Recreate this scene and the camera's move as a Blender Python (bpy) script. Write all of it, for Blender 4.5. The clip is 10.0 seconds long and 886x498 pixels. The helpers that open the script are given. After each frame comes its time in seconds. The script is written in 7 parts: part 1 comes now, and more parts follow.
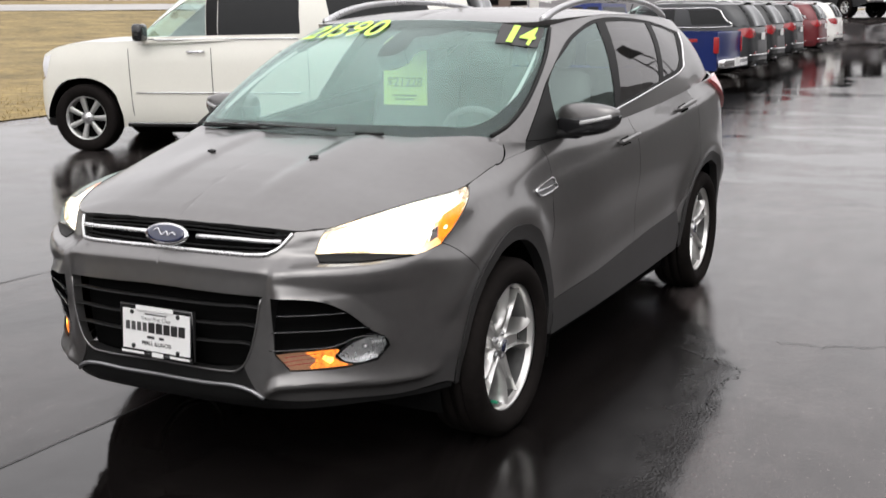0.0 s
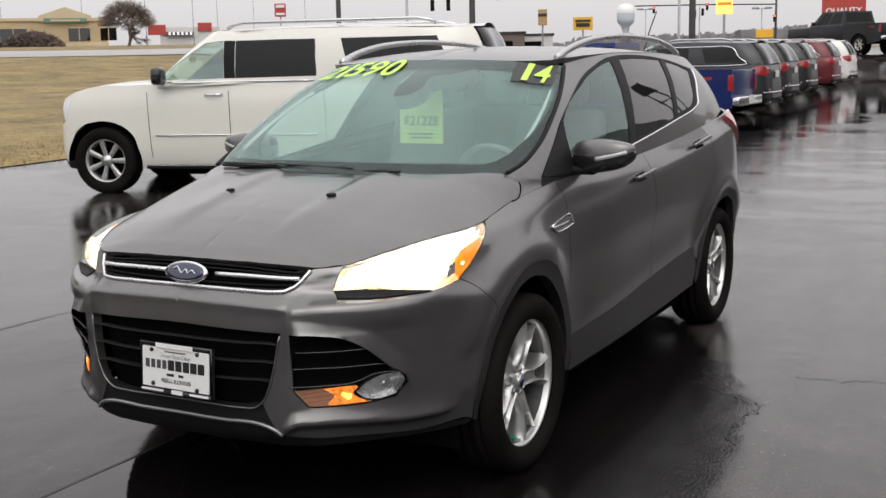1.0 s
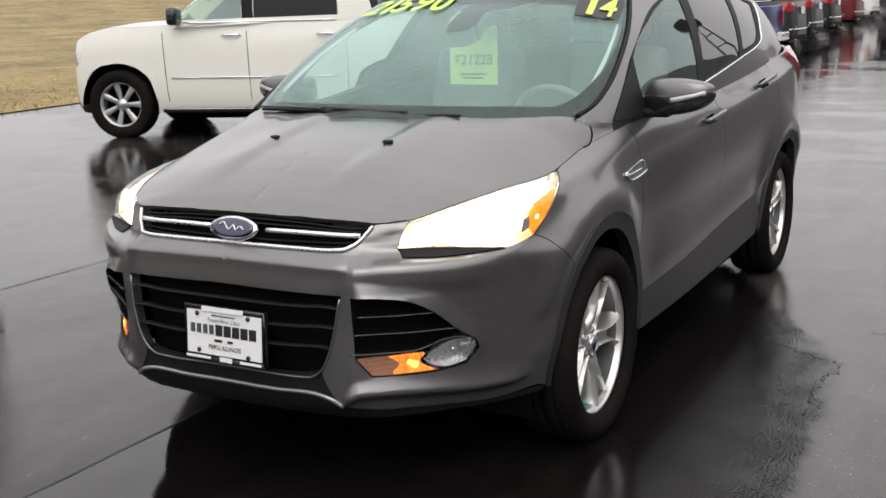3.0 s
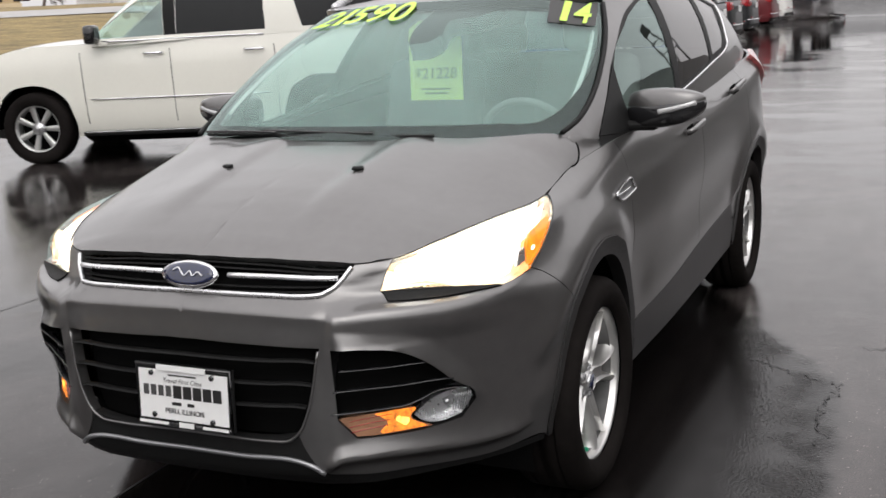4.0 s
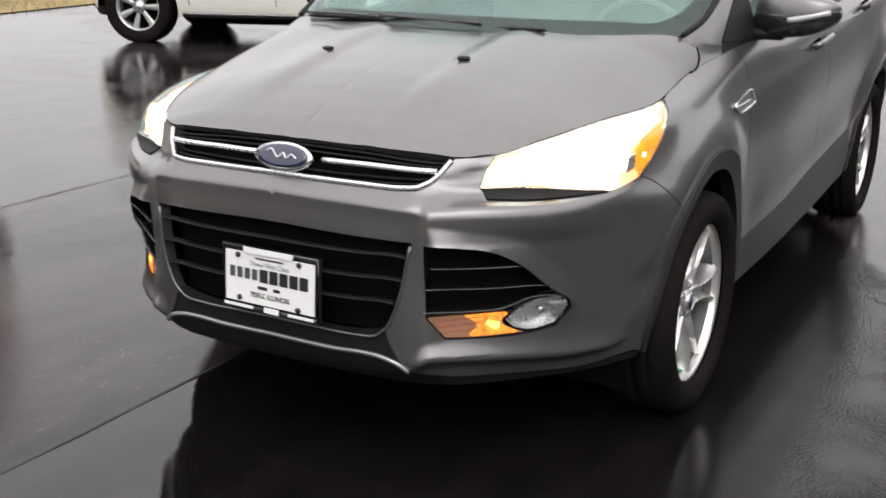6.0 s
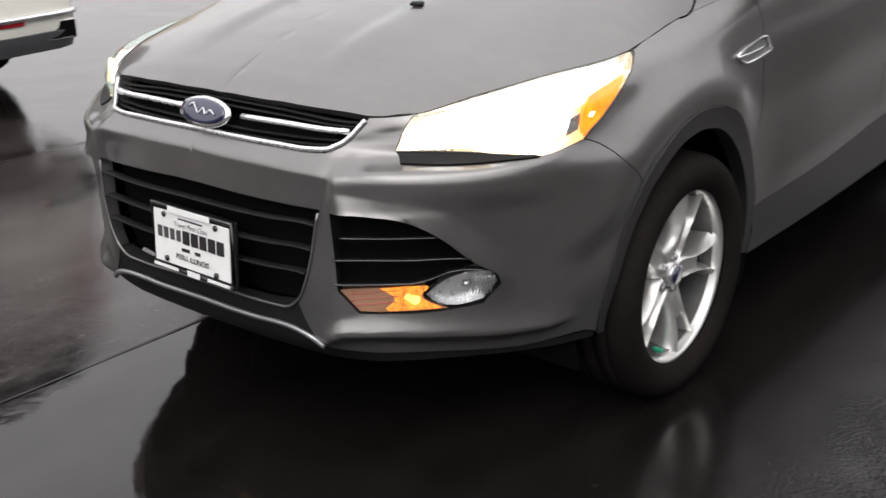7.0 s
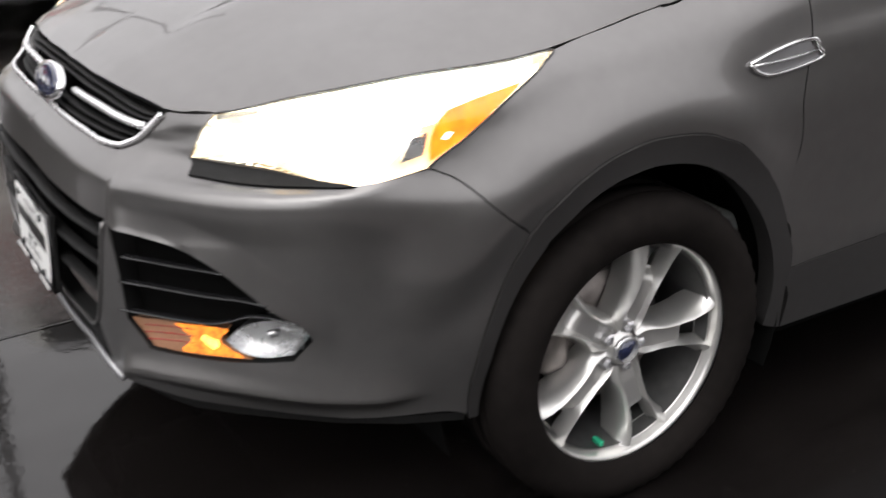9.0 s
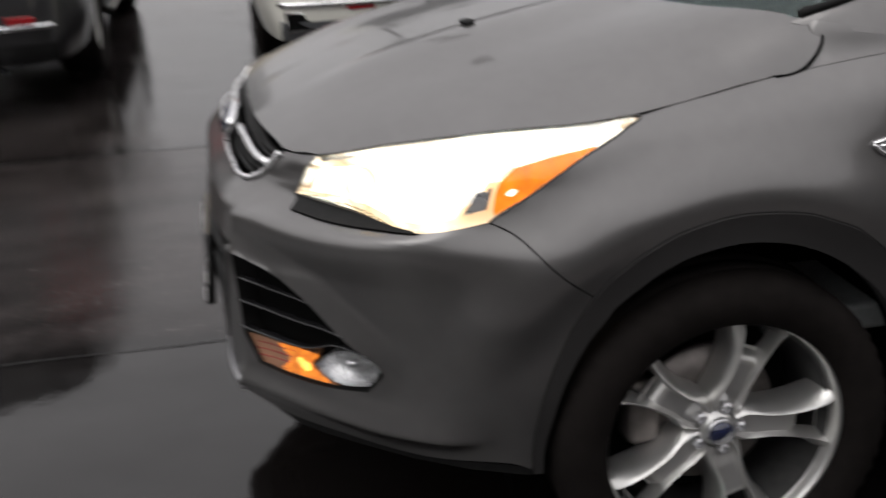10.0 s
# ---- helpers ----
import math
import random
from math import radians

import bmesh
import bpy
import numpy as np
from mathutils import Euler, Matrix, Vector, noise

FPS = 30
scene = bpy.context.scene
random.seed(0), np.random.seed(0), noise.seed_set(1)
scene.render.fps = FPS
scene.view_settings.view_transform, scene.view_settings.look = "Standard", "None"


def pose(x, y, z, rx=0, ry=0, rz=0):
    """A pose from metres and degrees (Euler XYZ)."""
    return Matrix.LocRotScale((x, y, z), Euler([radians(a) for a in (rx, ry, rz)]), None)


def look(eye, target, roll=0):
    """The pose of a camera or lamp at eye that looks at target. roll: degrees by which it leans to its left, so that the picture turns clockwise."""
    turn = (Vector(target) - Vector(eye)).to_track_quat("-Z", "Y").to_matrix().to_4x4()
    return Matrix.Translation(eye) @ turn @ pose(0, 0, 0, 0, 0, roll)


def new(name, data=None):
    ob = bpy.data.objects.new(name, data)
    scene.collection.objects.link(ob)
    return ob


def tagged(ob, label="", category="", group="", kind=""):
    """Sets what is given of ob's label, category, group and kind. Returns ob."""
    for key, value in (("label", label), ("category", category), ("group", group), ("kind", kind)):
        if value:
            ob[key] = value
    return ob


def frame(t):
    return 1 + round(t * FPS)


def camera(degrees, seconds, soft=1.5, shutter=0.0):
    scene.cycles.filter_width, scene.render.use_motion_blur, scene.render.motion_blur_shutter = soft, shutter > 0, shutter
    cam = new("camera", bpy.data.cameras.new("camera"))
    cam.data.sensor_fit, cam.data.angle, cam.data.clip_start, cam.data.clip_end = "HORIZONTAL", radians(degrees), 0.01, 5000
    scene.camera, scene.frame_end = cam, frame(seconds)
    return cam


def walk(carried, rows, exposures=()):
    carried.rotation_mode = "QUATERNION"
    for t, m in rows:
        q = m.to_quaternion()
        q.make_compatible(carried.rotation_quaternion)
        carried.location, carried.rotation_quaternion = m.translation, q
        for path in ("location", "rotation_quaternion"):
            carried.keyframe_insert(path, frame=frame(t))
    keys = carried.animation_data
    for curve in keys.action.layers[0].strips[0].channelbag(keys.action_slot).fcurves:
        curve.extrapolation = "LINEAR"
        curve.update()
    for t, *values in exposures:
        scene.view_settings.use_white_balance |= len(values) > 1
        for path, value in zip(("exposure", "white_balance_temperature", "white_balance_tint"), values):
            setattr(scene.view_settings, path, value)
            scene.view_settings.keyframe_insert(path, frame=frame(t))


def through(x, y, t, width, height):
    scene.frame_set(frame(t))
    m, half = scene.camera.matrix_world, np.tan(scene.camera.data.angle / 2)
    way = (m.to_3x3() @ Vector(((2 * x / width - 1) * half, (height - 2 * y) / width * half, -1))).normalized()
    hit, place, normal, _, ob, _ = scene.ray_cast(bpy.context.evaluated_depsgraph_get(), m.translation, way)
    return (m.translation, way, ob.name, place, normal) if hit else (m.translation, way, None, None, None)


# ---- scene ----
cam = camera(44.2, 10.0, shutter=0.5)
PATH = [
    (0, (2.573, -3.671, 1.571), (1.643, -1.948, 1.163), -0.6),
    (0.5, (2.569, -3.68, 1.583), (1.638, -1.947, 1.224), -0.8),
    (1, (2.581, -3.691, 1.56), (1.619, -1.97, 1.225), -1.2),
    (1.5, (2.551, -3.686, 1.565), (1.576, -1.977, 1.208), -0.8),
    (2, (2.475, -3.689, 1.554), (1.501, -1.979, 1.198), -1.1),
    (2.5, (2.388, -3.624, 1.54), (1.396, -1.942, 1.109), -1.0),
    (4, (1.897, -3.223, 1.54), (1.049, -1.462, 1.114), -3.0),
    (4.5, (1.828, -3.173, 1.533), (1.04, -1.387, 1.096), -2.5),
    (4.7, (1.835, -3.16, 1.574), (1.028, -1.387, 1.118), -2.4),
    (5, (1.797, -3.18, 1.493), (0.9, -1.453, 1.033), -1.6),
    (5.5, (1.782, -3.179, 1.498), (0.784, -1.538, 0.939), -0.5),
    (6, (1.795, -3.126, 1.484), (0.83, -1.475, 0.897), 0.2),
    (6.1, (1.851, -3.072, 1.494), (0.89, -1.425, 0.893), -0.0),
    (7.5, (2.18, -2.305, 1.482), (0.884, -0.965, 0.758), -1.8),
    (7.6, (2.15, -2.253, 1.474), (0.856, -0.91, 0.754), -1.6),
    (8, (2.25, -1.994, 1.533), (0.744, -0.932, 0.758), -2.7),
    (8.4, (2.384, -1.693, 1.479), (0.798, -0.761, 0.693), -1.6),
    (8.5, (2.403, -1.674, 1.455), (0.813, -0.738, 0.683), -1.5),
    (9, (2.367, -1.332, 1.467), (0.794, -0.403, 0.651), -1.2),
    (9.2, (2.344, -1.234, 1.446), (0.705, -0.397, 0.663), -0.7),
    (9.4, (2.427, -1.12, 1.415), (0.708, -0.43, 0.665), -1.1),
    (9.5, (2.439, -1.077, 1.423), (0.701, -0.413, 0.689), -0.8),
    (9.6, (2.418, -1.0, 1.471), (0.674, -0.382, 0.712), 0.0),
    (10, (2.607, -0.852, 1.483), (0.769, -0.525, 0.765), -2.9),
]
walk(cam, [(t, look(eye, target, roll)) for t, eye, target, roll in PATH],
     exposures=[(0, .39), (0.5, .19), (1, .0), (1.5, .0), (2.5, .31), (4, .21), (4.5, .19), (5.5, .39), (6, .53), (7.5, .50), (8, .56), (8.5, .64), (9, .58), (9.5, -.1), (10, -.2)])

# ---- light: an even overcast sky with a very soft sun ----
world = bpy.data.worlds.new("overcast")
scene.world = world
world.use_nodes = True
wn, wl = world.node_tree.nodes, world.node_tree.links
sky = wn.new("ShaderNodeTexSky")
sky.sky_type, sky.sun_disc, sky.sun_elevation, sky.sun_rotation = "NISHITA", False, radians(40), radians(150)
sky.dust_density = 4.0
grey = wn.new("ShaderNodeHueSaturation")
grey.inputs["Saturation"].default_value = 0.10
wl.new(sky.outputs[0], grey.inputs["Color"])
veil = wn.new("ShaderNodeMix")
veil.data_type = "RGBA"
veil.inputs[0].default_value = 0.75
veil.inputs[7].default_value = (7.55, 7.3, 7.42, 1)
wl.new(grey.outputs[0], veil.inputs[6])
# an overcast sky is brighter overhead than along the horizon
way, height, lift = wn.new("ShaderNodeTexCoord"), wn.new("ShaderNodeSeparateXYZ"), wn.new("ShaderNodeMapRange")
wl.new(way.outputs["Generated"], height.inputs[0])
wl.new(height.outputs[2], lift.inputs[0])
for k, v in ((1, 0.0), (2, 1.0), (3, 0.92), (4, 1.9)):
    lift.inputs[k].default_value = v
dome = wn.new("ShaderNodeVectorMath")
dome.operation = "SCALE"
wl.new(veil.outputs[2], dome.inputs[0])
wl.new(lift.outputs[0], dome.inputs["Scale"])
wl.new(dome.outputs[0], wn["Background"].inputs["Color"])
wn["Background"].inputs["Strength"].default_value = 0.125
sun = new("sun", bpy.data.lights.new("sun", "SUN"))
sun.data.energy, sun.data.angle, sun.data.color = 0.5, radians(40), (1, 0.97, 0.93)
sun.matrix_world = look((0, 0, 30), (-9, 14, 0))

# ---- materials ----
def mat(name, colour, rough=0.5, metal=0.0, vary=0.0, scale=30.0, bump=0.0, bump_scale=300.0, coat=0.0, coat_rough=0.05, glow=None, glow_power=0.0, rough_vary=0.0):
    """A surface with two scales of variation in colour and gloss and a fine relief."""
    m = bpy.data.materials.new(name)
    m.use_nodes = True
    n, l = m.node_tree.nodes, m.node_tree.links
    b = n["Principled BSDF"]
    b.inputs["Base Color"].default_value = (*colour, 1)
    b.inputs["Roughness"].default_value, b.inputs["Metallic"].default_value = rough, metal
    b.inputs["Coat Weight"].default_value, b.inputs["Coat Roughness"].default_value = coat, coat_rough
    if glow:
        b.inputs["Emission Color"].default_value, b.inputs["Emission Strength"].default_value = (*glow, 1), glow_power
    if vary or bump or rough_vary:
        co = n.new("ShaderNodeTexCoord")
    if vary or rough_vary:
        big, fine = n.new("ShaderNodeTexNoise"), n.new("ShaderNodeTexNoise")
        big.inputs["Scale"].default_value, fine.inputs["Scale"].default_value = scale * 0.12, scale
        big.inputs["Detail"].default_value, fine.inputs["Detail"].default_value = 4, 6
        for k in (big, fine):
            l.new(co.outputs["Object"], k.inputs["Vector"])
        both = n.new("ShaderNodeMath")
        both.operation = "ADD"
        l.new(big.outputs[0], both.inputs[0]), l.new(fine.outputs[0], both.inputs[1])
    if vary:
        span = n.new("ShaderNodeMapRange")
        for k, v in ((1, 0.7), (2, 1.3), (3, 1 - vary), (4, 1 + vary)):
            span.inputs[k].default_value = v
        l.new(both.outputs[0], span.inputs[0])
        tint = n.new("ShaderNodeVectorMath")
        tint.operation = "SCALE"
        tint.inputs[0].default_value = colour
        l.new(span.outputs[0], tint.inputs["Scale"])
        l.new(tint.outputs[0], b.inputs["Base Color"])
    if rough_vary:
        span2 = n.new("ShaderNodeMapRange")
        for k, v in ((1, 0.7), (2, 1.3), (3, max(0, rough - rough_vary)), (4, rough + rough_vary)):
            span2.inputs[k].default_value = v
        l.new(both.outputs[0], span2.inputs[0])
        l.new(span2.outputs[0], b.inputs["Roughness"])
    if bump:
        grain, relief = n.new("ShaderNodeTexNoise"), n.new("ShaderNodeBump")
        grain.inputs["Scale"].default_value, grain.inputs["Detail"].default_value = bump_scale, 3
        relief.inputs["Strength"].default_value, relief.inputs["Distance"].default_value = bump, 0.002
        l.new(co.outputs["Object"], grain.inputs["Vector"])
        l.new(grain.outputs[0], relief.inputs["Height"])
        l.new(relief.outputs[0], b.inputs["Normal"])
    return m


def paint_mat(name, colour, metal=0.5, rough=0.35, drops=0.25, vary=0.05):
    """Car paint under rain: flakes, a clear coat and small beads of water."""
    m = mat(name, colour, rough, metal, vary=vary, scale=25, coat=1.0, coat_rough=0.04)
    n, l = m.node_tree.nodes, m.node_tree.links
    b = n["Principled BSDF"]
    b.inputs["Coat Weight"].default_value = .75
    b.inputs["Specular Tint"].default_value = (.8, .8, .8, 1) if metal > .5 else (1, 1, 1, 1)
    co, cells, cut, relief = n.new("ShaderNodeTexCoord"), n.new("ShaderNodeTexVoronoi"), n.new("ShaderNodeMapRange"), n.new("ShaderNodeBump")
    cells.inputs["Scale"].default_value = 170
    for k, v in ((1, 0.38), (2, 0.1), (3, 0), (4, 1)):
        cut.inputs[k].default_value = v
    relief.inputs["Strength"].default_value, relief.inputs["Distance"].default_value = drops, 0.0012
    l.new(co.outputs["Object"], cells.inputs["Vector"])
    l.new(cells.outputs["Distance"], cut.inputs[0])
    l.new(cut.outputs[0], relief.inputs["Height"])
    l.new(relief.outputs[0], b.inputs["Coat Normal"])
    return m


def glass_mat(name, tint, gloss_rough=0.02, through=1.0, ior=1.52, gloss_tint=(0.84, 1.0, 0.96)):
    """A thin tinted pane: clear through the middle, with a mirror's gloss that grows towards grazing views."""
    m = bpy.data.materials.new(name)
    m.use_nodes = True
    n, l = m.node_tree.nodes, m.node_tree.links
    n.remove(n["Principled BSDF"])
    clear, gloss, mix, facing_ = n.new("ShaderNodeBsdfTransparent"), n.new("ShaderNodeBsdfGlossy"), n.new("ShaderNodeMixShader"), n.new("ShaderNodeLayerWeight")
    steep, fres = n.new("ShaderNodeMath"), n.new("ShaderNodeMath")
    steep.operation, fres.operation = "POWER", "MULTIPLY_ADD"
    base = ((ior - 1) / (ior + 1)) ** 2
    facing_.inputs["Blend"].default_value, steep.inputs[1].default_value = 0.5, 5
    fres.inputs[1].default_value, fres.inputs[2].default_value = 1 - base, base
    l.new(facing_.outputs["Facing"], steep.inputs[0]), l.new(steep.outputs[0], fres.inputs[0])
    gloss.inputs["Color"].default_value = (*gloss_tint, 1)
    clear.inputs["Color"].default_value = (*[c * through for c in tint], 1)
    gloss.inputs["Roughness"].default_value = gloss_rough
    l.new(fres.outputs[0], mix.inputs[0]), l.new(clear.outputs[0], mix.inputs[1]), l.new(gloss.outputs[0], mix.inputs[2])
    l.new(mix.outputs[0], n["Material Output"].inputs["Surface"])
    return m


def haze_mat(name, colour, share):
    """A faint uneven diffuse veil, a painted haze that lightens the view through glass."""
    m = bpy.data.materials.new(name)
    m.use_nodes = True
    n, l = m.node_tree.nodes, m.node_tree.links
    n.remove(n["Principled BSDF"])
    clear, veil, mix = n.new("ShaderNodeBsdfTransparent"), n.new("ShaderNodeBsdfDiffuse"), n.new("ShaderNodeMixShader")
    cloud, span, co = n.new("ShaderNodeTexNoise"), n.new("ShaderNodeMapRange"), n.new("ShaderNodeTexCoord")
    veil.inputs["Color"].default_value = (*colour, 1)
    cloud.inputs["Scale"].default_value, cloud.inputs["Detail"].default_value = 3.5, 4
    for k, v in ((1, .3), (2, .7), (3, share * .75), (4, share * 1.25)):
        span.inputs[k].default_value = v
    l.new(co.outputs["Object"], cloud.inputs["Vector"]), l.new(cloud.outputs[0], span.inputs[0]), l.new(span.outputs[0], mix.inputs[0])
    l.new(clear.outputs[0], mix.inputs[1]), l.new(veil.outputs[0], mix.inputs[2])
    l.new(mix.outputs[0], n["Material Output"].inputs["Surface"])
    return m


PAINT = paint_mat("grey_metallic_paint", (0.158, 0.154, 0.152), 0.80, 0.30, 0.15)
BRIGHT = mat("bright_trim", (0.82, 0.82, 0.83), 0.28, 0.85, rough_vary=0.05, scale=50)
SKID = mat("skid_silver", (0.30, 0.30, 0.31), 0.35, 0.8, rough_vary=0.06, scale=50)
BLACK = mat("black_plastic", (0.012, 0.012, 0.012), 0.55, vary=0.2, scale=60, bump=0.2, bump_scale=900)
GLOSS = mat("gloss_black", (0.012, 0.012, 0.013), 0.18, coat=0.5)
# glossless near-black: shade painted into recesses and gaps, also some black parts
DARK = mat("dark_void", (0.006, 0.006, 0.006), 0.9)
CHROME = mat("chrome", (0.78, 0.78, 0.79), 0.12, 1.0, rough_vary=0.05, scale=40)
SILVER = mat("satin_silver", (0.55, 0.55, 0.56), 0.3, 0.9, rough_vary=0.06, scale=50)
ALLOY = mat("alloy", (0.62, 0.615, 0.60), 0.33, 0.85, vary=0.04, scale=9)
RUBBER = mat("tyre_rubber", (0.011, 0.0095, 0.009), 0.75, vary=0.3, scale=40, bump=0.3, bump_scale=600, rough_vary=0.12)
GLASS = glass_mat("windscreen_glass", (0.78, 0.90, 0.87), 0.02, 1.0, 1.75)
SIDE_GLASS = glass_mat("side_glass", (0.74, 0.86, 0.83), 0.02, 1.0, 2.2)
PRIVACY = glass_mat("privacy_glass", (0.07, 0.07, 0.072), 0.02, 1.0, 1.9, (0.97, 0.96, 0.96))
LENS = glass_mat("lamp_lens", (0.97, 0.97, 0.97))
ARCH_PLASTIC = mat("arch_plastic", (0.019, 0.018, 0.018), 0.55, vary=0.12, bump=0.15, bump_scale=700)
MIRROR_LENS = mat("mirror_lens", (0.42, 0.42, 0.42), 0.25, 0.3, vary=0.1, coat=0.6)
LIT_WARM = mat("warm_lamp_rim", (0.9, 0.8, 0.65), 0.2, 0.6, glow=(1, 0.60, 0.26), glow_power=0.9)
LIT = mat("lit_headlamp", (0.9, 0.9, 0.88), 0.2, 0.6, glow=(1, 0.93, 0.80), glow_power=2.6)
LAMP_RIM = mat("lamp_rim", (0.75, 0.55, 0.35), 0.25, 0.7, glow=(1, 0.80, 0.52), glow_power=1.0)
AMBER_LIT = mat("lit_amber", (0.7, 0.16, 0.01), 0.3, glow=(1, 0.25, 0.006), glow_power=1.0)
BULB = mat("amber_bulb", (1, 0.6, 0.2), 0.3, glow=(1, 0.47, 0.06), glow_power=2.2)
TURN_LIT = mat("lit_turn_lens", (0.6, 0.2, 0.04), 0.3, glow=(1, 0.25, 0.02), glow_power=0.9)
AMBER = mat("amber_plastic", (0.32, 0.16, 0.09), 0.25, vary=0.15, scale=120, coat=1.0)
RED = mat("red_lens", (0.3, 0.012, 0.016), 0.15, coat=1.0, vary=0.1, scale=60)
REDPALE = mat("pale_red_lens", (0.55, 0.12, 0.12), 0.15, coat=1.0)
BLUE = mat("badge_blue", (0.006, 0.011, 0.045), 0.2, coat=1.0)
WHITE = mat("white_print", (0.78, 0.78, 0.77), 0.4, vary=0.04, scale=30)
CLAD = mat("dark_cladding", (0.022, 0.021, 0.021), 0.45, vary=0.15, scale=40, coat=0.15, coat_rough=0.25)
GREYINK = mat("grey_print", (0.06, 0.06, 0.06), 0.5)
INK = mat("black_print", (0.015, 0.015, 0.015), 0.45)
NEON = mat("chalk_yellow_green", (0.55, 0.85, 0.12), 0.6, vary=0.08, scale=80, glow=(0.6, 0.95, 0.15), glow_power=0.0)
CARD = mat("yellow_green_card", (0.72, 0.92, 0.30), 0.7, vary=0.05, scale=20)
PEN = mat("marker_ink", (0.28, 0.40, 0.13), 0.7)
TRIM = mat("interior_grey", (0.20, 0.21, 0.21), 0.7, vary=0.15, scale=80, bump=0.2)
CLOTH = mat("seat_cloth", (0.22, 0.225, 0.22), 0.85, vary=0.2, scale=150, bump=0.4)
BRAKE = mat("brake_iron", (0.22, 0.20, 0.19), 0.45, 0.8, vary=0.3, scale=30)

def facets(m, scale, least, most):
    """Uneven brightness of a lit lens, from the facets of the reflector behind it."""
    n, l = m.node_tree.nodes, m.node_tree.links
    co, cells, span = n.new("ShaderNodeTexCoord"), n.new("ShaderNodeTexNoise"), n.new("ShaderNodeMapRange")
    cells.inputs["Scale"].default_value, cells.inputs["Detail"].default_value = scale, 3
    for k, v in ((1, 0.34), (2, 0.66), (3, least), (4, most)):
        span.inputs[k].default_value = v
    l.new(co.outputs["Object"], cells.inputs["Vector"]), l.new(cells.outputs[0], span.inputs[0])
    l.new(span.outputs[0], m.node_tree.nodes["Principled BSDF"].inputs["Emission Strength"])


facets(TURN_LIT, 70, 0.05, 1.5)
facets(BULB, 90, 1.0, 3.2)
facets(AMBER_LIT, 28, 0.55, 1.35)
facets(LIT, 16, 0.95, 3.2)

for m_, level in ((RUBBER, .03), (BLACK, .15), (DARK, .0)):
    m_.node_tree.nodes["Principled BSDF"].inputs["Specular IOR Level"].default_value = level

# ---- tools ----
def obj(name, verts, faces, material, parent=None, label="", smooth=True):
    me = bpy.data.meshes.new(name)
    me.from_pydata([tuple(map(float, v)) for v in verts], [], [tuple(map(int, f)) for f in faces])
    me.update()
    if smooth:
        me.polygons.foreach_set("use_smooth", [True] * len(me.polygons))
    ob = new(name, me)
    if material:
        me.materials.append(material)
    ob.parent = parent
    if label:
        ob["label"] = label
    return ob


def part(name, bm, material, parent=None, label="", smooth=False):
    me = bpy.data.meshes.new(name)
    bm.to_mesh(me)
    bm.free()
    if smooth:
        me.polygons.foreach_set("use_smooth", [True] * len(me.polygons))
    ob = new(name, me)
    if material:
        me.materials.append(material)
    ob.parent = parent
    if label:
        ob["label"] = label
    return ob


def thing(name, label, category, group="", at=None, kind=""):
    ob = tagged(new(name), label, category, group, kind)
    ob.empty_display_size = 0.1
    if at is not None:
        ob.matrix_world = at
    return ob


def block(size, at, bevel=0.01, m=None, segments=2, bm=None):
    """A bevelled block; added to bm where one is given."""
    own = bmesh.new()
    bmesh.ops.create_cube(own, size=1)
    bmesh.ops.scale(own, vec=size, verts=own.verts)
    if bevel:
        bmesh.ops.bevel(own, geom=own.edges[:], offset=min(bevel, min(size) * 0.45), segments=segments, affect="EDGES", profile=0.5)
    bmesh.ops.transform(own, matrix=Matrix.Translation(at) @ (m or Matrix()), verts=own.verts)
    if bm is None:
        return own
    me = bpy.data.meshes.new("t")
    own.to_mesh(me)
    own.free()
    bm.from_mesh(me)
    bpy.data.meshes.remove(me)
    return bm


def lathe(profile_points, steps=64, axis="x", centre=(0, 0, 0), angle0=0.0):
    """Turns (radius, along) points round an axis."""
    v, f = [], []
    k = len(profile_points)
    for i in range(steps):
        a = angle0 + 2 * math.pi * i / steps
        for r, h in profile_points:
            c, s = r * math.cos(a), r * math.sin(a)
            p = (h, c, s) if axis == "x" else ((c, s, h) if axis == "z" else (c, h, s))
            v.append((p[0] + centre[0], p[1] + centre[1], p[2] + centre[2]))
    for i in range(steps):
        j = (i + 1) % steps
        for q in range(k - 1):
            f.append((i * k + q, i * k + q + 1, j * k + q + 1, j * k + q))
    return v, f


def spline(points, per=6, closed=False):
    """A smooth line through points, with slopes by chord length so that uneven spacing makes no loops."""
    p = np.array(points, float)
    n = len(p)
    if n < 3:
        t = np.linspace(0, 1, per + 1)[:, None]
        return p[0] * (1 - t) + p[1] * t
    d = np.diff(np.concatenate([p, p[:1]]) if closed else p, axis=0)
    size = np.linalg.norm(d, axis=1)[:, None] + 1e-9
    unit = d / size
    m = len(d)
    slope = np.zeros_like(p)
    for i in range(n):
        if closed or 0 < i < n - 1:
            a, b = (i - 1) % m, i % m
            slope[i] = (unit[a] * size[b] + unit[b] * size[a]) / (size[a] + size[b])
        else:
            slope[i] = unit[0] if i == 0 else unit[-1]
    out = []
    for i in range(m):
        b, c, l0 = p[i], p[(i + 1) % n], size[i]
        for s in np.linspace(0, 1, per, endpoint=False):
            h0, h1, h3 = 2 * s**3 - 3 * s**2 + 1, s**3 - 2 * s**2 + s, s**3 - s**2
            out.append(h0 * b + h1 * l0 * slope[i] + (1 - h0) * c + h3 * l0 * slope[(i + 1) % n])
    if not closed:
        out.append(p[-1])
    return np.array(out)


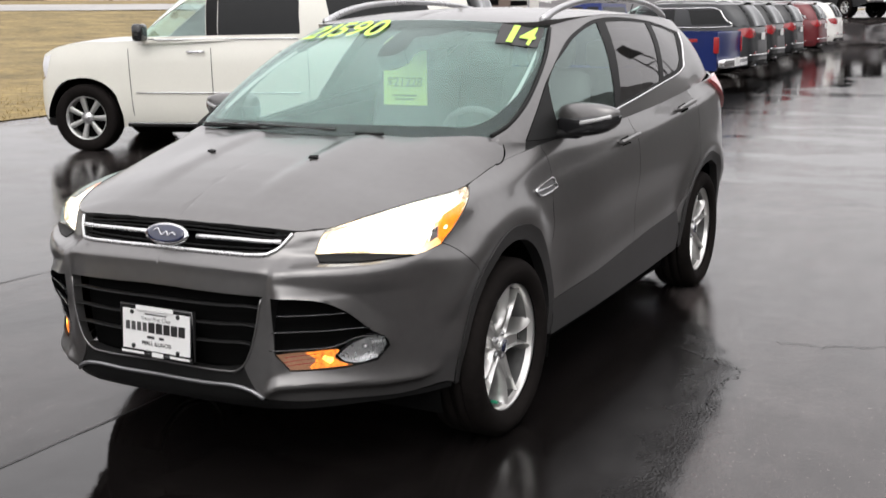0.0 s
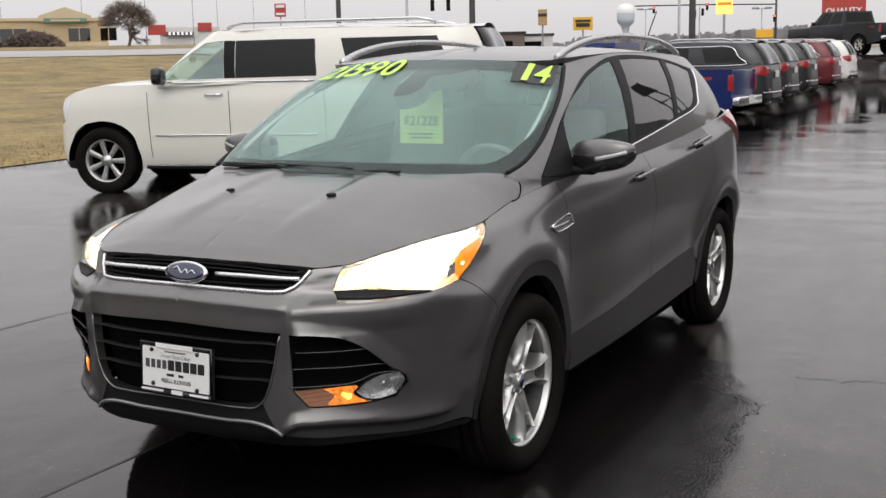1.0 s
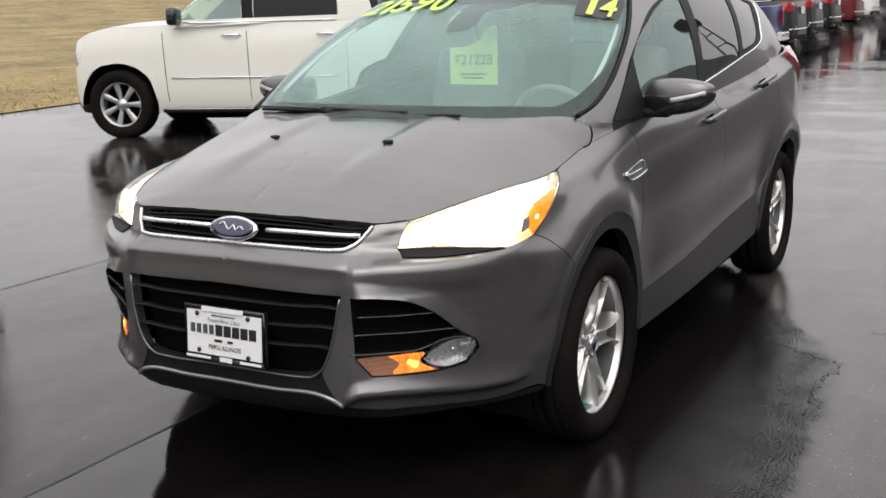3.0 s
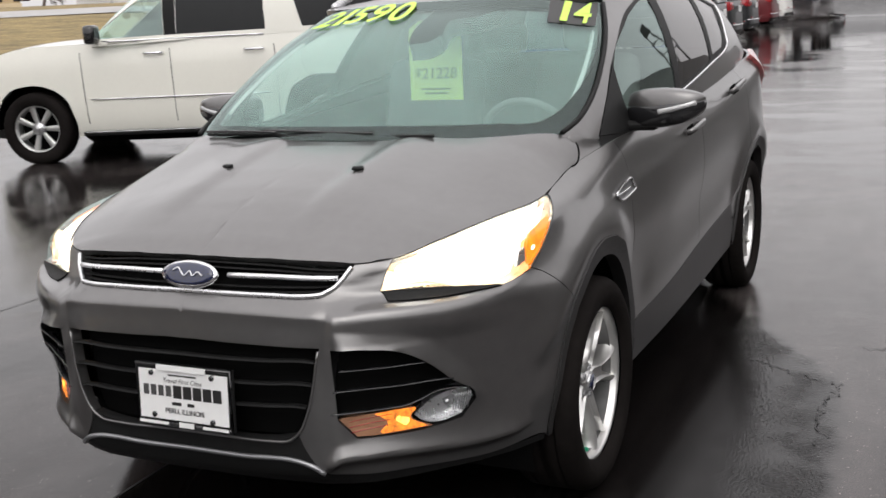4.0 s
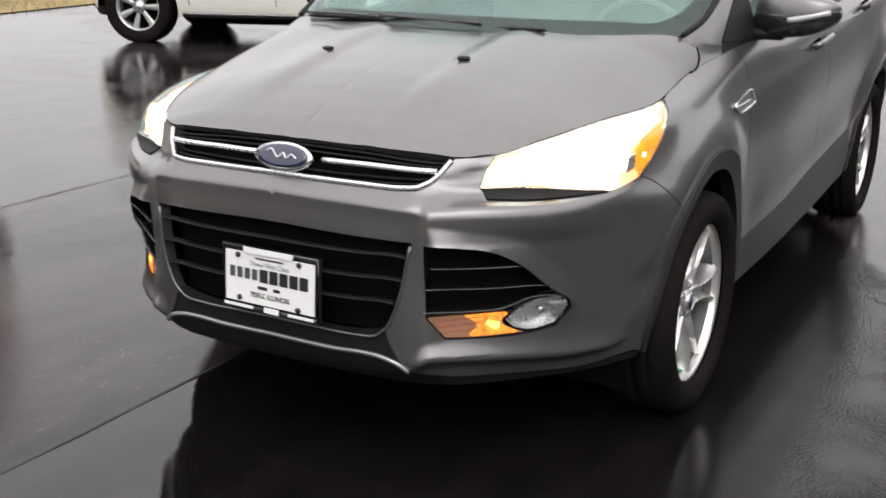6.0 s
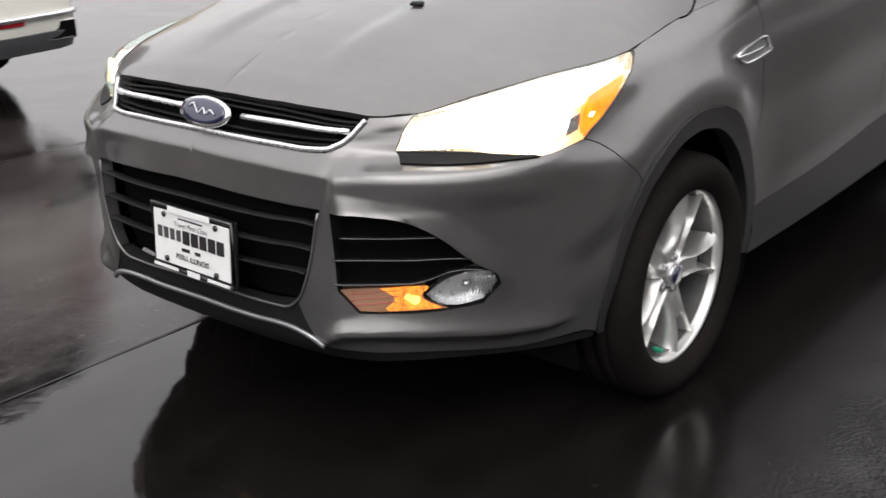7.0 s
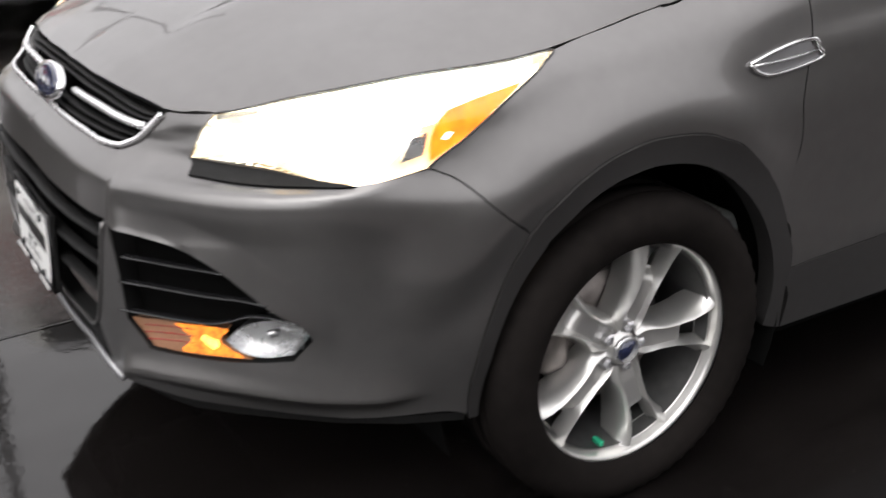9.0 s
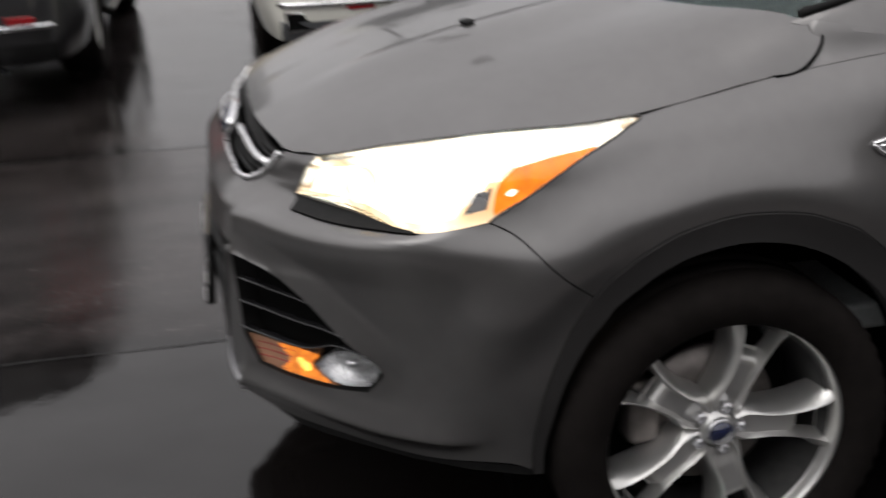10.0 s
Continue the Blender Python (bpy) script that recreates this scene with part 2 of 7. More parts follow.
def tube(path, radius, sides=8, flat=(1, 1), up=(0, 0, 1)):
    """A round or flattened bar along a line; radius may be one number or one for each point."""
    p = np.array(path, float)
    r = np.full(len(p), radius) if np.isscalar(radius) else np.array(radius)
    v, f = [], []
    for i in range(len(p)):
        d = p[min(i + 1, len(p) - 1)] - p[max(i - 1, 0)]
        d /= np.linalg.norm(d)
        a = np.cross(d, up)
        a /= max(np.linalg.norm(a), 1e-6)
        b = np.cross(a, d)
        for k in range(sides):
            t = 2 * math.pi * k / sides
            v.append(p[i] + r[i] * (a * math.cos(t) * flat[0] + b * math.sin(t) * flat[1]))
    for i in range(len(p) - 1):
        for k in range(sides):
            q = (k + 1) % sides
            f.append((i * sides + k, i * sides + q, (i + 1) * sides + q, (i + 1) * sides + k))
    f.append(tuple(range(sides))[::-1])
    f.append(tuple((len(p) - 1) * sides + k for k in range(sides)))
    return v, f


def outline(*segments, per=5):
    """A closed outline from smooth segments that meet in corners."""
    out = []
    for s in segments:
        line = spline(s, per)
        out.extend(line[:-1] if len(out) or True else line)
    return np.array(out)


def _inside(px, py, poly):
    r = np.zeros(len(px), bool)
    a = poly
    b = np.roll(poly, -1, 0)
    for (x0, y0), (x1, y1) in zip(a, b):
        if y0 == y1:
            continue
        hit = ((y0 > py) != (y1 > py)) & (px < (x1 - x0) * (py - y0) / (y1 - y0) + x0)
        r ^= hit
    return r


from mathutils.geometry import delaunay_2d_cdt


def patch(surf, outer, holes=(), step=(0.12, 0.2), scale=(0.2, 0.08), lift=0.0, lip=0.012, gap=0.0, seam=True):
    """Cuts the piece within outer (and without holes) from a surface; returns its points and faces, with edges turned in by lip."""
    sc = np.array(scale)
    loops = [np.array(outer, float)] + [np.array(h, float) for h in holes]
    pts, edges = [], []
    for loop in loops:
        k = len(pts)
        pts.extend(loop.tolist())
        edges.extend([(k + i, k + (i + 1) % len(loop)) for i in range(len(loop))])
    lo, hi = loops[0].min(0), loops[0].max(0)
    g = np.stack(np.meshgrid(np.arange(lo[0] + step[0] * 0.5, hi[0], step[0]), np.arange(lo[1] + step[1] * 0.5, hi[1], step[1]), indexing="ij"), -1).reshape(-1, 2)
    keep = _inside(g[:, 0], g[:, 1], loops[0])
    for h in loops[1:]:
        keep &= ~_inside(g[:, 0], g[:, 1], h)
    g = g[keep]
    edge = np.array(pts)
    near = np.full(len(g), 9.0)
    for loop in loops:
        nxt = np.roll(loop, -1, axis=0)
        for w in np.linspace(0, 1, 7)[:-1]:
            line = loop * (1 - w) + nxt * w
            if len(g):
                near = np.minimum(near, np.min(np.linalg.norm((g[:, None] - line[None]) / np.array(step), axis=-1), axis=1))
    g = g[near > 0.45]
    allp = np.concatenate([edge, g]) * sc
    vs, _, fs, *_ = delaunay_2d_cdt([Vector(p) for p in allp], edges, [], 0, 1e-6)
    uv = np.array([tuple(v) for v in vs]) / sc
    tri = np.array([f for f in fs if len(f) == 3])
    c = uv[tri].mean(1)
    ok = _inside(c[:, 0], c[:, 1], loops[0])
    for h in loops[1:]:
        ok &= ~_inside(c[:, 0], c[:, 1], h)
    tri = tri[ok]
    # slivers between three points of one straight edge
    bound = np.array([np.abs(edge - q).sum(1).min() < 1e-4 for q in uv])
    k = uv[tri] * sc
    sides = np.linalg.norm(k - np.roll(k, 1, axis=1), axis=-1).max(1)
    e1, e2 = k[:, 1] - k[:, 0], k[:, 2] - k[:, 0]
    tall = np.abs(e1[:, 0] * e2[:, 1] - e1[:, 1] * e2[:, 0]) / np.maximum(sides, 1e-9)
    tri = tri[~(bound[tri].all(1) & (tall < .004))]
    a, b = uv[tri[:, 1]] - uv[tri[:, 0]], uv[tri[:, 2]] - uv[tri[:, 0]]
    flip = a[:, 0] * b[:, 1] - a[:, 1] * b[:, 0] < 0
    tri[flip] = tri[flip][:, ::-1]
    xyz, nor = surf.at(uv[:, 0], uv[:, 1]), surf.normal(uv[:, 0], uv[:, 1])
    xyz = xyz + nor * lift
    faces = [tuple(t) for t in tri]
    count = {}
    for t in faces:
        for i in range(3):
            e = (t[i], t[(i + 1) % 3])
            count[e] = count.get(e, 0) + 1
    rim = [e for e in count if (e[1], e[0]) not in count]
    if gap:
        move = np.zeros_like(xyz)
        for p, q in rim:
            d = xyz[q] - xyz[p]
            d /= max(np.linalg.norm(d), 1e-9)
            n = np.cross(nor[p], d)
            move[p] += n
            move[q] += n
        size = np.linalg.norm(move, axis=-1)
        on = size > 1e-6
        if seam:
            on &= np.abs(xyz[:, 0]) > 1e-4
        xyz[on] += move[on] / size[on][:, None] * gap
    verts = xyz.tolist()
    if lip:
        twin = {}
        for p, q in rim:
            if seam and abs(xyz[p][0]) < 1e-4 and abs(xyz[q][0]) < 1e-4:
                continue
            for k in (p, q):
                if k not in twin:
                    twin[k] = len(verts)
                    verts.append(xyz[k].tolist())
                    verts.append((xyz[k] - nor[k] * lip).tolist())
            faces.append((twin[q], twin[p], twin[p] + 1, twin[q] + 1))
    return verts, faces


def mirrored(verts, faces):
    return [(-v[0], v[1], v[2]) for v in verts], [tuple(f)[::-1] for f in faces]


def whole(verts, faces):
    """Both halves of a piece in one, welded along the middle."""
    n = len(verts)
    v2, f2 = mirrored(verts, faces)
    same = {}
    for i, v in enumerate(verts):
        if abs(v[0]) < 1e-4:
            same[i] = i
    remap = [same.get(i, n + i) for i in range(n)]
    return verts + v2, faces + [tuple(remap[i] for i in f) for f in f2]


class Field:
    """A surface z = f(x, y)."""

    def __init__(self, f):
        self.f = f

    def at(self, u, v):
        return np.stack([u, v, self.f(u, v)], -1)

    def normal(self, u, v, e=2e-3):
        gx = (self.f(u + e, v) - self.f(u - e, v)) / (2 * e)
        gy = (self.f(u, v + e) - self.f(u, v - e)) / (2 * e)
        n = np.stack([-gx, -gy, np.ones_like(gx)], -1)
        return n / np.linalg.norm(n, axis=-1, keepdims=True)


def pair(name, piece, material, parent, label=""):
    """The left piece and its mirror image."""
    a = obj(name, *piece, material, parent, label)
    b = obj(name, *mirrored(*piece), material, parent, label)
    return a, b


def flat_text(text, size, bold=0.0, shear=0.0):
    """Outline text as points and faces in the plane, centred."""
    cu = bpy.data.curves.new("t", "FONT")
    cu.body, cu.size, cu.align_x, cu.align_y, cu.offset, cu.shear = text, size, "CENTER", "CENTER", bold, shear
    ob = new("t", cu)
    dg = bpy.context.evaluated_depsgraph_get()
    me = bpy.data.meshes.new_from_object(ob.evaluated_get(dg))
    v, f = [tuple(p.co) for p in me.vertices], [tuple(p.vertices) for p in me.polygons]
    bpy.data.objects.remove(ob)
    bpy.data.meshes.remove(me)
    return np.array(v), f

# ---- the grey car's surfaces ----
class Loft:
    """A smooth surface through rows of stations: u runs from station to station, v up each one."""

    def __init__(self, stations, mirrored=True):
        self.p = np.array(stations, float)
        p = self.p
        n, m = p.shape[:2]
        du = np.zeros_like(p)
        for i in range(n):
            a = p[i - 1] if i else (p[1] * (-1, 1, 1) if mirrored else p[0])
            b = p[i + 1] if i < n - 1 else p[i]
            la, lb = np.linalg.norm(p[i] - a, axis=-1)[:, None] + 1e-6, np.linalg.norm(b - p[i], axis=-1)[:, None] + 1e-6
            if 0 < i < n - 1 or (i == 0 and mirrored):
                du[i] = ((p[i] - a) / la * lb + (b - p[i]) / lb * la) / (la + lb)
            else:
                du[i] = (b - a) / max(la.max(), lb.max())
        self.du = du  # direction per metre
        dv = np.zeros_like(p)
        for j in range(m):
            a, b = p[:, max(j - 1, 0)], p[:, min(j + 1, m - 1)]
            la, lb = np.linalg.norm(p[:, j] - a, axis=-1)[:, None], np.linalg.norm(b - p[:, j], axis=-1)[:, None]
            dv[:, j] = (b - a) / np.maximum(la + lb, 1e-6)
        self.dv = dv
        self.n, self.m = n, m

    def _col(self, i, v):
        """Station i at heights v."""
        j = np.clip(np.floor(v).astype(int), 0, self.m - 2)
        s = (v - j)[..., None]
        p, q = self.p[i, j], self.p[i, j + 1]
        l = np.linalg.norm(q - p, axis=-1)[..., None]
        h0, h1, h3 = 2 * s**3 - 3 * s**2 + 1, s**3 - 2 * s**2 + s, s**3 - s**2
        return h0 * p + h1 * l * self.dv[i, j] + (1 - h0) * q + h3 * l * self.dv[i, j + 1]

    def _slope(self, i, v):
        j = np.clip(np.floor(v).astype(int), 0, self.m - 2)
        s = (v - j)[..., None]
        return self.du[i, j] * (1 - s) + self.du[i, j + 1] * s

    def at(self, u, v):
        u, v = np.asarray(u, float), np.asarray(v, float)
        i = np.clip(np.floor(u).astype(int), 0, self.n - 2)
        s = (u - i)[..., None]
        p, q = self._col(i, v), self._col(i + 1, v)
        l = np.linalg.norm(q - p, axis=-1)[..., None]
        h0, h1, h3 = 2 * s**3 - 3 * s**2 + 1, s**3 - 2 * s**2 + s, s**3 - s**2
        return h0 * p + h1 * l * self._slope(i, v) + (1 - h0) * q + h3 * l * self._slope(i + 1, v)

    def normal(self, u, v, e=2e-3):
        u, v = np.asarray(u, float), np.asarray(v, float)
        n = np.cross(self.at(u + e, v) - self.at(u - e, v), self.at(u, v + e) - self.at(u, v - e))
        return n / np.maximum(np.linalg.norm(n, axis=-1, keepdims=True), 1e-9)


def profile(*xyz):
    return [xyz[i:i + 3] for i in range(0, len(xyz), 3)]


# Half of the body below the windows, from the nose round the corner and along the side to the tail.
SIDE_Z = (.27, .36, .45, .57, .69, .765, .82, .885, .955, 1.02, 1.075)
def side(y, xs, top):
    zs = list(SIDE_Z[:-1]) + [top]
    return [(x, y, z + (top - 1.075) * max(0, (z - .8) / .275)) for x, z in zip(xs[:-1], zs)] + [(xs[-1], y, top)]
BASE_BODY = Loft([
    profile(0, -.88, .27, 0, -.935, .345, 0, -.952, .42, 0, -.962, .55, 0, -.958, .69, 0, -.942, .765, 0, -.905, .81, 0, -.885, .835, 0, -.868, .862, 0, -.855, .888, 0, -.838, .915),
    profile(.22, -.87, .27, .22, -.928, .345, .22, -.945, .42, .22, -.953, .55, .22, -.95, .69, .22, -.933, .765, .22, -.893, .812, .22, -.873, .836, .22, -.858, .862, .22, -.844, .886, .22, -.828, .91),
    profile(.41, -.84, .27, .405, -.915, .352, .415, -.92, .43, .415, -.922, .56, .415, -.914, .69, .421, -.893, .765, .404, -.857, .815, .42, -.83, .84, .435, -.815, .86, .445, -.80, .878, .455, -.785, .895),
    profile(.50, -.805, .27, .50, -.855, .36, .50, -.862, .445, .517, -.846, .565, .52, -.848, .69, .51, -.855, .768, .50, -.795, .815, .51, -.775, .84, .52, -.76, .862, .53, -.748, .882, .54, -.728, .902),
    profile(.61, -.70, .27, .622, -.742, .365, .63, -.749, .45, .647, -.74, .57, .66, -.737, .69, .665, -.737, .765, .64, -.69, .815, .650, -.690, .844, .658, -.682, .878, .652, -.652, .909, .628, -.59, .932),
    profile(.73, -.56, .27, .748, -.583, .36, .762, -.59, .45, .777, -.583, .57, .79, -.579, .69, .80, -.577, .765, .785, -.57, .815, .784, -.556, .855, .778, -.531, .899, .750, -.485, .935, .70, -.415, .957),
    profile(.83, -.38, .27, .84, -.40, .36, .855, -.41, .45, .865, -.40, .57, .872, -.40, .69, .87, -.41, .765, .84, -.435, .822, .837, -.388, .873, .832, -.328, .924, .807, -.260, .957, .77, -.20, .978),
    profile(.855, -.22, .27, .862, -.22, .36, .875, -.23, .45, .885, -.23, .57, .893, -.24, .69, .892, -.25, .765, .88, -.25, .82, .862, -.22, .87, .84, -.16, .925, .818, -.10, .963, .768, -.06, .997),
    side(.08, (.855, .865, .875, .885, .893, .895, .89, .876, .856, .825, .763), 1.022),
    side(.42, (.862, .868, .872, .875, .88, .885, .882, .873, .862, .847, .815), 1.075),
    side(.9, (.872, .88, .882, .885, .892, .90, .902, .90, .892, .88, .85), 1.09),
    side(1.4, (.872, .88, .882, .885, .892, .903, .908, .907, .90, .886, .855), 1.115),
    side(2.05, (.868, .877, .882, .888, .897, .907, .912, .912, .903, .886, .85), 1.15),
    side(2.69, (.86, .875, .89, .905, .915, .918, .917, .912, .90, .878, .835), 1.20),
    side(3.15, (.82, .85, .865, .875, .88, .88, .878, .87, .86, .84, .79), 1.24),
    profile(.70, 3.40, .30, .72, 3.44, .36, .74, 3.47, .45, .745, 3.48, .57, .745, 3.47, .69, .74, 3.45, .78, .735, 3.44, .86, .73, 3.43, .95, .72, 3.42, 1.05, .70, 3.39, 1.15, .67, 3.36, 1.25),
    profile(0, 3.52, .30, 0, 3.57, .36, 0, 3.59, .45, 0, 3.60, .57, 0, 3.59, .69, 0, 3.55, .78, 0, 3.53, .86, 0, 3.52, .95, 0, 3.51, 1.05, 0, 3.49, 1.15, 0, 3.46, 1.25),
])

def smooth(a, b, t):
    t = np.clip((t - a) / (b - a), 0, 1)
    return t * t * (3 - 2 * t)


class Pressed:
    """The body with its pressed creases: each one a line (station, height) that stands proud and falls off above and below it."""

    def __init__(self, base):
        self.base, self.n, self.m = base, base.n, base.m

    def proud(self, u, v):
        out = np.zeros(np.broadcast(u, v).shape)
        for line, high, up, down, ends, *bevel in CREASES:
            k = np.array(line)
            d = (v - np.interp(u, k[:, 0], k[:, 1])) * .072
            f = np.exp(-((np.abs(d) / np.where(d > 0, up, down)) ** 1.25))
            if bevel:  # a flat bevel leans back from the edge
                f = np.where(d > 0, .5 * (1 - d / up + np.sqrt((1 - d / up) ** 2 + .004)), f)
            if down > .06:  # a plain face runs down from a long crease
                f = np.where(d > 0, f, np.clip(1 + d / (2 * down), 0, 1) ** 1.3)
            out = out + high * f * smooth(ends[0], ends[1], u) * (1 - smooth(ends[2], ends[3], u))
        k = np.array(FLANK)
        d = (u - np.interp(v, k[:, 1], k[:, 0])) * .12
        out = out + .004 * np.where(d > 0, np.exp(-((d / .03) ** 2)), np.exp(-((d / .05) ** 2))) * smooth(3.9, 4.6, v) * (1 - smooth(5.3, 6.6, v))
        # the flare round the front wheel arch, a soft shoulder that fades towards the door and the bumper's foot
        q = self.base.at(u, v)
        d = np.hypot(q[..., 1], q[..., 2] - .346) - .505
        out = out + .020 * np.where(d > 0, np.exp(-((d / .075) ** 2)), np.exp(-((d / .05) ** 2))) * smooth(.5, .66, q[..., 2]) * smooth(4.9, 5.6, u) * (1 - smooth(8.3, 9.0, u))
        d = np.hypot(q[..., 1] - 2.69, q[..., 2] - .346) - .50
        out = out + .022 * np.where(d > 0, np.exp(-((d / .06) ** 2)), np.exp(-((d / .05) ** 2))) * smooth(.5, .66, q[..., 2]) * smooth(11.6, 12.3, u) * (1 - smooth(13.8, 14.4, u))
        return out

    def at(self, u, v):
        u, v = np.asarray(u, float), np.asarray(v, float)
        return self.base.at(u, v) + self.base.normal(u, v) * self.proud(u, v)[..., None]

    def normal(self, u, v, e=2e-3):
        return Loft.normal(self, u, v, e)


FLANK = [(2.16, 4.1), (2.3, 4.95), (2.46, 5.9), (2.3, 7.5), (2.1, 9.4)]
CREASES = [
    # under the headlamp, over the fog pocket, along the bumper's foot, along the doors
    ([(1.9, 5.0), (2.3, 5.0), (3.15, 5.12), (3.65, 5.16), (4.3, 5.24), (4.85, 5.48), (5.5, 5.8), (6.2, 6.0)], .017, .022, .11, (2.0, 2.3, 4.6, 5.9)),
    ([(2.1, 4.06), (2.9, 4.06), (3.44, 3.93), (3.9, 3.57), (4.28, 3.06), (4.6, 2.7), (4.9, 2.4)], .021, .040, .026, (2.05, 2.5, 4.35, 4.95), True),
    ([(1.9, 1.2), (2.4, 1.5), (3.72, 1.34), (4.67, 1.22), (5.81, 1.28)], .028, .034, .020, (1.9, 2.3, 5.2, 5.9)),
    ([(0, 5.3), (1, 5.25), (1.9, 5.1), (2.3, 5.0)], .017, .07, .024, (-1, -.5, 1.8, 2.4)),
    ([(8.8, 2.3), (10.37, 2.6), (11.72, 3.0), (12.3, 3.2)], .008, .05, .03, (9.2, 9.6, 11.8, 12.2)),
    ([(8.8, 7.5), (10.4, 8.15), (12.1, 8.7), (14, 9.2)], .013, .03, .16, (8.6, 9.4, 13.0, 14.2)),
]
BODY = Pressed(BASE_BODY)

# Windscreen, pillars and side windows, from the cowl and belt up to the roof's edge.
def upright(low, high, out):
    a, b = np.array(low, float), np.array(high, float)
    return [a, a + (b - a) * .33 + np.array(out) * .9, a + (b - a) * .67 + np.array(out), b]
CABIN = Loft([
    upright((0, -.06, 1.12), (0, .80, 1.585), (0, -.03, .03)),
    upright((.33, -.02, 1.12), (.30, .815, 1.58), (0, -.03, .03)),
    upright((.60, .08, 1.118), (.50, .86, 1.56), (.01, -.025, .025)),
    upright((.72, .17, 1.114), (.565, .92, 1.545), (.025, -.01, .02)),
    upright((.80, .36, 1.085), (.60, 1.02, 1.55), (.03, 0, .015)),
    upright((.842, .75, 1.075), (.622, 1.2, 1.575), (.03, 0, .01)),
    upright((.855, 1.3, 1.10), (.632, 1.45, 1.595), (.03, 0, 0)),
    upright((.852, 1.95, 1.14), (.632, 1.95, 1.60), (.03, 0, 0)),
    upright((.835, 2.6, 1.18), (.62, 2.5, 1.59), (.03, 0, 0)),
    upright((.78, 3.1, 1.235), (.595, 2.95, 1.56), (.025, .01, 0)),
    upright((.67, 3.36, 1.25), (.53, 3.18, 1.53), (.015, .02, 0)),
    upright((0, 3.46, 1.25), (0, 3.28, 1.53), (0, .02, 0)),
])

HOOD_EDGE_U = np.linspace(3.05, 8.25, 60)
HOOD_EDGE = BODY.at(HOOD_EDGE_U, np.full(60, 10.0))
HOOD_EDGE = np.concatenate([HOOD_EDGE, [(.775, .2, 1.045)]])
HOOD_EDGE = HOOD_EDGE[np.argsort(HOOD_EDGE[:, 1])]


def hood_z(x, y):
    """The bonnet: highest along the middle, flat across at the screen, falling to the wings' edge."""
    x, y = np.abs(np.asarray(x, float)), np.asarray(y, float)
    front = np.interp(x, (0, .22, .455, .52, .6), (0, .011, .056, .085, .12)) * (1 - smooth(-.82, -.70, y))
    mid = np.interp(y - front, (-.86, -.84, -.78, -.7, -.6, -.5, -.35, -.1, .1, .3), (.898, .914, .952, .985, 1.02, 1.048, 1.08, 1.12, 1.145, 1.16))
    y2 = np.maximum(y, -.722)
    xe, ze = np.interp(y2, HOOD_EDGE[:, 1], HOOD_EDGE[:, 0]), np.interp(y2, HOOD_EDGE[:, 1], HOOD_EDGE[:, 2])
    base = np.interp(y2, (-.78, -.7, -.6, -.5, -.35, -.1, .1, .3), (.952, .985, 1.02, 1.048, 1.08, 1.12, 1.145, 1.16))
    drop = (base - ze) * smooth(-.86, -.70, y)
    q = np.minimum(x / np.maximum(xe, .05), 1.1)
    w, k = .85 - .82 * smooth(-.45, .1, y), 6 + 2 * smooth(-.3, .05, y) + 9 * smooth(0, .2, y)
    ridge = .013 * smooth(.18, .25, x) * (1 - smooth(.25, .44, x)) * smooth(-.8, -.5, y)
    return mid - drop * (w * q**2 + (1 - w) * q**k) + ridge


def roof_z(x, y):
    mid = np.interp(y, (.75, .85, 1.0, 1.2, 1.5, 1.8, 2.2, 2.6, 2.9, 3.1, 3.3), (1.565, 1.592, 1.614, 1.63, 1.642, 1.645, 1.642, 1.628, 1.605, 1.58, 1.54))
    return mid - .115 * np.asarray(x)**2
# ---- the grey car ----
def on(surf, points, lift=0.0, per=6):
    """A smooth line laid on a surface."""
    uv = spline(points, per)
    return surf.at(uv[:, 0], uv[:, 1]) + surf.normal(uv[:, 0], uv[:, 1]) * lift


def across(line):
    """A line from the middle to one side, carried on to the other side."""
    other = line[::-1] * (-1, 1, 1)
    return np.concatenate([other[:-1] if abs(line[0][0]) < 1e-3 else other, line])


car = thing("car", "dark grey metallic crossover car with lit headlamps on wet asphalt", "car")
HOOD, ROOF = Field(hood_z), Field(roof_z)

# outlines on the lower body (station, height)
LAMP_IN = [(3.05, 10), (3.07, 9.3), (3.09, 8.26), (3.17, 6.37)]
LAMP_LOW = [(3.17, 6.37), (3.64, 6.32), (4.15, 6.2), (4.65, 5.98), (5.0, 5.87), (5.43, 5.97), (5.86, 6.15)]
LAMP_OUT = [(5.86, 6.15), (6.02, 6.8), (6.22, 7.95), (6.35, 9.3), (6.38, 9.88)]
LAMP_TOP = [(6.38, 9.88), (6.2, 10), (5.84, 10), (5.35, 10), (4.61, 10), (3.77, 10), (3.05, 10)]
TRIM_LOW = [(3.34, 5.62), (4.09, 5.55), (4.67, 5.72), (5.0, 5.80)]


def on_side(y, z):
    """The (station, height) of the body's side at y and z."""
    uu, vv = np.meshgrid(np.arange(5.6, 14.9, .1), np.arange(0, 10, .2), indexing="ij")
    q = BODY.at(uu, vv)
    k = np.unravel_index((np.abs(q[..., 1] - y) + np.abs(q[..., 2] - z)).argmin(), uu.shape)
    p, e = np.array((uu[k], vv[k])), 1e-3
    for _ in range(12):
        q, qu, qv = BODY.at(*p), BODY.at(p[0] + e, p[1]), BODY.at(p[0], p[1] + e)
        jac = np.array([(qu - q)[1:], (qv - q)[1:]]).T / e
        p = p - .8 * np.linalg.solve(jac, q[1:] - (y, z))
    return tuple(p)


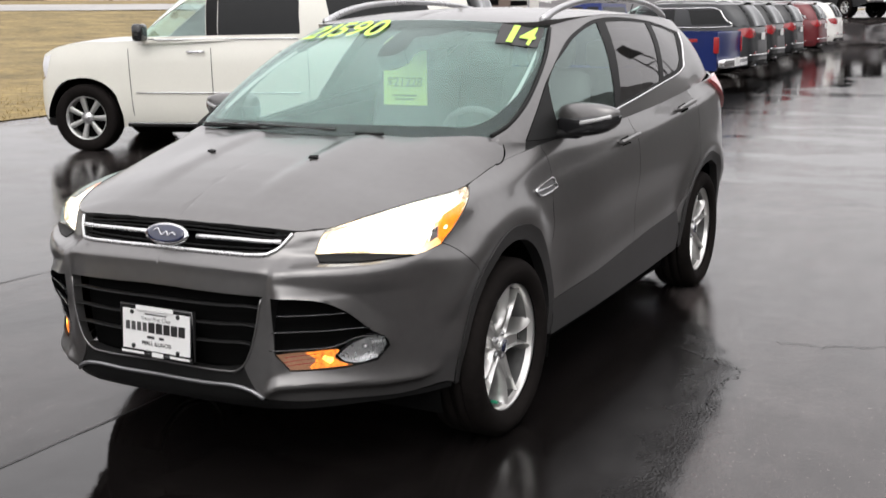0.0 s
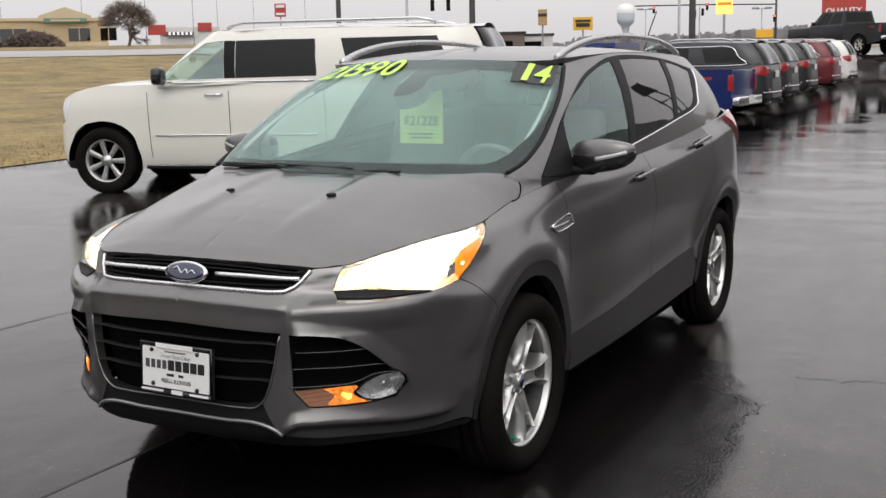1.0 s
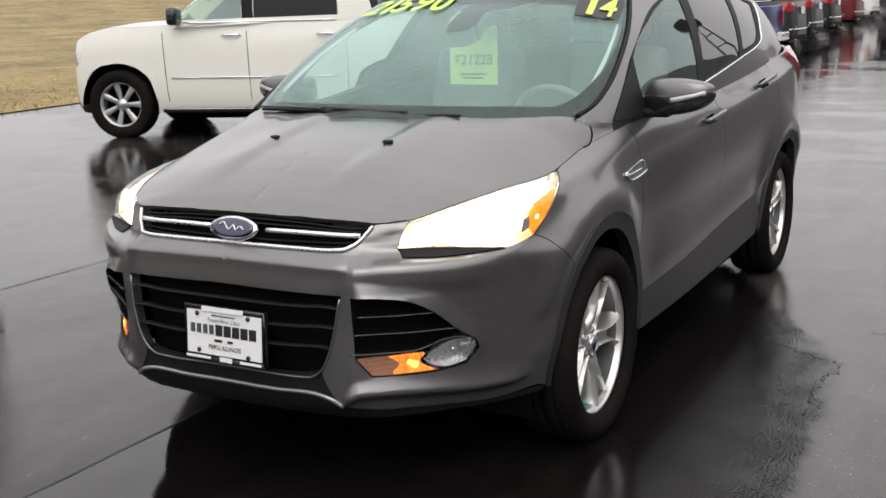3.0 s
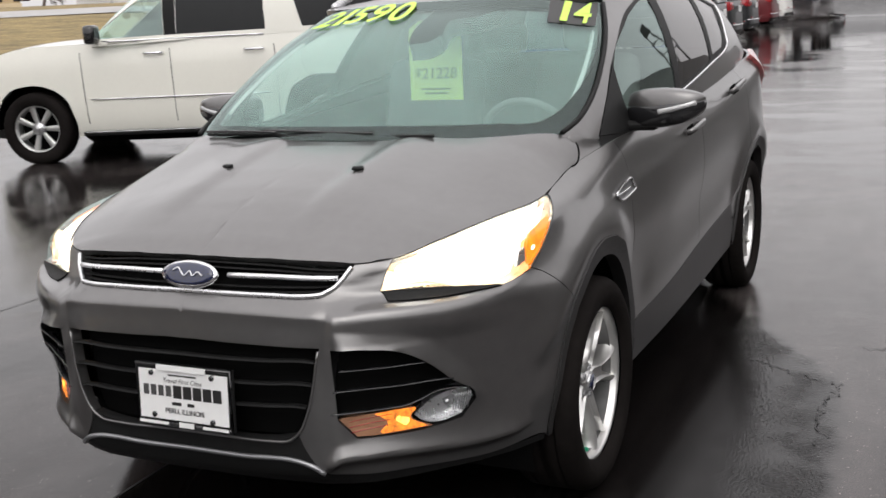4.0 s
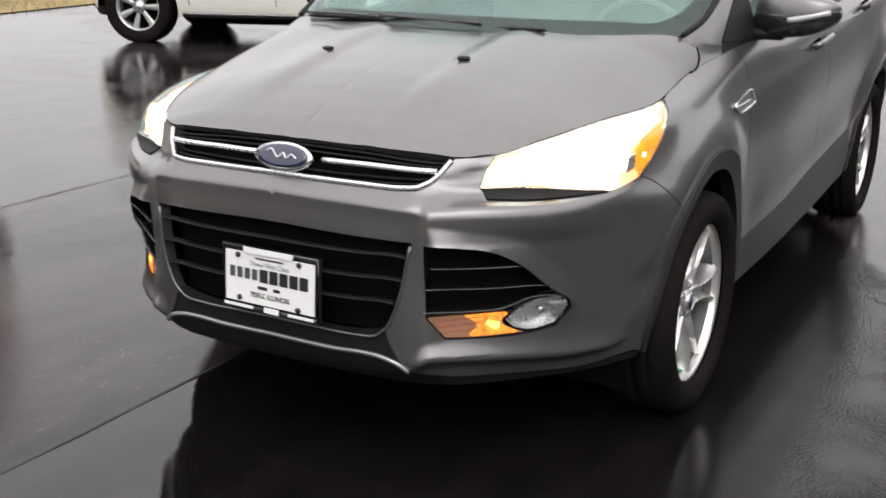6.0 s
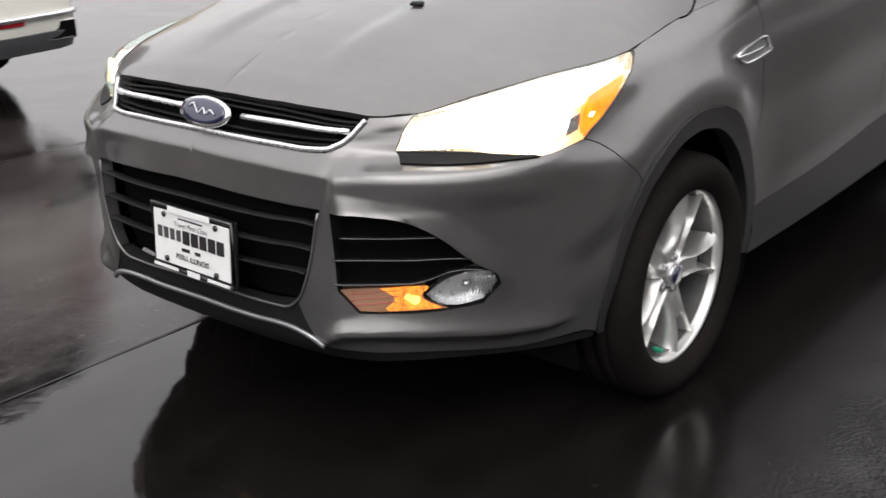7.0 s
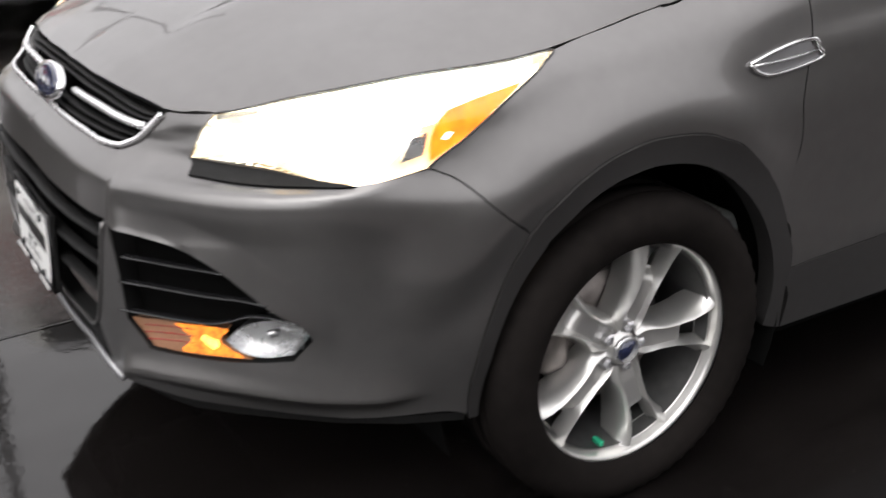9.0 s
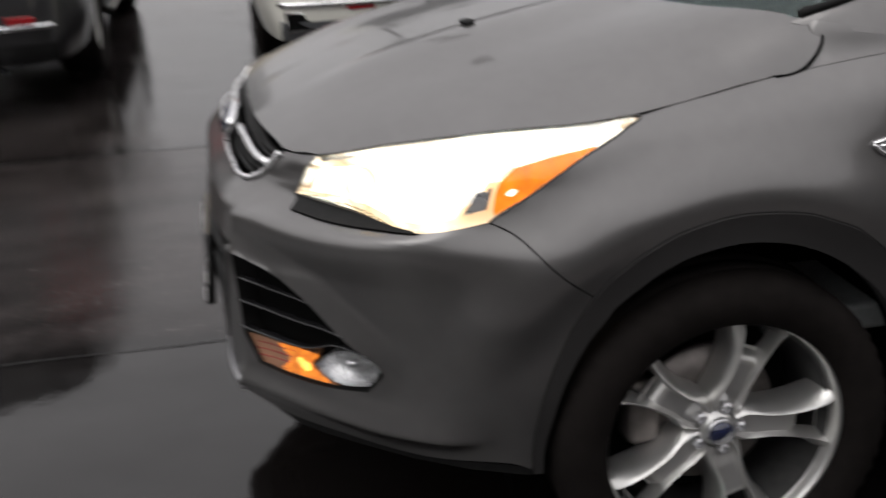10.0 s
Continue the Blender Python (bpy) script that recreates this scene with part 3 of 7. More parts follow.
def arch_line(yc, table):
    """A wheel opening round an axle at yc: each entry is an angle in degrees and a radius."""
    a = spline(table, 2)
    return [on_side(yc + r * math.cos(radians(t)), .345 + r * math.sin(radians(t))) for t, r in a]


ARCH = arch_line(0, [(186, .382), (166, .386), (147, .404), (129, .440), (112, .461), (90, .472), (68, .475), (47, .469), (29, .459)])
ARCH_SEAM = 6
FOG = outline([(2.22, 4.05), (2.9, 4.04), (3.44, 3.9), (3.9, 3.53), (4.28, 3.02), (4.6, 2.66), (4.66, 2.46)], [(4.66, 2.46), (4.49, 2.06)], [(4.49, 2.06), (4.0, 1.95), (3.3, 1.95), (2.8, 2.03)], [(2.8, 2.03), (2.32, 2.52)], [(2.32, 2.52), (2.22, 4.05)], per=6)
INTAKE_SIDE = [(1.62, 2.25), (1.74, 2.55), (1.84, 3.0), (1.98, 4.09)]
SEAM = [(5.86, 6.15), (6.0, 6.0), (6.3, 4.95), ARCH[ARCH_SEAM]]
GRILLE_SIDE = [(1.92, 6.05), (2.0, 6.5), (2.02, 7.2), (2.03, 8.4), (2.05, 10)]

bumper = patch(BODY, outline(
    [(0, 4.22), (1.0, 4.16), (1.9, 4.1), (1.98, 4.09)], INTAKE_SIDE[::-1], [(1.62, 2.25), (1.75, 1.7), (1.98, .98)],
    [(1.98, .98), (2.8, .72), (3.63, .62), (4.96, .5), (6.0, .5), ARCH[0]], ARCH[:ARCH_SEAM + 1], SEAM[::-1], LAMP_LOW[::-1][:3],
    TRIM_LOW[::-1], [(3.34, 5.62), (3.17, 6.37)], LAMP_IN[::-1], [(3.05, 10), (2.6, 10), (2.05, 10)], GRILLE_SIDE[::-1],
    [(1.92, 6.05), (1.7, 6.08), (1.17, 6.17), (.5, 6.3), (0, 6.35)], [(0, 6.35), (0, 4.22)]), [FOG], step=(.06, .09), gap=.0015, lip=.03)
obj("front_bumper", *whole(*bumper), PAINT, car, "dark grey painted bumper")

# lower intake: black back, slats, lip and the silver strip under it
IN_LOOP = outline([(0, 4.3), (1.0, 4.24), (1.9, 4.18), (2.05, 4.15)], [(2.05, 4.15), (1.9, 3.0), (1.8, 2.5), (1.7, 2.15)], [(1.7, 2.15), (1.2, 2.05), (0, 2.05)], [(0, 2.05), (0, 4.3)])
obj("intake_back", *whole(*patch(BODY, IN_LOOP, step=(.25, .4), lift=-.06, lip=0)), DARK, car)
for v, end in ((3.78, 1.95), (3.32, 1.87), (2.86, 1.76)):
    line = across(on(BODY, [(0, v), (.5, v), (1.2, v), (end - .1, v), (end, v - .03)], -.012))
    obj("intake_slat", *tube(line, .007, 8, flat=(2.2, .5)), BLACK, car)
low = patch(BODY, outline([(0, 2.15), (1.2, 2.13), (1.62, 2.25)], [(1.62, 2.25), (1.75, 1.7), (1.98, .98)], [(1.98, .98), (1.5, .7), (0, .6)], [(0, .6), (0, 2.15)]), step=(.15, .2), lift=-.004, lip=.03)
obj("lower_valance", *whole(*low), BLACK, car, "black plastic valance")
line = across(on(BODY, [(0, 2.12), (.6, 2.12), (1.2, 2.1), (1.45, 2.13), (1.63, 2.32), (1.75, 2.62), (1.85, 3.05), (1.97, 4.0)], .001))
obj("intake_lip", *tube(line, .004, 8), PAINT, car, "thin painted edge round the intake")
line = across(on(BODY, [(0, 1.52), (.8, 1.52), (1.6, 1.5), (1.78, 1.36), (2.0, 1.0)], .004))
obj("skid_strip", *tube(line, .008, 8, flat=(.9, .9)), SKID, car, "silver skid strip")
spoil = patch(BODY, outline([(0, .75), (2.0, .98), (3.6, .62), (5.0, .5), (6.06, .5)], [(6.06, .5), (6.0, .25)], [(6.0, .25), (3, .25), (0, .2)], [(0, .2), (0, .75)]), step=(.2, .2), lift=-.006, lip=.02)
obj("air_dam", *whole(*spoil), BLACK, car, "black lower air dam")

# upper grille with its bars and bright surround
G_LOOP = outline([(0, 6.2), (1.9, 5.95), (2.1, 6.3)], [(2.1, 6.3), (2.12, 10)], [(2.12, 10), (0, 10)], [(0, 10), (0, 6.2)])
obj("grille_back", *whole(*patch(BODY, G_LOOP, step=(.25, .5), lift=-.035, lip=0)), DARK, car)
for v in (6.9, 7.35, 9.0, 9.5):
    obj("grille_slat", *tube(across(on(BODY, [(0, v), (1, v), (1.95, v)], -.012)), .0045, 6, flat=(2, .5)), BLACK, car)
line = across(on(BODY, [(0, 6.45), (.6, 6.36), (1.2, 6.24), (1.7, 6.14), (1.88, 6.2), (1.97, 6.6), (2.01, 7.3), (2.03, 8.4), (2.04, 9.6)], .004))
obj("grille_surround", *tube(line, .0065, 8, flat=(.9, 1.0)), BRIGHT, car, "bright chrome surround")
for s in (1, -1):
    line = on(BODY, [(.50, 8.17), (1.2, 8.2), (1.95, 8.2)], .002) * (s, 1, 1)
    obj("grille_bar", *tube(line, .0085, 8, flat=(1.1, .9)), BRIGHT, car, "chrome bar")
badge_up = Matrix.Translation((0.0, -.886, .866)) @ Matrix.Rotation(radians(-28), 4, "X")


def disc(a, b, thick, bulge=0.0, steps=48, rings=4):
    v, f = [], []
    for k in range(rings + 1):
        q = 1 - k / (rings + 1)
        for i in range(steps):
            t = 2 * math.pi * i / steps
            v.append((a * q * math.cos(t), -thick - bulge * (1 - q * q), b * q * math.sin(t)))
    for i in range(steps):
        t = 2 * math.pi * i / steps
        v.append((a * math.cos(t), 0, b * math.sin(t)))
    base = (rings + 1) * steps
    v.append((0, -thick - bulge, 0))
    for i in range(steps):
        j = (i + 1) % steps
        for k in range(rings):
            f.append((k * steps + i, k * steps + j, (k + 1) * steps + j, (k + 1) * steps + i))
        f.append((rings * steps + i, rings * steps + j, len(v) - 1))
        f.append((base + i, base + j, j, i))
    return v, f


badge = obj("badge", *disc(.092, .039, .012, .003), CHROME, car, "oval badge with a chrome rim")
badge.matrix_world = badge_up
face = obj("badge_face", *disc(.084, .032, .0162, .004), BLUE, badge, "dark blue face")
swoosh = spline([(-.052, -.0215, .004), (-.034, -.0225, .014), (-.02, -.0225, .002), (-.008, -.0225, -.008), (.008, -.0225, .006), (.02, -.0225, -.008), (.034, -.0225, .004), (.052, -.0215, -.006)], 5)
obj("badge_mark", *tube(swoosh, .0024, 6, flat=(1, .5), up=(0, 1, 0)), CHROME, badge, "silver flowing mark")

# number plate with a dealer's insert
plate = obj("plate_frame", *tube(np.array([(-.158, 0, -.083), (-.158, 0, .083), (.158, 0, .083), (.158, 0, -.083), (-.158, 0, -.083)]), .008, 6), GLOSS, car, "black plate frame")
plate.matrix_world = pose(.006, -.978, .545, -4)
part("plate_backing", block((.325, .012, .175), (0, .008, 0), .004), BLACK, plate)
part("plate_sheet", block((.300, .004, .140), (0, -.003, 0), .001), WHITE, plate, "white dealer insert")


def plate_bar(x, z, w, h, m=INK, y=-.0058, shear=0):
    bm = block((w, .0012, h), (x, y, z), 0)
    part("print_bar", bm, m, plate)


def plate_text(text, x, z, size, m=INK, shear=0.0, bold=0.0, y=-.0064):
    v, f = flat_text(text, size, bold, shear)
    obj("print_text", [(a + x, y, b + z) for a, b, _ in v], f, m, plate, smooth=False)


plate_bar(0, .079, .166, .016, WHITE, -.0105)
plate_bar(0, .058, .095, .004)
plate_text("Travel First Class", 0, .042, .019, shear=.25)
for k in range(4):
    plate_bar(-.125 + .0255 * k, .012, .018, .030, GREYINK)
for k in range(5):
    plate_bar(-.018 + .0335 * k, .012, .028, .036)
plate_bar(-.022, -.022, .032, .009), plate_bar(.026, -.022, .022, .009)
plate_text("PERU, ILLINOIS", .004, -.044, .020, bold=.0004)
for x, z in ((-.105, .060), (.100, .062), (-.1, -.058), (.098, -.062)):
    obj("plate_screw", *disc(.008, .008, .004, .002, 12, 1), GLOSS, plate).matrix_world = plate.matrix_world @ Matrix.Translation((x, -.005, z))
plate_bar(-.10, -.079, .1, .008, WHITE, -.0105), plate_bar(.012, -.079, .05, .015, WHITE, -.0105), plate_bar(.11, -.079, .085, .008, WHITE, -.0105)

# fog pockets
for s in (1, -1):
    flip = (s, 1, 1)
    side_of = (lambda q: q) if s > 0 else (lambda q: mirrored(*q))
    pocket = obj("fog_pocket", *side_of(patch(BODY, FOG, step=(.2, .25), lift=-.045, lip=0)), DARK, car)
    wall = BODY.at(FOG[:, 0], FOG[:, 1])
    back = wall - BODY.normal(FOG[:, 0], FOG[:, 1]) * .05
    n = len(wall)
    obj("pocket_wall", *side_of((np.concatenate([wall, back]).tolist(), [(i, (i + 1) % n, n + (i + 1) % n, n + i) for i in range(n)])), BLACK, pocket)
    for pts in ([(2.36, 3.56), (2.8, 3.54), (3.4, 3.53), (3.83, 3.56)], [(2.22, 3.13), (2.8, 3.1), (3.5, 3.06), (4.26, 3.08)], [(2.15, 2.66), (2.8, 2.6), (3.3, 2.57), (3.64, 2.58), (3.85, 2.66), (4.06, 2.78), (4.3, 2.82), (4.52, 2.78)]):
        obj("pocket_slat", *tube(on(BODY, pts, -.008) * flip, .0055, 8, flat=(2, .5)), GLOSS, pocket)
    lens = outline([(2.33, 2.52), (2.9, 2.5), (3.5, 2.48), (3.8, 2.5)], [(3.8, 2.5), (3.74, 2.28), (4.1, 1.98)], [(4.1, 1.98), (3.4, 1.97), (2.82, 2.04)], [(2.82, 2.04), (2.33, 2.52)])
    turn = obj("turn_lamp", *side_of(patch(BODY, lens, step=(.1, .1), lift=-.010, lip=.02)), AMBER, car, "amber turn lamp, its bulb glowing")
    glow = outline([(3.12, 2.47), (3.6, 2.48), (3.82, 2.47)], [(3.82, 2.47), (3.72, 2.28), (4.02, 2.0)], [(4.02, 2.0), (3.6, 1.99), (3.22, 2.0)], [(3.22, 2.0), (3.36, 2.22), (3.12, 2.47)])
    obj("lit_lens", *side_of(patch(BODY, glow, step=(.1, .1), lift=-.0085, lip=.004)), TURN_LIT, turn, "glowing orange lens")
    core = np.array([(3.62 + (.10 + .035 * math.sin(3 * t)) * math.cos(t) - .06 * math.sin(t), 2.2 + (.13 + .03 * math.cos(2 * t + 1)) * math.sin(t)) for t in np.linspace(0, 2 * math.pi, 22, endpoint=False)])
    obj("bulb", *side_of(patch(BODY, core, step=(.1, .1), lift=-.0075, lip=.003)), BULB, turn, "bright bulb")
    for v in (2.16, 2.28, 2.4):
        obj("lens_rib", *tube(on(BODY, [(2.6, v), (3.0, v), (3.4, v)], -.009) * flip, .0012, 5), RED, turn)
    fog = outline([(3.78, 2.3), (4.05, 2.62), (4.27, 2.74), (4.5, 2.75), (4.63, 2.5)], [(4.63, 2.5), (4.49, 2.13)], [(4.49, 2.13), (4.18, 2.04), (3.95, 2.12), (3.78, 2.3)], per=6)
    fl = obj("fog_lamp", *side_of(patch(BODY, fog, step=(.12, .12), lift=-.032, lip=0)), BRIGHT, car, "unlit fog lamp with a clear lens")
    obj("fog_lens", *side_of(patch(BODY, fog, step=(.12, .12), lift=-.006, lip=.01)), LENS, fl).visible_shadow = False
    wall = BODY.at(fog[:, 0], fog[:, 1]) - BODY.normal(fog[:, 0], fog[:, 1]) * .008
    back = wall - BODY.normal(fog[:, 0], fog[:, 1]) * .026
    n = len(wall)
    obj("fog_bowl", *side_of((np.concatenate([wall, back]).tolist(), [(i, (i + 1) % n, n + (i + 1) % n, n + i) for i in range(n)])), SILVER, fl)
    for k in range(7):
        u = 4.36 + k * .035
        obj("lens_flute", *tube(on(BODY, [(u, 2.24), (u, 2.64)], -.0065, 3) * flip, .0016, 5), SILVER, fl)
    c = BODY.at(4.3, 2.45) * flip - BODY.normal(4.3, 2.45) * flip * .02
    v, f = lathe([(0.0001, -.02), (.008, -.018), (.009, 0), (.007, .004), (.0001, .006)], 16, "y")
    obj("fog_bulb", [tuple(np.array(q) + c) for q in v], f, SILVER, fl)

# headlamps
HEAD = outline(LAMP_IN[::-1][:1] + LAMP_LOW[1:], LAMP_OUT, LAMP_TOP, LAMP_IN, per=6)
AMB = outline([(5.87, 6.35), (6.0, 6.8), (6.14, 7.5), (6.2, 8.5), (6.17, 8.78)], [(6.17, 8.78), (5.9, 8.55), (5.6, 8.2)], [(5.6, 8.2), (5.64, 7.5), (5.75, 6.8), (5.87, 6.35)])
for s in (1, -1):
    flip = (s, 1, 1)
    side_of = (lambda q: q) if s > 0 else (lambda q: mirrored(*q))
    lamp = obj("headlamp", *side_of(patch(BODY, HEAD, step=(.1, .3), lift=-.05, lip=0)), LIT_WARM, car, "headlamp glowing white")
    wall = BODY.at(HEAD[:, 0], HEAD[:, 1])
    back = wall - BODY.normal(HEAD[:, 0], HEAD[:, 1]) * .052
    n = len(wall)
    obj("lamp_housing", *side_of((np.concatenate([wall - BODY.normal(HEAD[:, 0], HEAD[:, 1]) * .004, back]).tolist(), [(i, (i + 1) % n, n + (i + 1) % n, n + i) for i in range(n)])), CHROME, lamp)
    cover = obj("lens", *side_of(patch(BODY, HEAD, step=(.08, .25), lift=.002, lip=.012, gap=.003)), LENS, lamp, "clear lens")
    cover.visible_shadow = False
    inner = outline([(3.28, 6.65), (4.1, 6.5), (4.9, 6.2), (5.35, 6.35)], [(5.35, 6.35), (5.5, 7.2), (5.5, 8.2), (6.0, 9.4), (6.2, 9.8)], [(6.2, 9.8), (5.35, 9.7), (4.61, 9.6), (3.9, 9.4), (3.2, 9.3)], [(3.2, 9.3), (3.28, 6.65)])
    obj("reflector", *side_of(patch(BODY, inner, step=(.1, .3), lift=-.018, lip=.02)), LIT, lamp, "reflector flooded with white light")
    for u, v, r in ((4.15, 7.75, .036), (4.98, 7.55, .030)):
        c = BODY.at(u, v) - BODY.normal(u, v) * .012
        q = Vector(BODY.normal(u, v)).to_track_quat("Z", "Y").to_matrix().to_4x4()
        vv, ff = lathe([(r, -.01), (r, .002), (r * .96, .004), (r * .91, .001), (r * .90, -.01)], 28, "z")
        vv = [tuple(Matrix.Translation(c) @ q @ Vector(p)) for p in vv]
        obj("bulb_ring", *side_of((vv, ff)), LAMP_RIM, lamp, "warm glowing projector ring")
    am = obj("side_marker", *side_of(patch(BODY, AMB, step=(.08, .2), lift=-.010, lip=.012)), AMBER_LIT, lamp, "glowing amber side marker")
    spot = np.array([(5.84 + .045 * math.cos(t), 7.15 + .16 * math.sin(t)) for t in np.linspace(0, 2 * math.pi, 14, endpoint=False)])
    obj("marker_bulb", *side_of(patch(BODY, spot, step=(.1, .1), lift=-.0085, lip=.003)), LIT, lamp, "small bright bulb")
    box3 = outline([(5.5, 6.45), (5.72, 6.6)], [(5.72, 6.6), (5.6, 7.4)], [(5.6, 7.4), (5.46, 7.3)], [(5.46, 7.3), (5.5, 6.45)])
    obj("lamp_divider", *side_of(patch(BODY, box3, step=(.1, .3), lift=-.012, lip=.012)), SILVER, lamp)
    trim = outline([(3.17, 6.37), (3.64, 6.32), (4.15, 6.2), (4.65, 5.98), (5.0, 5.87)], TRIM_LOW[::-1], [(3.34, 5.62), (3.17, 6.37)])
    obj("lamp_trim", *side_of(patch(BODY, trim, step=(.1, .2), lift=.004, lip=.02)), BLACK, lamp, "smoked strip under the lens")
    obj("lens_edge", *tube(on(BODY, [(3.06, 9.95)] + LAMP_TOP[::-1][1:-1] + [(6.38, 9.88)] + LAMP_OUT[::-1][1:], .001) * flip, .0022, 5), GLOSS, lamp)
# near-black layer beneath the panels, its colour standing for the shade in the gaps
under = patch(BODY, outline([(0, .4), (6.1, .4)], [(6.1, .4), (6.6, 3.0), (7.2, 4.6), (7.8, 5.5), (8.4, 4.7), (8.9, 2.6), (9.0, .6)], [(9.0, .6), (12.3, .6)], [(12.3, .6), (12.4, 3.2), (12.7, 5.0), (13.0, 5.5), (13.4, 5.2), (13.7, 3), (13.8, .6)], [(13.8, .6), (16, .6)], [(16, .6), (16, 10)], [(16, 10), (0, 10)], [(0, 10), (0, .4)]),
              [IN_LOOP[np.abs(IN_LOOP[:, 0]) > -1] * (.97, 1) + (.01, 0), FOG, HEAD, G_LOOP * (.97, 1) + (.01, 0)], step=(.2, .3), lift=-.02, lip=0)
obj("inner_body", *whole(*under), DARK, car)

# bonnet
HOOD_CORNER = [tuple(BODY.at(8.1, 10.0)[:2]), (.769, .15), (.768, .178), (.761, .200), (.749, .211), (.735, .209), (.714, .188)]
hood = patch(HOOD, outline([(0, -.843), (.22, -.832), (.455, -.787)], [(.455, -.787), (.50, -.762), tuple(BODY.at(3.05, 10.0)[:2])], [tuple(BODY.at(u, 10.0)[:2]) for u in np.linspace(3.05, 8.1, 16)], HOOD_CORNER, [(.714, .188), (.6, .088), (.33, -.005), (0, -.05)], [(0, -.05), (0, -.843)]), step=(.02, .02), scale=(1, 1), gap=.002, lip=.02)
obj("bonnet", *whole(*hood), PAINT, car, "dark grey bonnet beaded with rain")
for s in (1, -1):
    x, y = .241 * s, -.352
    bm = block((.036, .022, .010), (0, 0, .004), .005)
    noz = part("washer_nozzle", bm, BLACK, car, smooth=True)
    noz.matrix_world = pose(x, y, float(hood_z(abs(x), y)), 8, 0, 20 * s)
cowl = Field(lambda x, y: hood_z(x, y) - .012)
obj("cowl", *whole(*patch(cowl, outline([(0, -.1), (.70, .05)], [(.70, .05), (.73, .16)], [(.73, .16), (.6, .09), (.4, .04), (0, -.02)], [(0, -.02), (0, -.1)]), step=(.05, .04), scale=(1, 1))), BLACK, car, "black cowl panel")

# the wing's shoulder, from its top edge up to the bonnet's corner and the pillar, painted in front and black under the mirror
corner = spline(HOOD_CORNER, 3)
corner = np.column_stack([corner[:, 0] + .003, corner[:, 1] + .002, hood_z(corner[:, 0], corner[:, 1]) - .001])
for s in (1, -1):
    obj("bonnet_gap", *tube((corner - (.0015, .001, 0)) * (s, 1, 1), .0032, 6), DARK, car)
corner = corner[np.linspace(0, len(corner) - 1, 14).round().astype(int)]
for name, ua, ub, m, label in (("wing_shoulder", np.linspace(8.1, 8.72, 30), np.linspace(3.12, 3.87, 16), PAINT, ""), ("sail_foot", np.linspace(8.72, 9.34, 14), np.linspace(3.87, 4.56, 14), BLACK, "black foot of the mirror's corner panel")):
    n = len(ua)
    low, high = BODY.at(ua, np.full(n, 10.0)), CABIN.at(ub, np.full(len(ub), .05))
    rise, lean = low - BODY.at(ua, np.full(n, 9.7)), CABIN.at(ub, np.full(len(ub), .35)) - high
    if m is PAINT:
        turn = np.array([(-.006, .004, .012)] * 14)
        high, lean = np.concatenate([corner, high]), np.concatenate([turn, lean])
    gap = np.linalg.norm(high - low, axis=1)[:, None]
    rise, lean = rise / np.linalg.norm(rise, axis=1)[:, None] * gap, lean / np.linalg.norm(lean, axis=1)[:, None] * gap
    v = []
    for k in np.linspace(0, 1, 8):
        v += (low * (2 * k**3 - 3 * k**2 + 1) + rise * (k**3 - 2 * k**2 + k) + high * (3 * k**2 - 2 * k**3) + lean * (k**3 - k**2) + (np.array((.002, 0, .002)) if m is BLACK else 0)).tolist()
    pair(name, (v, [(r * n + i, r * n + i + 1, (r + 1) * n + i + 1, (r + 1) * n + i) for r in range(7) for i in range(n - 1)]), m, car, label)

# wings, doors and quarters
fender = patch(BODY, outline(LAMP_OUT[::-1], SEAM, ARCH[ARCH_SEAM:], [ARCH[-1], (9.0, 4.2), (8.97, 6.0), (9.0, 7.0), (9.03, 8), (9.0, 10)], [(9.0, 10), (8.3, 10), (7.5, 10), (6.7, 10), (6.38, 9.88)]), step=(.08, .2), gap=.0015)
pair("front_wing", fender, PAINT, car)
R_ARCH = [(12.28, .45), (12.33, 2), (12.42, 3.71), (12.62, 4.95), (12.82, 5.55), (13.02, 5.7), (13.3, 5.35), (13.6, 4.3), (13.78, 2.5), (13.85, .4)]
B_GAP = [(11.06, 2.35), (11.06, 4), (11.05, 7), (10.98, 10)]
R_GAP = [(12.18, 2.72), (12.33, 3.71), (12.5, 4.95), (12.62, 6), (12.66, 8), (12.6, 10)]
SILL_TOP = [(8.97, 1.7), (10.37, 2.08), (11.06, 2.35), (11.72, 2.6), (12.18, 2.72)]
doors = []
for name, loop in (("front_door", outline([(8.97, 1.7), (9.02, 2.6), ARCH[-1], (9.0, 4.2), (8.97, 6.0), (9.0, 7.0), (9.03, 8), (9.0, 10)], [(9.0, 10), (10, 10), (10.98, 10)], B_GAP[::-1], [(11.06, 2.35), (10.37, 2.08), (8.97, 1.7)])),
                   ("rear_door", outline(B_GAP, [(10.98, 10), (11.8, 10), (12.6, 10)], R_GAP[::-1], [(12.18, 2.72), (11.72, 2.6), (11.06, 2.35)]))):
    doors.append(pair(name, patch(BODY, loop, step=(.07, .25), gap=.002), PAINT, car))
quarter = patch(BODY, outline(R_GAP, [(12.6, 10), (13.8, 10), (15, 10)], [(15, 10), (15, .5)], [(15, .5), (14.3, .4), (13.85, .4)], R_ARCH[::-1][:-1], [(12.33, 2), (12.2, 2.3), (12.18, 2.72)]), step=(.1, .25), gap=.001)
pair("quarter_panel", quarter, PAINT, car)
obj("tailgate", *whole(*patch(BODY, outline([(15, .5), (15, 10)], [(15, 10), (16, 10)], [(16, 10), (16, .5)], [(16, .5), (15, .5)]), step=(.15, .5), lip=0)), PAINT, car)
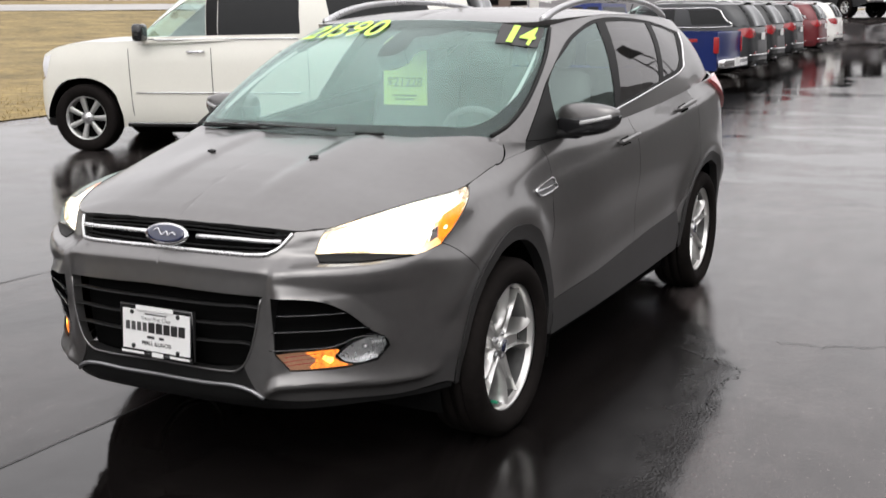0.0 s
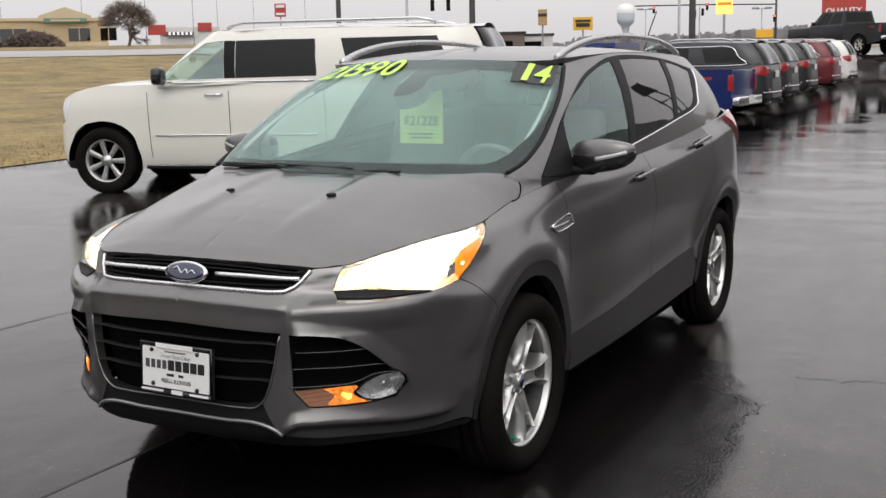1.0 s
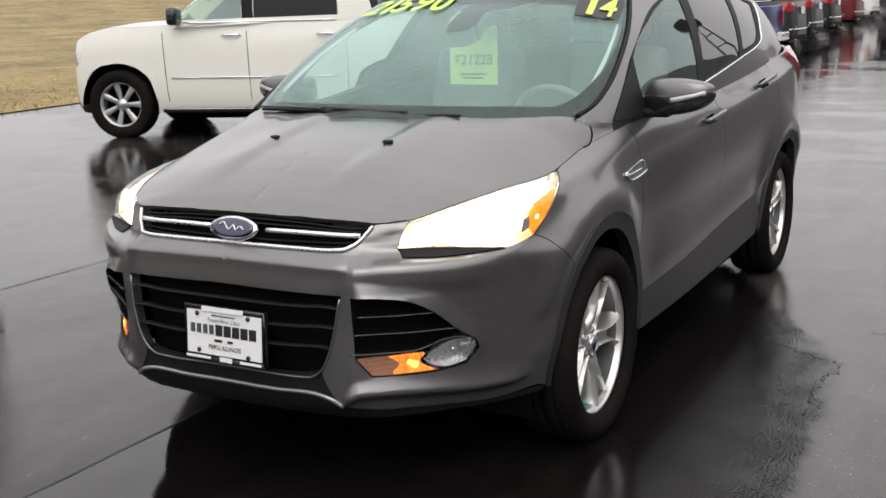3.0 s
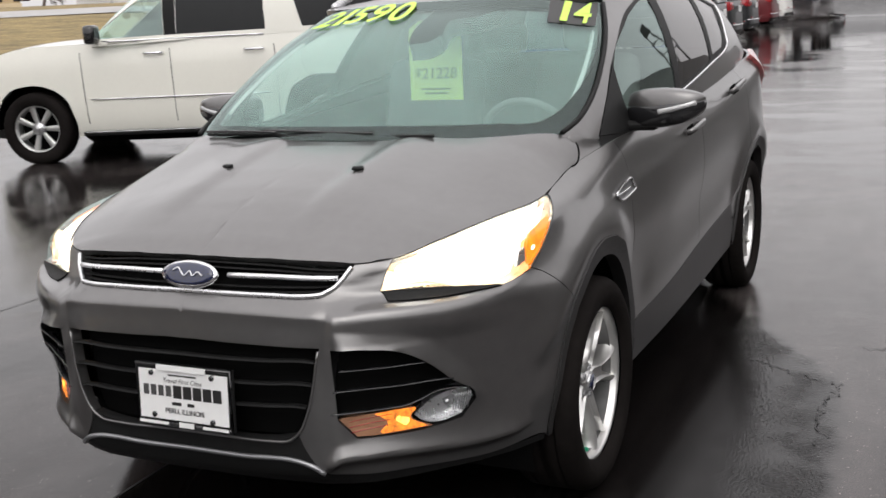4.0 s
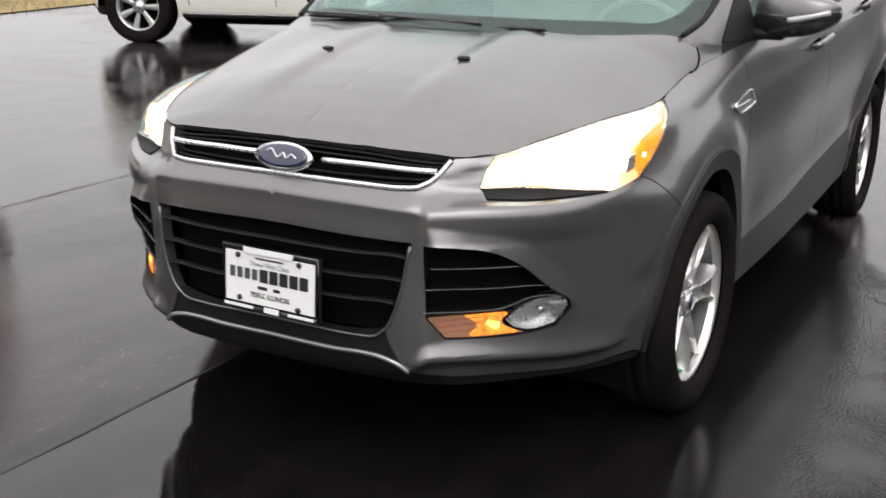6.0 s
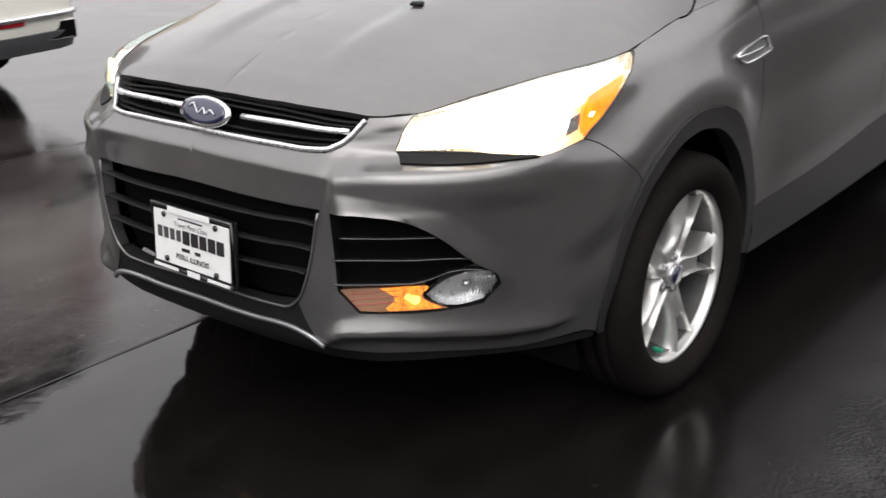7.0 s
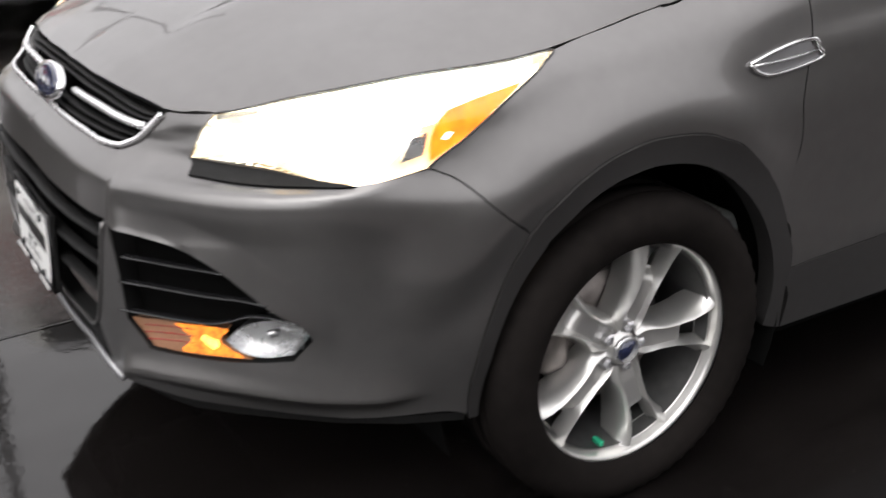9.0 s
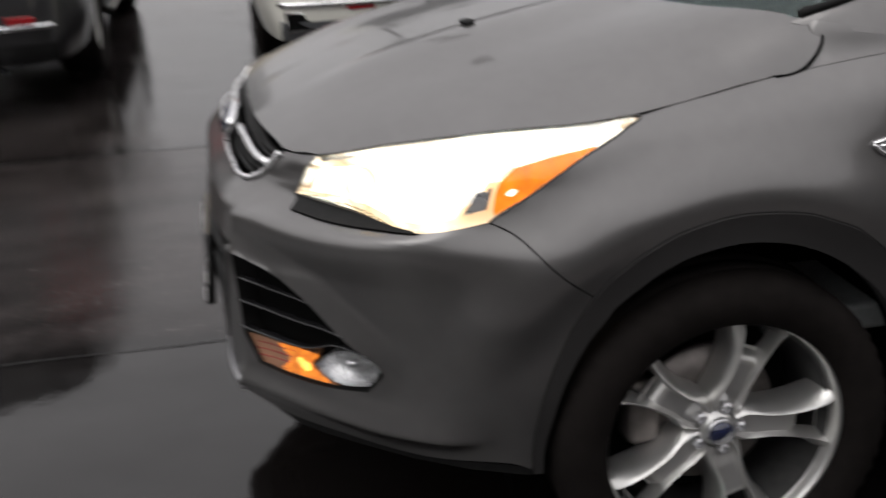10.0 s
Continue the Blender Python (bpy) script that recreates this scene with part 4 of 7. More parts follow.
sill = patch(BODY, outline(SILL_TOP, [(12.18, 2.72), (12.3, 1.6), (12.26, .45)], [(12.26, .45), (11, .2), (9.05, .05)], [(9.05, .05), (9.05, 1.2), (8.97, 1.7)]), step=(.15, .2), lift=.002, lip=.06)
pair("sill_cladding", sill, CLAD, car, "dark grey sill cladding")
IN_ARCH = arch_line(0, [(186, .364), (166, .36), (147, .372), (129, .392), (112, .410), (90, .417), (68, .412), (47, .404), (28, .402), (9, .397), (-7, .385)])
arch = patch(BODY, outline(ARCH, [ARCH[-1], (9.04, 2.2), (9.03, 1.2), (9.03, .1)], [(9.03, .1), IN_ARCH[-1]], IN_ARCH[::-1], [IN_ARCH[0], ARCH[0]], per=3), step=(.1, .2), lift=.006, lip=.045)
pair("front_arch_trim", arch, ARCH_PLASTIC, car, "black wheel arch trim")
R_IN = [(12.38, .45), (12.42, 1.8), (12.5, 3.2), (12.68, 4.3), (12.85, 4.8), (13.02, 4.92), (13.26, 4.6), (13.5, 3.6), (13.66, 2.2), (13.7, .4)]
arch = patch(BODY, outline(R_ARCH, [(13.85, .4), (13.7, .4)], R_IN[::-1], [(12.38, .45), (12.28, .45)]), step=(.1, .2), lift=.006, lip=.045)
pair("rear_arch_trim", arch, ARCH_PLASTIC, car, "black wheel arch trim")
tail = outline([(13.45, 9.9), (14.0, 9.92), (14.6, 9.7), (15.0, 9.2)], [(15.0, 9.2), (15.0, 7.4)], [(15.0, 7.4), (14.5, 7.6), (13.9, 8.4), (13.45, 9.9)])
pair("tail_lamp", patch(BODY, tail, step=(.1, .3), lift=.022, lip=.035), REDPALE, car, "pale red tail lamp")
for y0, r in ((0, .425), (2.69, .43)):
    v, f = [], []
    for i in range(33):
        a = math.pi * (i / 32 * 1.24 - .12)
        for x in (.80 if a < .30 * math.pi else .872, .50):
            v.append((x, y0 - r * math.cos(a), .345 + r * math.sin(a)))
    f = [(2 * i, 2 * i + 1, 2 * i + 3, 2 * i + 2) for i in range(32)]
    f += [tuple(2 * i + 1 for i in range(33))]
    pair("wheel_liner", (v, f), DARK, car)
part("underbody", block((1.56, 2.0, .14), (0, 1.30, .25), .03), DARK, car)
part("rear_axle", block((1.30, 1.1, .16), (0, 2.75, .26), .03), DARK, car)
# dark block added to close the bright view under the car
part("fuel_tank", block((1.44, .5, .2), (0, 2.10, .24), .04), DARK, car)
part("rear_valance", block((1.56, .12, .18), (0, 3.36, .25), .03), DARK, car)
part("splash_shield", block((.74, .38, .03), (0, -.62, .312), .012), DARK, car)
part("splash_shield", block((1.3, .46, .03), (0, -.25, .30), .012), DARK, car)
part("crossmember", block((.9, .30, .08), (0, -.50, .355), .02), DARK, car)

# side vent: a chrome frame of three bars
for s in (1, -1):
    flip = (s, 1, 1)
    vent = obj("side_vent", *tube(on(BODY, [(8.53, 7.54), (8.6, 7.2), (8.68, 7.06), (8.96, 7.1), (9.06, 7.2), (9.05, 7.5), (9.0, 7.8), (8.8, 7.74), (8.53, 7.54)], .004, 4) * flip, .005, 6), CHROME, car, "chrome side vent")
    obj("vent_bar", *tube(on(BODY, [(8.57, 7.45), (8.78, 7.38), (9.03, 7.42)], .003, 3) * flip, .004, 6), CHROME, vent)
    loop = outline([(8.53, 7.54), (8.68, 7.06), (9.06, 7.2)], [(9.06, 7.2), (9.0, 7.8)], [(9.0, 7.8), (8.53, 7.54)])
    q = patch(BODY, loop, step=(.1, .2), lift=.0015, lip=0)
    obj("vent_well", *(q if s > 0 else mirrored(*q)), SKID, vent, "satin grey vent face")
    for u0, v0, drop in ((10.5, 8.55, .0), (12.08, 9.06, .0)):
        door = doors[0 if u0 < 11 else 1][0 if s > 0 else 1]
        line = on(BODY, [(u0, v0 - .03), (u0 + .15, v0 + .0), (u0 + .3, v0 + .03), (u0 + .45, v0 + .06)], .034, 5)
        line[0] -= BODY.normal(u0, v0) * .028
        line[-1] -= BODY.normal(u0 + .45, v0) * .03
        obj("door_handle", *tube(line * flip, .012, 8, flat=(.9, 1)), PAINT, door)
        # flat dark patch painted as the shade in the hollow behind the handle
        cup = outline([(u0 + .08, v0 - .25), (u0 + .3, v0 - .25)], [(u0 + .3, v0 - .25), (u0 + .3, v0 + .25)], [(u0 + .3, v0 + .25), (u0 + .08, v0 + .2)], [(u0 + .08, v0 + .2), (u0 + .08, v0 - .25)])
        q = patch(BODY, cup, step=(.1, .1), lift=.001, lip=0)
        obj("handle_cup", *(q if s > 0 else mirrored(*q)), DARK, door)

# cabin: pillars, glass and roof
WS_EDGE = [(2.95, .08), (3.22, .32), (3.43, .7), (3.66, 1.5), (3.86, 2.3), (4.02, 2.88)]
DLO = outline([(3.84, .03), (3.9, .7), (3.98, 1.33), (4.43, 2.24), (5.33, 2.69), (6.14, 2.87), (6.67, 2.9), (7.32, 2.83), (7.97, 2.64), (8.5, 2.36)], [(8.5, 2.36), (8.25, 1.7), (8.0, 1.2), (7.88, .92), (7.66, .75)], [(7.66, .75), (7.18, .62), (5.97, .36), (4.62, .06)], [(4.62, .06), (3.84, .03)], per=6)
pillar = patch(CABIN, outline([(2.95, 0), (2.95, .08)], WS_EDGE, [(4.02, 2.88), (4.05, 3)], [(4.05, 3), (7, 3), (10, 3)], [(10, 3), (10, 0)], [(10, 0), (6, 0), (2.95, 0)])[::-1], [DLO], step=(.1, .12), scale=(.3, .17), gap=.0005)
pair("pillar_panel", pillar, PAINT, car)
GLASS1 = outline([(4.12, .2), (4.06, 1.0), (4.2, 1.85), (4.69, 2.26), (5.44, 2.62), (6.1, 2.77)], [(6.1, 2.77), (5.93, .44)], [(5.93, .44), (5.0, .22), (4.12, .2)])
GLASS2 = outline([(6.33, 2.78), (7.0, 2.79), (7.54, 2.72)], [(7.54, 2.72), (7.12, .71)], [(7.12, .71), (6.06, .48)], [(6.06, .48), (6.33, 2.78)])
GLASS3 = outline([(7.68, 2.66), (8.1, 2.5), (8.38, 2.28)], [(8.38, 2.28), (8.12, 1.7), (7.88, 1.15), (7.7, .92)], [(7.7, .92), (7.25, .82)], [(7.25, .82), (7.68, 2.66)])
frame_piece = patch(CABIN, DLO, [GLASS1, GLASS2, GLASS3], step=(.12, .15), scale=(.3, .17), lift=-.003, lip=.01)
pair("window_frame", frame_piece, BLACK, car, "black window surround")
for name, loop, m in (("front_side_glass", GLASS1, SIDE_GLASS), ("rear_side_glass", GLASS2, PRIVACY), ("quarter_glass", GLASS3, PRIVACY)):
    for o in pair(name, patch(CABIN, loop, step=(.15, .2), scale=(.3, .17), lift=-.006, lip=0), m, car):
        o.visible_shadow = False
for s in (1, -1):
    line = on(CABIN, [(4.7, .06), (5.97, .37), (7.18, .63), (7.66, .77), (7.9, .93), (8.02, 1.2), (8.27, 1.7), (8.5, 2.3)], .004)
    obj("window_trim", *tube(line * (s, 1, 1), .0065, 6), CHROME, car, "bright trim under the windows")
WS = outline([(0, .06), (1.6, .05), (2.6, .04), (2.95, .08)], WS_EDGE, [(4.02, 2.88), (3.85, 2.95), (2.4, 2.97), (0, 2.97)], [(0, 2.97), (0, .06)])
WS_IN = outline([(0, .30), (1.6, .30), (2.4, .33), (2.78, .52)], [(2.78, .52), (3.10, .90), (3.5, 1.7), (3.75, 2.62)], [(3.75, 2.62), (2.4, 2.72), (0, 2.74)], [(0, 2.74), (0, .28)])
ws = obj("windscreen", *whole(*patch(CABIN, WS, step=(.12, .12), scale=(.3, .17), lift=-.002, lip=.008)), GLASS, car, "slightly green windscreen with chalked numbers")
ws.visible_shadow = False
# pale sheet behind the glass: painted haze that lightens the windscreen
haze = obj("mist_film", *whole(*patch(CABIN, WS_IN, step=(.15, .15), scale=(.3, .17), lift=-.022, lip=0)), haze_mat("inner_haze", (.66, .82, .78), .20), car, "faint pale mist inside the windscreen")
haze.visible_shadow = False
trim = outline([(2.98, .70), (3.12, 1.15), (3.30, 1.75), (3.46, 2.35)], [(3.46, 2.35), (3.55, 2.33)], [(3.55, 2.33), (3.40, 1.70), (3.22, 1.05), (3.06, .62)], [(3.06, .62), (2.98, .70)])
pair("pillar_trim", patch(CABIN, trim, step=(.1, .12), scale=(.3, .17), lift=-.03, lip=.012), mat("pale_trim", (.62, .64, .62), .55, vary=.04), car, "pale trim inside the windscreen pillar")
band = patch(CABIN, WS, [WS_IN * (1, 1) + (1e-4, 0)], step=(.12, .12), scale=(.3, .17), lift=-.006, lip=0)
obj("windscreen_band", *band, DARK, car, "black edge band"), obj("windscreen_band", *mirrored(*band), DARK, car)
for s in (1, -1):
    obj("windscreen_seal", *tube(on(CABIN, WS_EDGE, .003) * (s, 1, 1), .009, 8), BLACK, car, "black rubber seal")
rear_ws = outline([(10, .2), (11, .2)], [(11, .2), (11, 2.8)], [(11, 2.8), (10, 2.8)], [(10, 2.8), (10, .2)])
obj("rear_glass", *whole(*patch(CABIN, rear_ws, step=(.15, .3), scale=(.3, .17), lip=0)), PRIVACY, car).visible_shadow = False
roof = patch(ROOF, outline([(0, .80), (.30, .815), (.5, .86), (.575, .93)], [(.575, .93), (.61, 1.05), (.628, 1.2), (.636, 1.45), (.636, 1.95), (.624, 2.5), (.60, 2.95)], [(.60, 2.95), (.535, 3.18), (0, 3.30)], [(0, 3.30), (0, .80)]), step=(.05, .06), scale=(1, 1), lip=.02)
obj("roof", *whole(*roof), PAINT, car)
for s in (1, -1):
    line = spline([(.578, 1.0, 1.572), (.582, 1.1, 1.606), (.588, 1.3, 1.646), (.592, 1.65, 1.676), (.592, 2.1, 1.678), (.585, 2.5, 1.655), (.575, 2.75, 1.615), (.57, 2.85, 1.585)], 6) * (s, 1, 1)
    obj("roof_rail", *tube(line, np.interp(np.arange(len(line)), (0, 6, 30, 42), (.022, .017, .015, .02)), 10, flat=(.8, 1)), SILVER, car, "silver roof rail")
mast = spline([(.30, 3.02, 1.585), (.31, 3.10, 1.72), (.32, 3.22, 1.86)], 4)
obj("antenna", *tube(mast, .004, 6), BLACK, car)

# wipers
for pts in ([(.34, -.005), (.0, .015), (-.32, .03)], [(-.08, -.01), (-.36, .03), (-.60, .09)]):
    line = spline([(x, y - .012, float(hood_z(abs(x), y)) + .006) for x, y in pts], 6)
    w = obj("wiper", *tube(line, .006, 6), BLACK, car, "black wiper")
    arm = line[4:] + (0, -.012, .012)
    obj("wiper_arm", *tube(arm, .005, 6), GLOSS, w)

# mirrors
def mirror_shell(s, grow=0.0, top=1.0):
    """A flat-topped wedge: a blunt inner end, a full nose and a drawn-out outer tip; top cuts it off for the lower shell."""
    rows = [(-.128, -.050, .022, -.046, .040), (-.120, -.064, .030, -.060, .056), (-.085, -.080, .032, -.068, .066), (-.03, -.088, .032, -.070, .070), (.03, -.084, .032, -.066, .066), (.08, -.068, .030, -.056, .057), (.115, -.046, .027, -.040, .047), (.138, -.022, .022, -.022, .036), (.148, -.004, .012, -.006, .026)]
    rows = spline(rows, 3)
    v, f, n = [], [], 28
    for x, y0, y1, z0, z1 in rows:
        for i in range(n):
            a = 2 * math.pi * i / n
            c, d = math.cos(a), math.sin(a)
            c, d = math.copysign(abs(c) ** .55, c), math.copysign(abs(d) ** .55, d)
            z = (z0 + z1) / 2 + d * ((z1 - z0) / 2 + grow)
            v.append(((x + math.copysign(grow, x)) * s, (y0 + y1) / 2 + c * ((y1 - y0) / 2 + grow) * (1 - .10 * max(d, 0)), min(z, top)))
    m = len(rows)
    f = [(r * n + i, r * n + (i + 1) % n, (r + 1) * n + (i + 1) % n, (r + 1) * n + i) for r in range(m - 1) for i in range(n)] + [tuple(range(n))[::-1], tuple(range((m - 1) * n, m * n))]
    bm = bmesh.new()
    made = [bm.verts.new(q) for q in v]
    for q in f:
        bm.faces.new([made[i] for i in q])
    bmesh.ops.recalc_face_normals(bm, faces=bm.faces)
    return bm


for s in (1, -1):
    flip = np.array((s, 1, 1))
    bm = mirror_shell(s)
    mir = part("door_mirror", bm, PAINT, car, "dark door mirror with a clear turn lamp", smooth=True)
    mir.matrix_world = pose(.95 * s, .64 if s > 0 else .75, 1.168, 0, -4 * s, -16 * s)
    strip = spline([(.012, -.086, -.012), (.05, -.077, -.007), (.092, -.057, .000), (.130, -.028, .008)], 5) * flip
    obj("mirror_lamp", *tube(strip, .012, 8, flat=(.7, .9)), MIRROR_LENS, mir, "clear turn lamp strip")
    bm = mirror_shell(s, .0015, .012)
    part("mirror_base", bm, GLOSS, mir, "gloss black lower shell", smooth=True)
    part("mirror_foot", block((.15, .06, .035), (.85 * s, .61 if s > 0 else .72, 1.105), .014), BLACK, mir).matrix_parent_inverse = mir.matrix_world.inverted()
    sail = outline([(3.87, .06), (3.93, .8), (4.03, 1.42)], [(4.03, 1.42), (4.22, .9), (4.42, .5), (4.72, .14)], [(4.72, .14), (3.87, .06)])
    q = patch(CABIN, sail, step=(.1, .1), scale=(.3, .17), lift=.002, lip=.006)
    obj("sail_panel", *(q if s > 0 else mirrored(*q)), BLACK, car)

# writing on the windscreen
def chalk(text, name, box, label, m):
    """Figures drawn on the glass: box holds the foot's two ends and the head's two ends (station, height)."""
    wide = [(.62 if k == "1" else 1.0) * (1.35 - .35 * min(i / 2, 1) if len(text) > 2 else 1) for i, k in enumerate(text)]
    ends = np.concatenate([[0], np.cumsum(wide)]) / sum(wide)
    a, b, c, d = [np.array(k) for k in box]
    for k, figure in enumerate(text):
        v, f = flat_text(figure, 1.0, .012)
        lo, hi = v.min(0), v.max(0)
        q = (v - lo) / np.where(hi - lo > 1e-6, hi - lo, 1)
        inset = .24 if figure == "1" else .07
        x = ends[k] + (ends[k + 1] - ends[k]) * (inset + (1 - 2 * inset) * q[:, :1])
        y = q[:, 1:2]
        uv = a + (b - a) * x + (c - a) * y + (a - b - c + d) * x * y
        p = CABIN.at(np.abs(uv[:, 0]), uv[:, 1]) + CABIN.normal(np.abs(uv[:, 0]), uv[:, 1]) * .006
        p[:, 0] *= np.where(uv[:, 0] < 0, -1, 1)
        obj(name, p.tolist(), f, m, car, label, smooth=False)


chalk("21590", "price_digit", [(-1.84, 2.35), (-.17, 2.35), (-1.66, 2.80), (-.2, 2.94)], "yellow-green chalk digit", NEON)
chalk("14", "year_digit", [(2.02, 2.33), (3.17, 2.32), (1.94, 2.92), (3.5, 2.94)], "yellow-green chalk digit", NEON)
decal = outline([(1.88, 2.29), (3.4, 2.29)], [(3.4, 2.29), (3.7, 2.95)], [(3.7, 2.95), (1.75, 2.95)], [(1.75, 2.95), (1.88, 2.29)])
obj("dark_decal", *patch(CABIN, decal, step=(.2, .2), scale=(.3, .17), lift=.0005, lip=0), INK, car)
cover = outline([(.02, 2.85), (.6, 2.9), (1.01, 2.84)], [(1.01, 2.84), (.69, 2.57), (.41, 2.48), (.44, 2.09)], [(.44, 2.09), (.34, 1.92), (.09, 1.87)], [(.09, 1.87), (.02, 2.1), (.02, 2.85)])
obj("mirror_cover", *patch(CABIN, cover, step=(.15, .15), scale=(.3, .17), lift=-.02, lip=.07), mat("dark_shroud", (.035, .036, .038), .6), car, "dark grey shroud behind the inside mirror")

# inside
dash = patch(Field(lambda x, y: 1.075 + .02 * np.cos(x * 3) - .18 * smooth(.45, .75, y) * 1.0), outline([(0, .06), (.5, .17), (.66, .28)], [(.66, .28), (.70, .75)], [(.70, .75), (0, .75)], [(0, .75), (0, .06)]), step=(.05, .05), scale=(1, 1), lip=.1)
obj("dashboard", *whole(*dash), TRIM, car, "grey dashboard")
v, f = lathe([(.185 + .014 * math.cos(t), .014 * math.sin(t)) for t in np.linspace(0, 2 * math.pi, 9)], 36, "y")
wheel_in = obj("steering_wheel", v, f, TRIM, car)
wheel_in.matrix_world = pose(.37, .78, 1.02, 24)
part("wheel_hub", block((.16, .04, .10), (0, 0, 0), .02), TRIM, wheel_in)
for x in (-.37, .37):
    seat = part("front_seat", block((.50, .52, .16), (x, 1.15, .66), .06), CLOTH, car, smooth=True)
    part("seat_back", block((.48, .14, .62), (0, 0, 0), .06, Matrix.Translation((x, 1.48, 1.02)) @ Matrix.Rotation(radians(-16), 4, "X")), CLOTH, seat, smooth=True)
    part("head_rest", block((.26, .10, .17), (x, 1.60, 1.42), .045), CLOTH, seat, smooth=True)
bench = part("rear_seat", block((1.2, .5, .16), (0, 2.05, .68), .05), CLOTH, car, smooth=True)
part("seat_back", block((1.2, .14, .6), (0, 2.38, 1.0), .05), CLOTH, bench, smooth=True)
for x in (-.38, .38):
    part("head_rest", block((.26, .10, .15), (x, 2.42, 1.38), .04), CLOTH, bench, smooth=True)
part("floor_pan", block((1.5, 2.9, .06), (0, 1.6, .50), .01), TRIM, car)
part("headlining", block((1.12, 2.0, .02), (0, 2.0, 1.555), .008), TRIM, car)
card = obj("price_card", [(x, .78 + .02 * z, 1.19 + z) for x, z in ((-.135, 0), (.095, 0), (.095, .24), (.085, .285), (.055, .315), (-.09, .315), (-.13, .285), (-.135, .25))], [tuple(range(8))], CARD, car, "yellow-green price card with marker writing", smooth=False)
v, f = flat_text("$21228", .062, .001, .1)
obj("card_writing", [(a - .02, .772, 1.19 + .105 + b) for a, b, _ in v], f, PEN, card, smooth=False)
for z, w in ((.045, .13), (.028, .10)):
    part("card_line", block((w, .002, .008), (-.02, .772, 1.19 + z), 0), PEN, card)
part("card_mark", block((.012, .002, .03), (-.09, .776, 1.19 + .22), 0), PEN, card)
# ---- wheels ----
def tyre_mesh(R, half, rim, steps=112):
    """A tyre with grooved tread and blocks at its shoulders, turning about x; +x is the outer side."""
    prof = [(rim - .004, half * .80), (rim + .008, half * .94), (rim + (R - rim) * .45, half * 1.04), (R - .030, half * .99), (R - .012, half * .90), (R - .002, half * .74),
            (R, half * .52), (R, half * .50), (R - .007, half * .49), (R - .007, half * .42), (R, half * .41), (R, half * .08), (R - .007, half * .06), (R - .007, -half * .06), (R, -half * .08)]
    prof += [(r, -x) for r, x in prof[:11][::-1]]
    v, f = [], []
    k = len(prof)
    for i in range(steps):
        a = 2 * math.pi * i / steps
        for j, (r, x) in enumerate(prof):
            if i % 2 and j in (4, 5, k - 6, k - 5):
                r -= .006
            v.append((x, r * math.cos(a), r * math.sin(a)))
    for i in range(steps):
        n = (i + 1) % steps
        for j in range(k - 1):
            f.append((i * k + j, n * k + j, n * k + j + 1, i * k + j + 1))
    return v, f


def spoke_grid(r0, r1, half_of, depth_of, n=22, m=21):
    """One spoke that points along +y: rows out from the hub, columns across it; a back sheet closes it."""
    v, f = [], []
    for layer in (0, 1):
        for i in range(n):
            r = r0 + (r1 - r0) * i / (n - 1)
            w = half_of(i / (n - 1))
            for j in range(m):
                q = -1 + 2 * j / (m - 1)
                x = depth_of(i / (n - 1), q) if layer == 0 else depth_of(i / (n - 1), 1) - .034
                y = math.sqrt(max(r * r - (w * q) ** 2 * .5, 0))
                v.append((x, y, w * q * (1 if layer == 0 else .86)))
    o = n * m
    for i in range(n - 1):
        for j in range(m - 1):
            a = i * m + j
            f.append((a, a + m, a + m + 1, a + 1))
            f.append((o + a + 1, o + a + m + 1, o + a + m, o + a))
    for i in range(n - 1):
        for j, s in ((0, 1), (m - 1, -1)):
            a, b = i * m + j, (i + 1) * m + j
            f.append((a, o + a, o + b, b)[::s])
    return v, f


def twin_spoke(n=34):
    """One of five arms along +y: a sunk plate between two crests that spread towards the rim, a step and an open slot at its end."""
    qs = [-1.0, -.97, -.86, -.76, -.68, -.62, -.55, -.46, -.30, -.10, .10, .30, .46, .55, .62, .68, .76, .86, .97, 1.0]
    m = len(qs)
    v, f = [], []
    for i in range(n):
        r = .040 + .200 * i / (n - 1)
        half = float(np.interp(r, (.040, .062, .080, .105, .140, .175, .205, .225, .240), (.030, .043, .043, .038, .0395, .047, .058, .069, .082)))
        crest = float(np.interp(r, (.040, .07, .12, .18, .24), (.050, .054, .063, .070, .072)))
        plate = float(np.interp(r, (.040, .07, .09, .150, .162, .174, .24), (.036, .040, .047, .052, .046, .028, .026)))
        edge = float(np.interp(r, (.040, .07, .12, .2, .24), (.034, .030, .030, .034, .052)))
        for k, q in enumerate(qs):
            a = abs(q)
            if a > .62:
                x = crest - (crest - edge) * ((a - .62) / .35) ** 1.4 if a <= .97 else edge - .045
            else:
                x = plate + (crest - plate) * float(smooth(.44, .62, a))
            w = half * q
            v.append((x, math.sqrt(max(r * r - w * w * .6, 0)), w))
    for i in range(n - 1):
        r = .040 + .200 * (i + .5) / (n - 1)
        for k in range(m - 1):
            if .178 < r < .222 and abs(qs[k] + qs[k + 1]) < .92:
                continue
            a = i * m + k
            f.append((a, a + m, a + m + 1, a + 1))
    return v, f


def turned(verts, angle):
    c, s = math.cos(angle), math.sin(angle)
    return [(x, y * c - z * s, y * s + z * c) for x, y, z in verts]


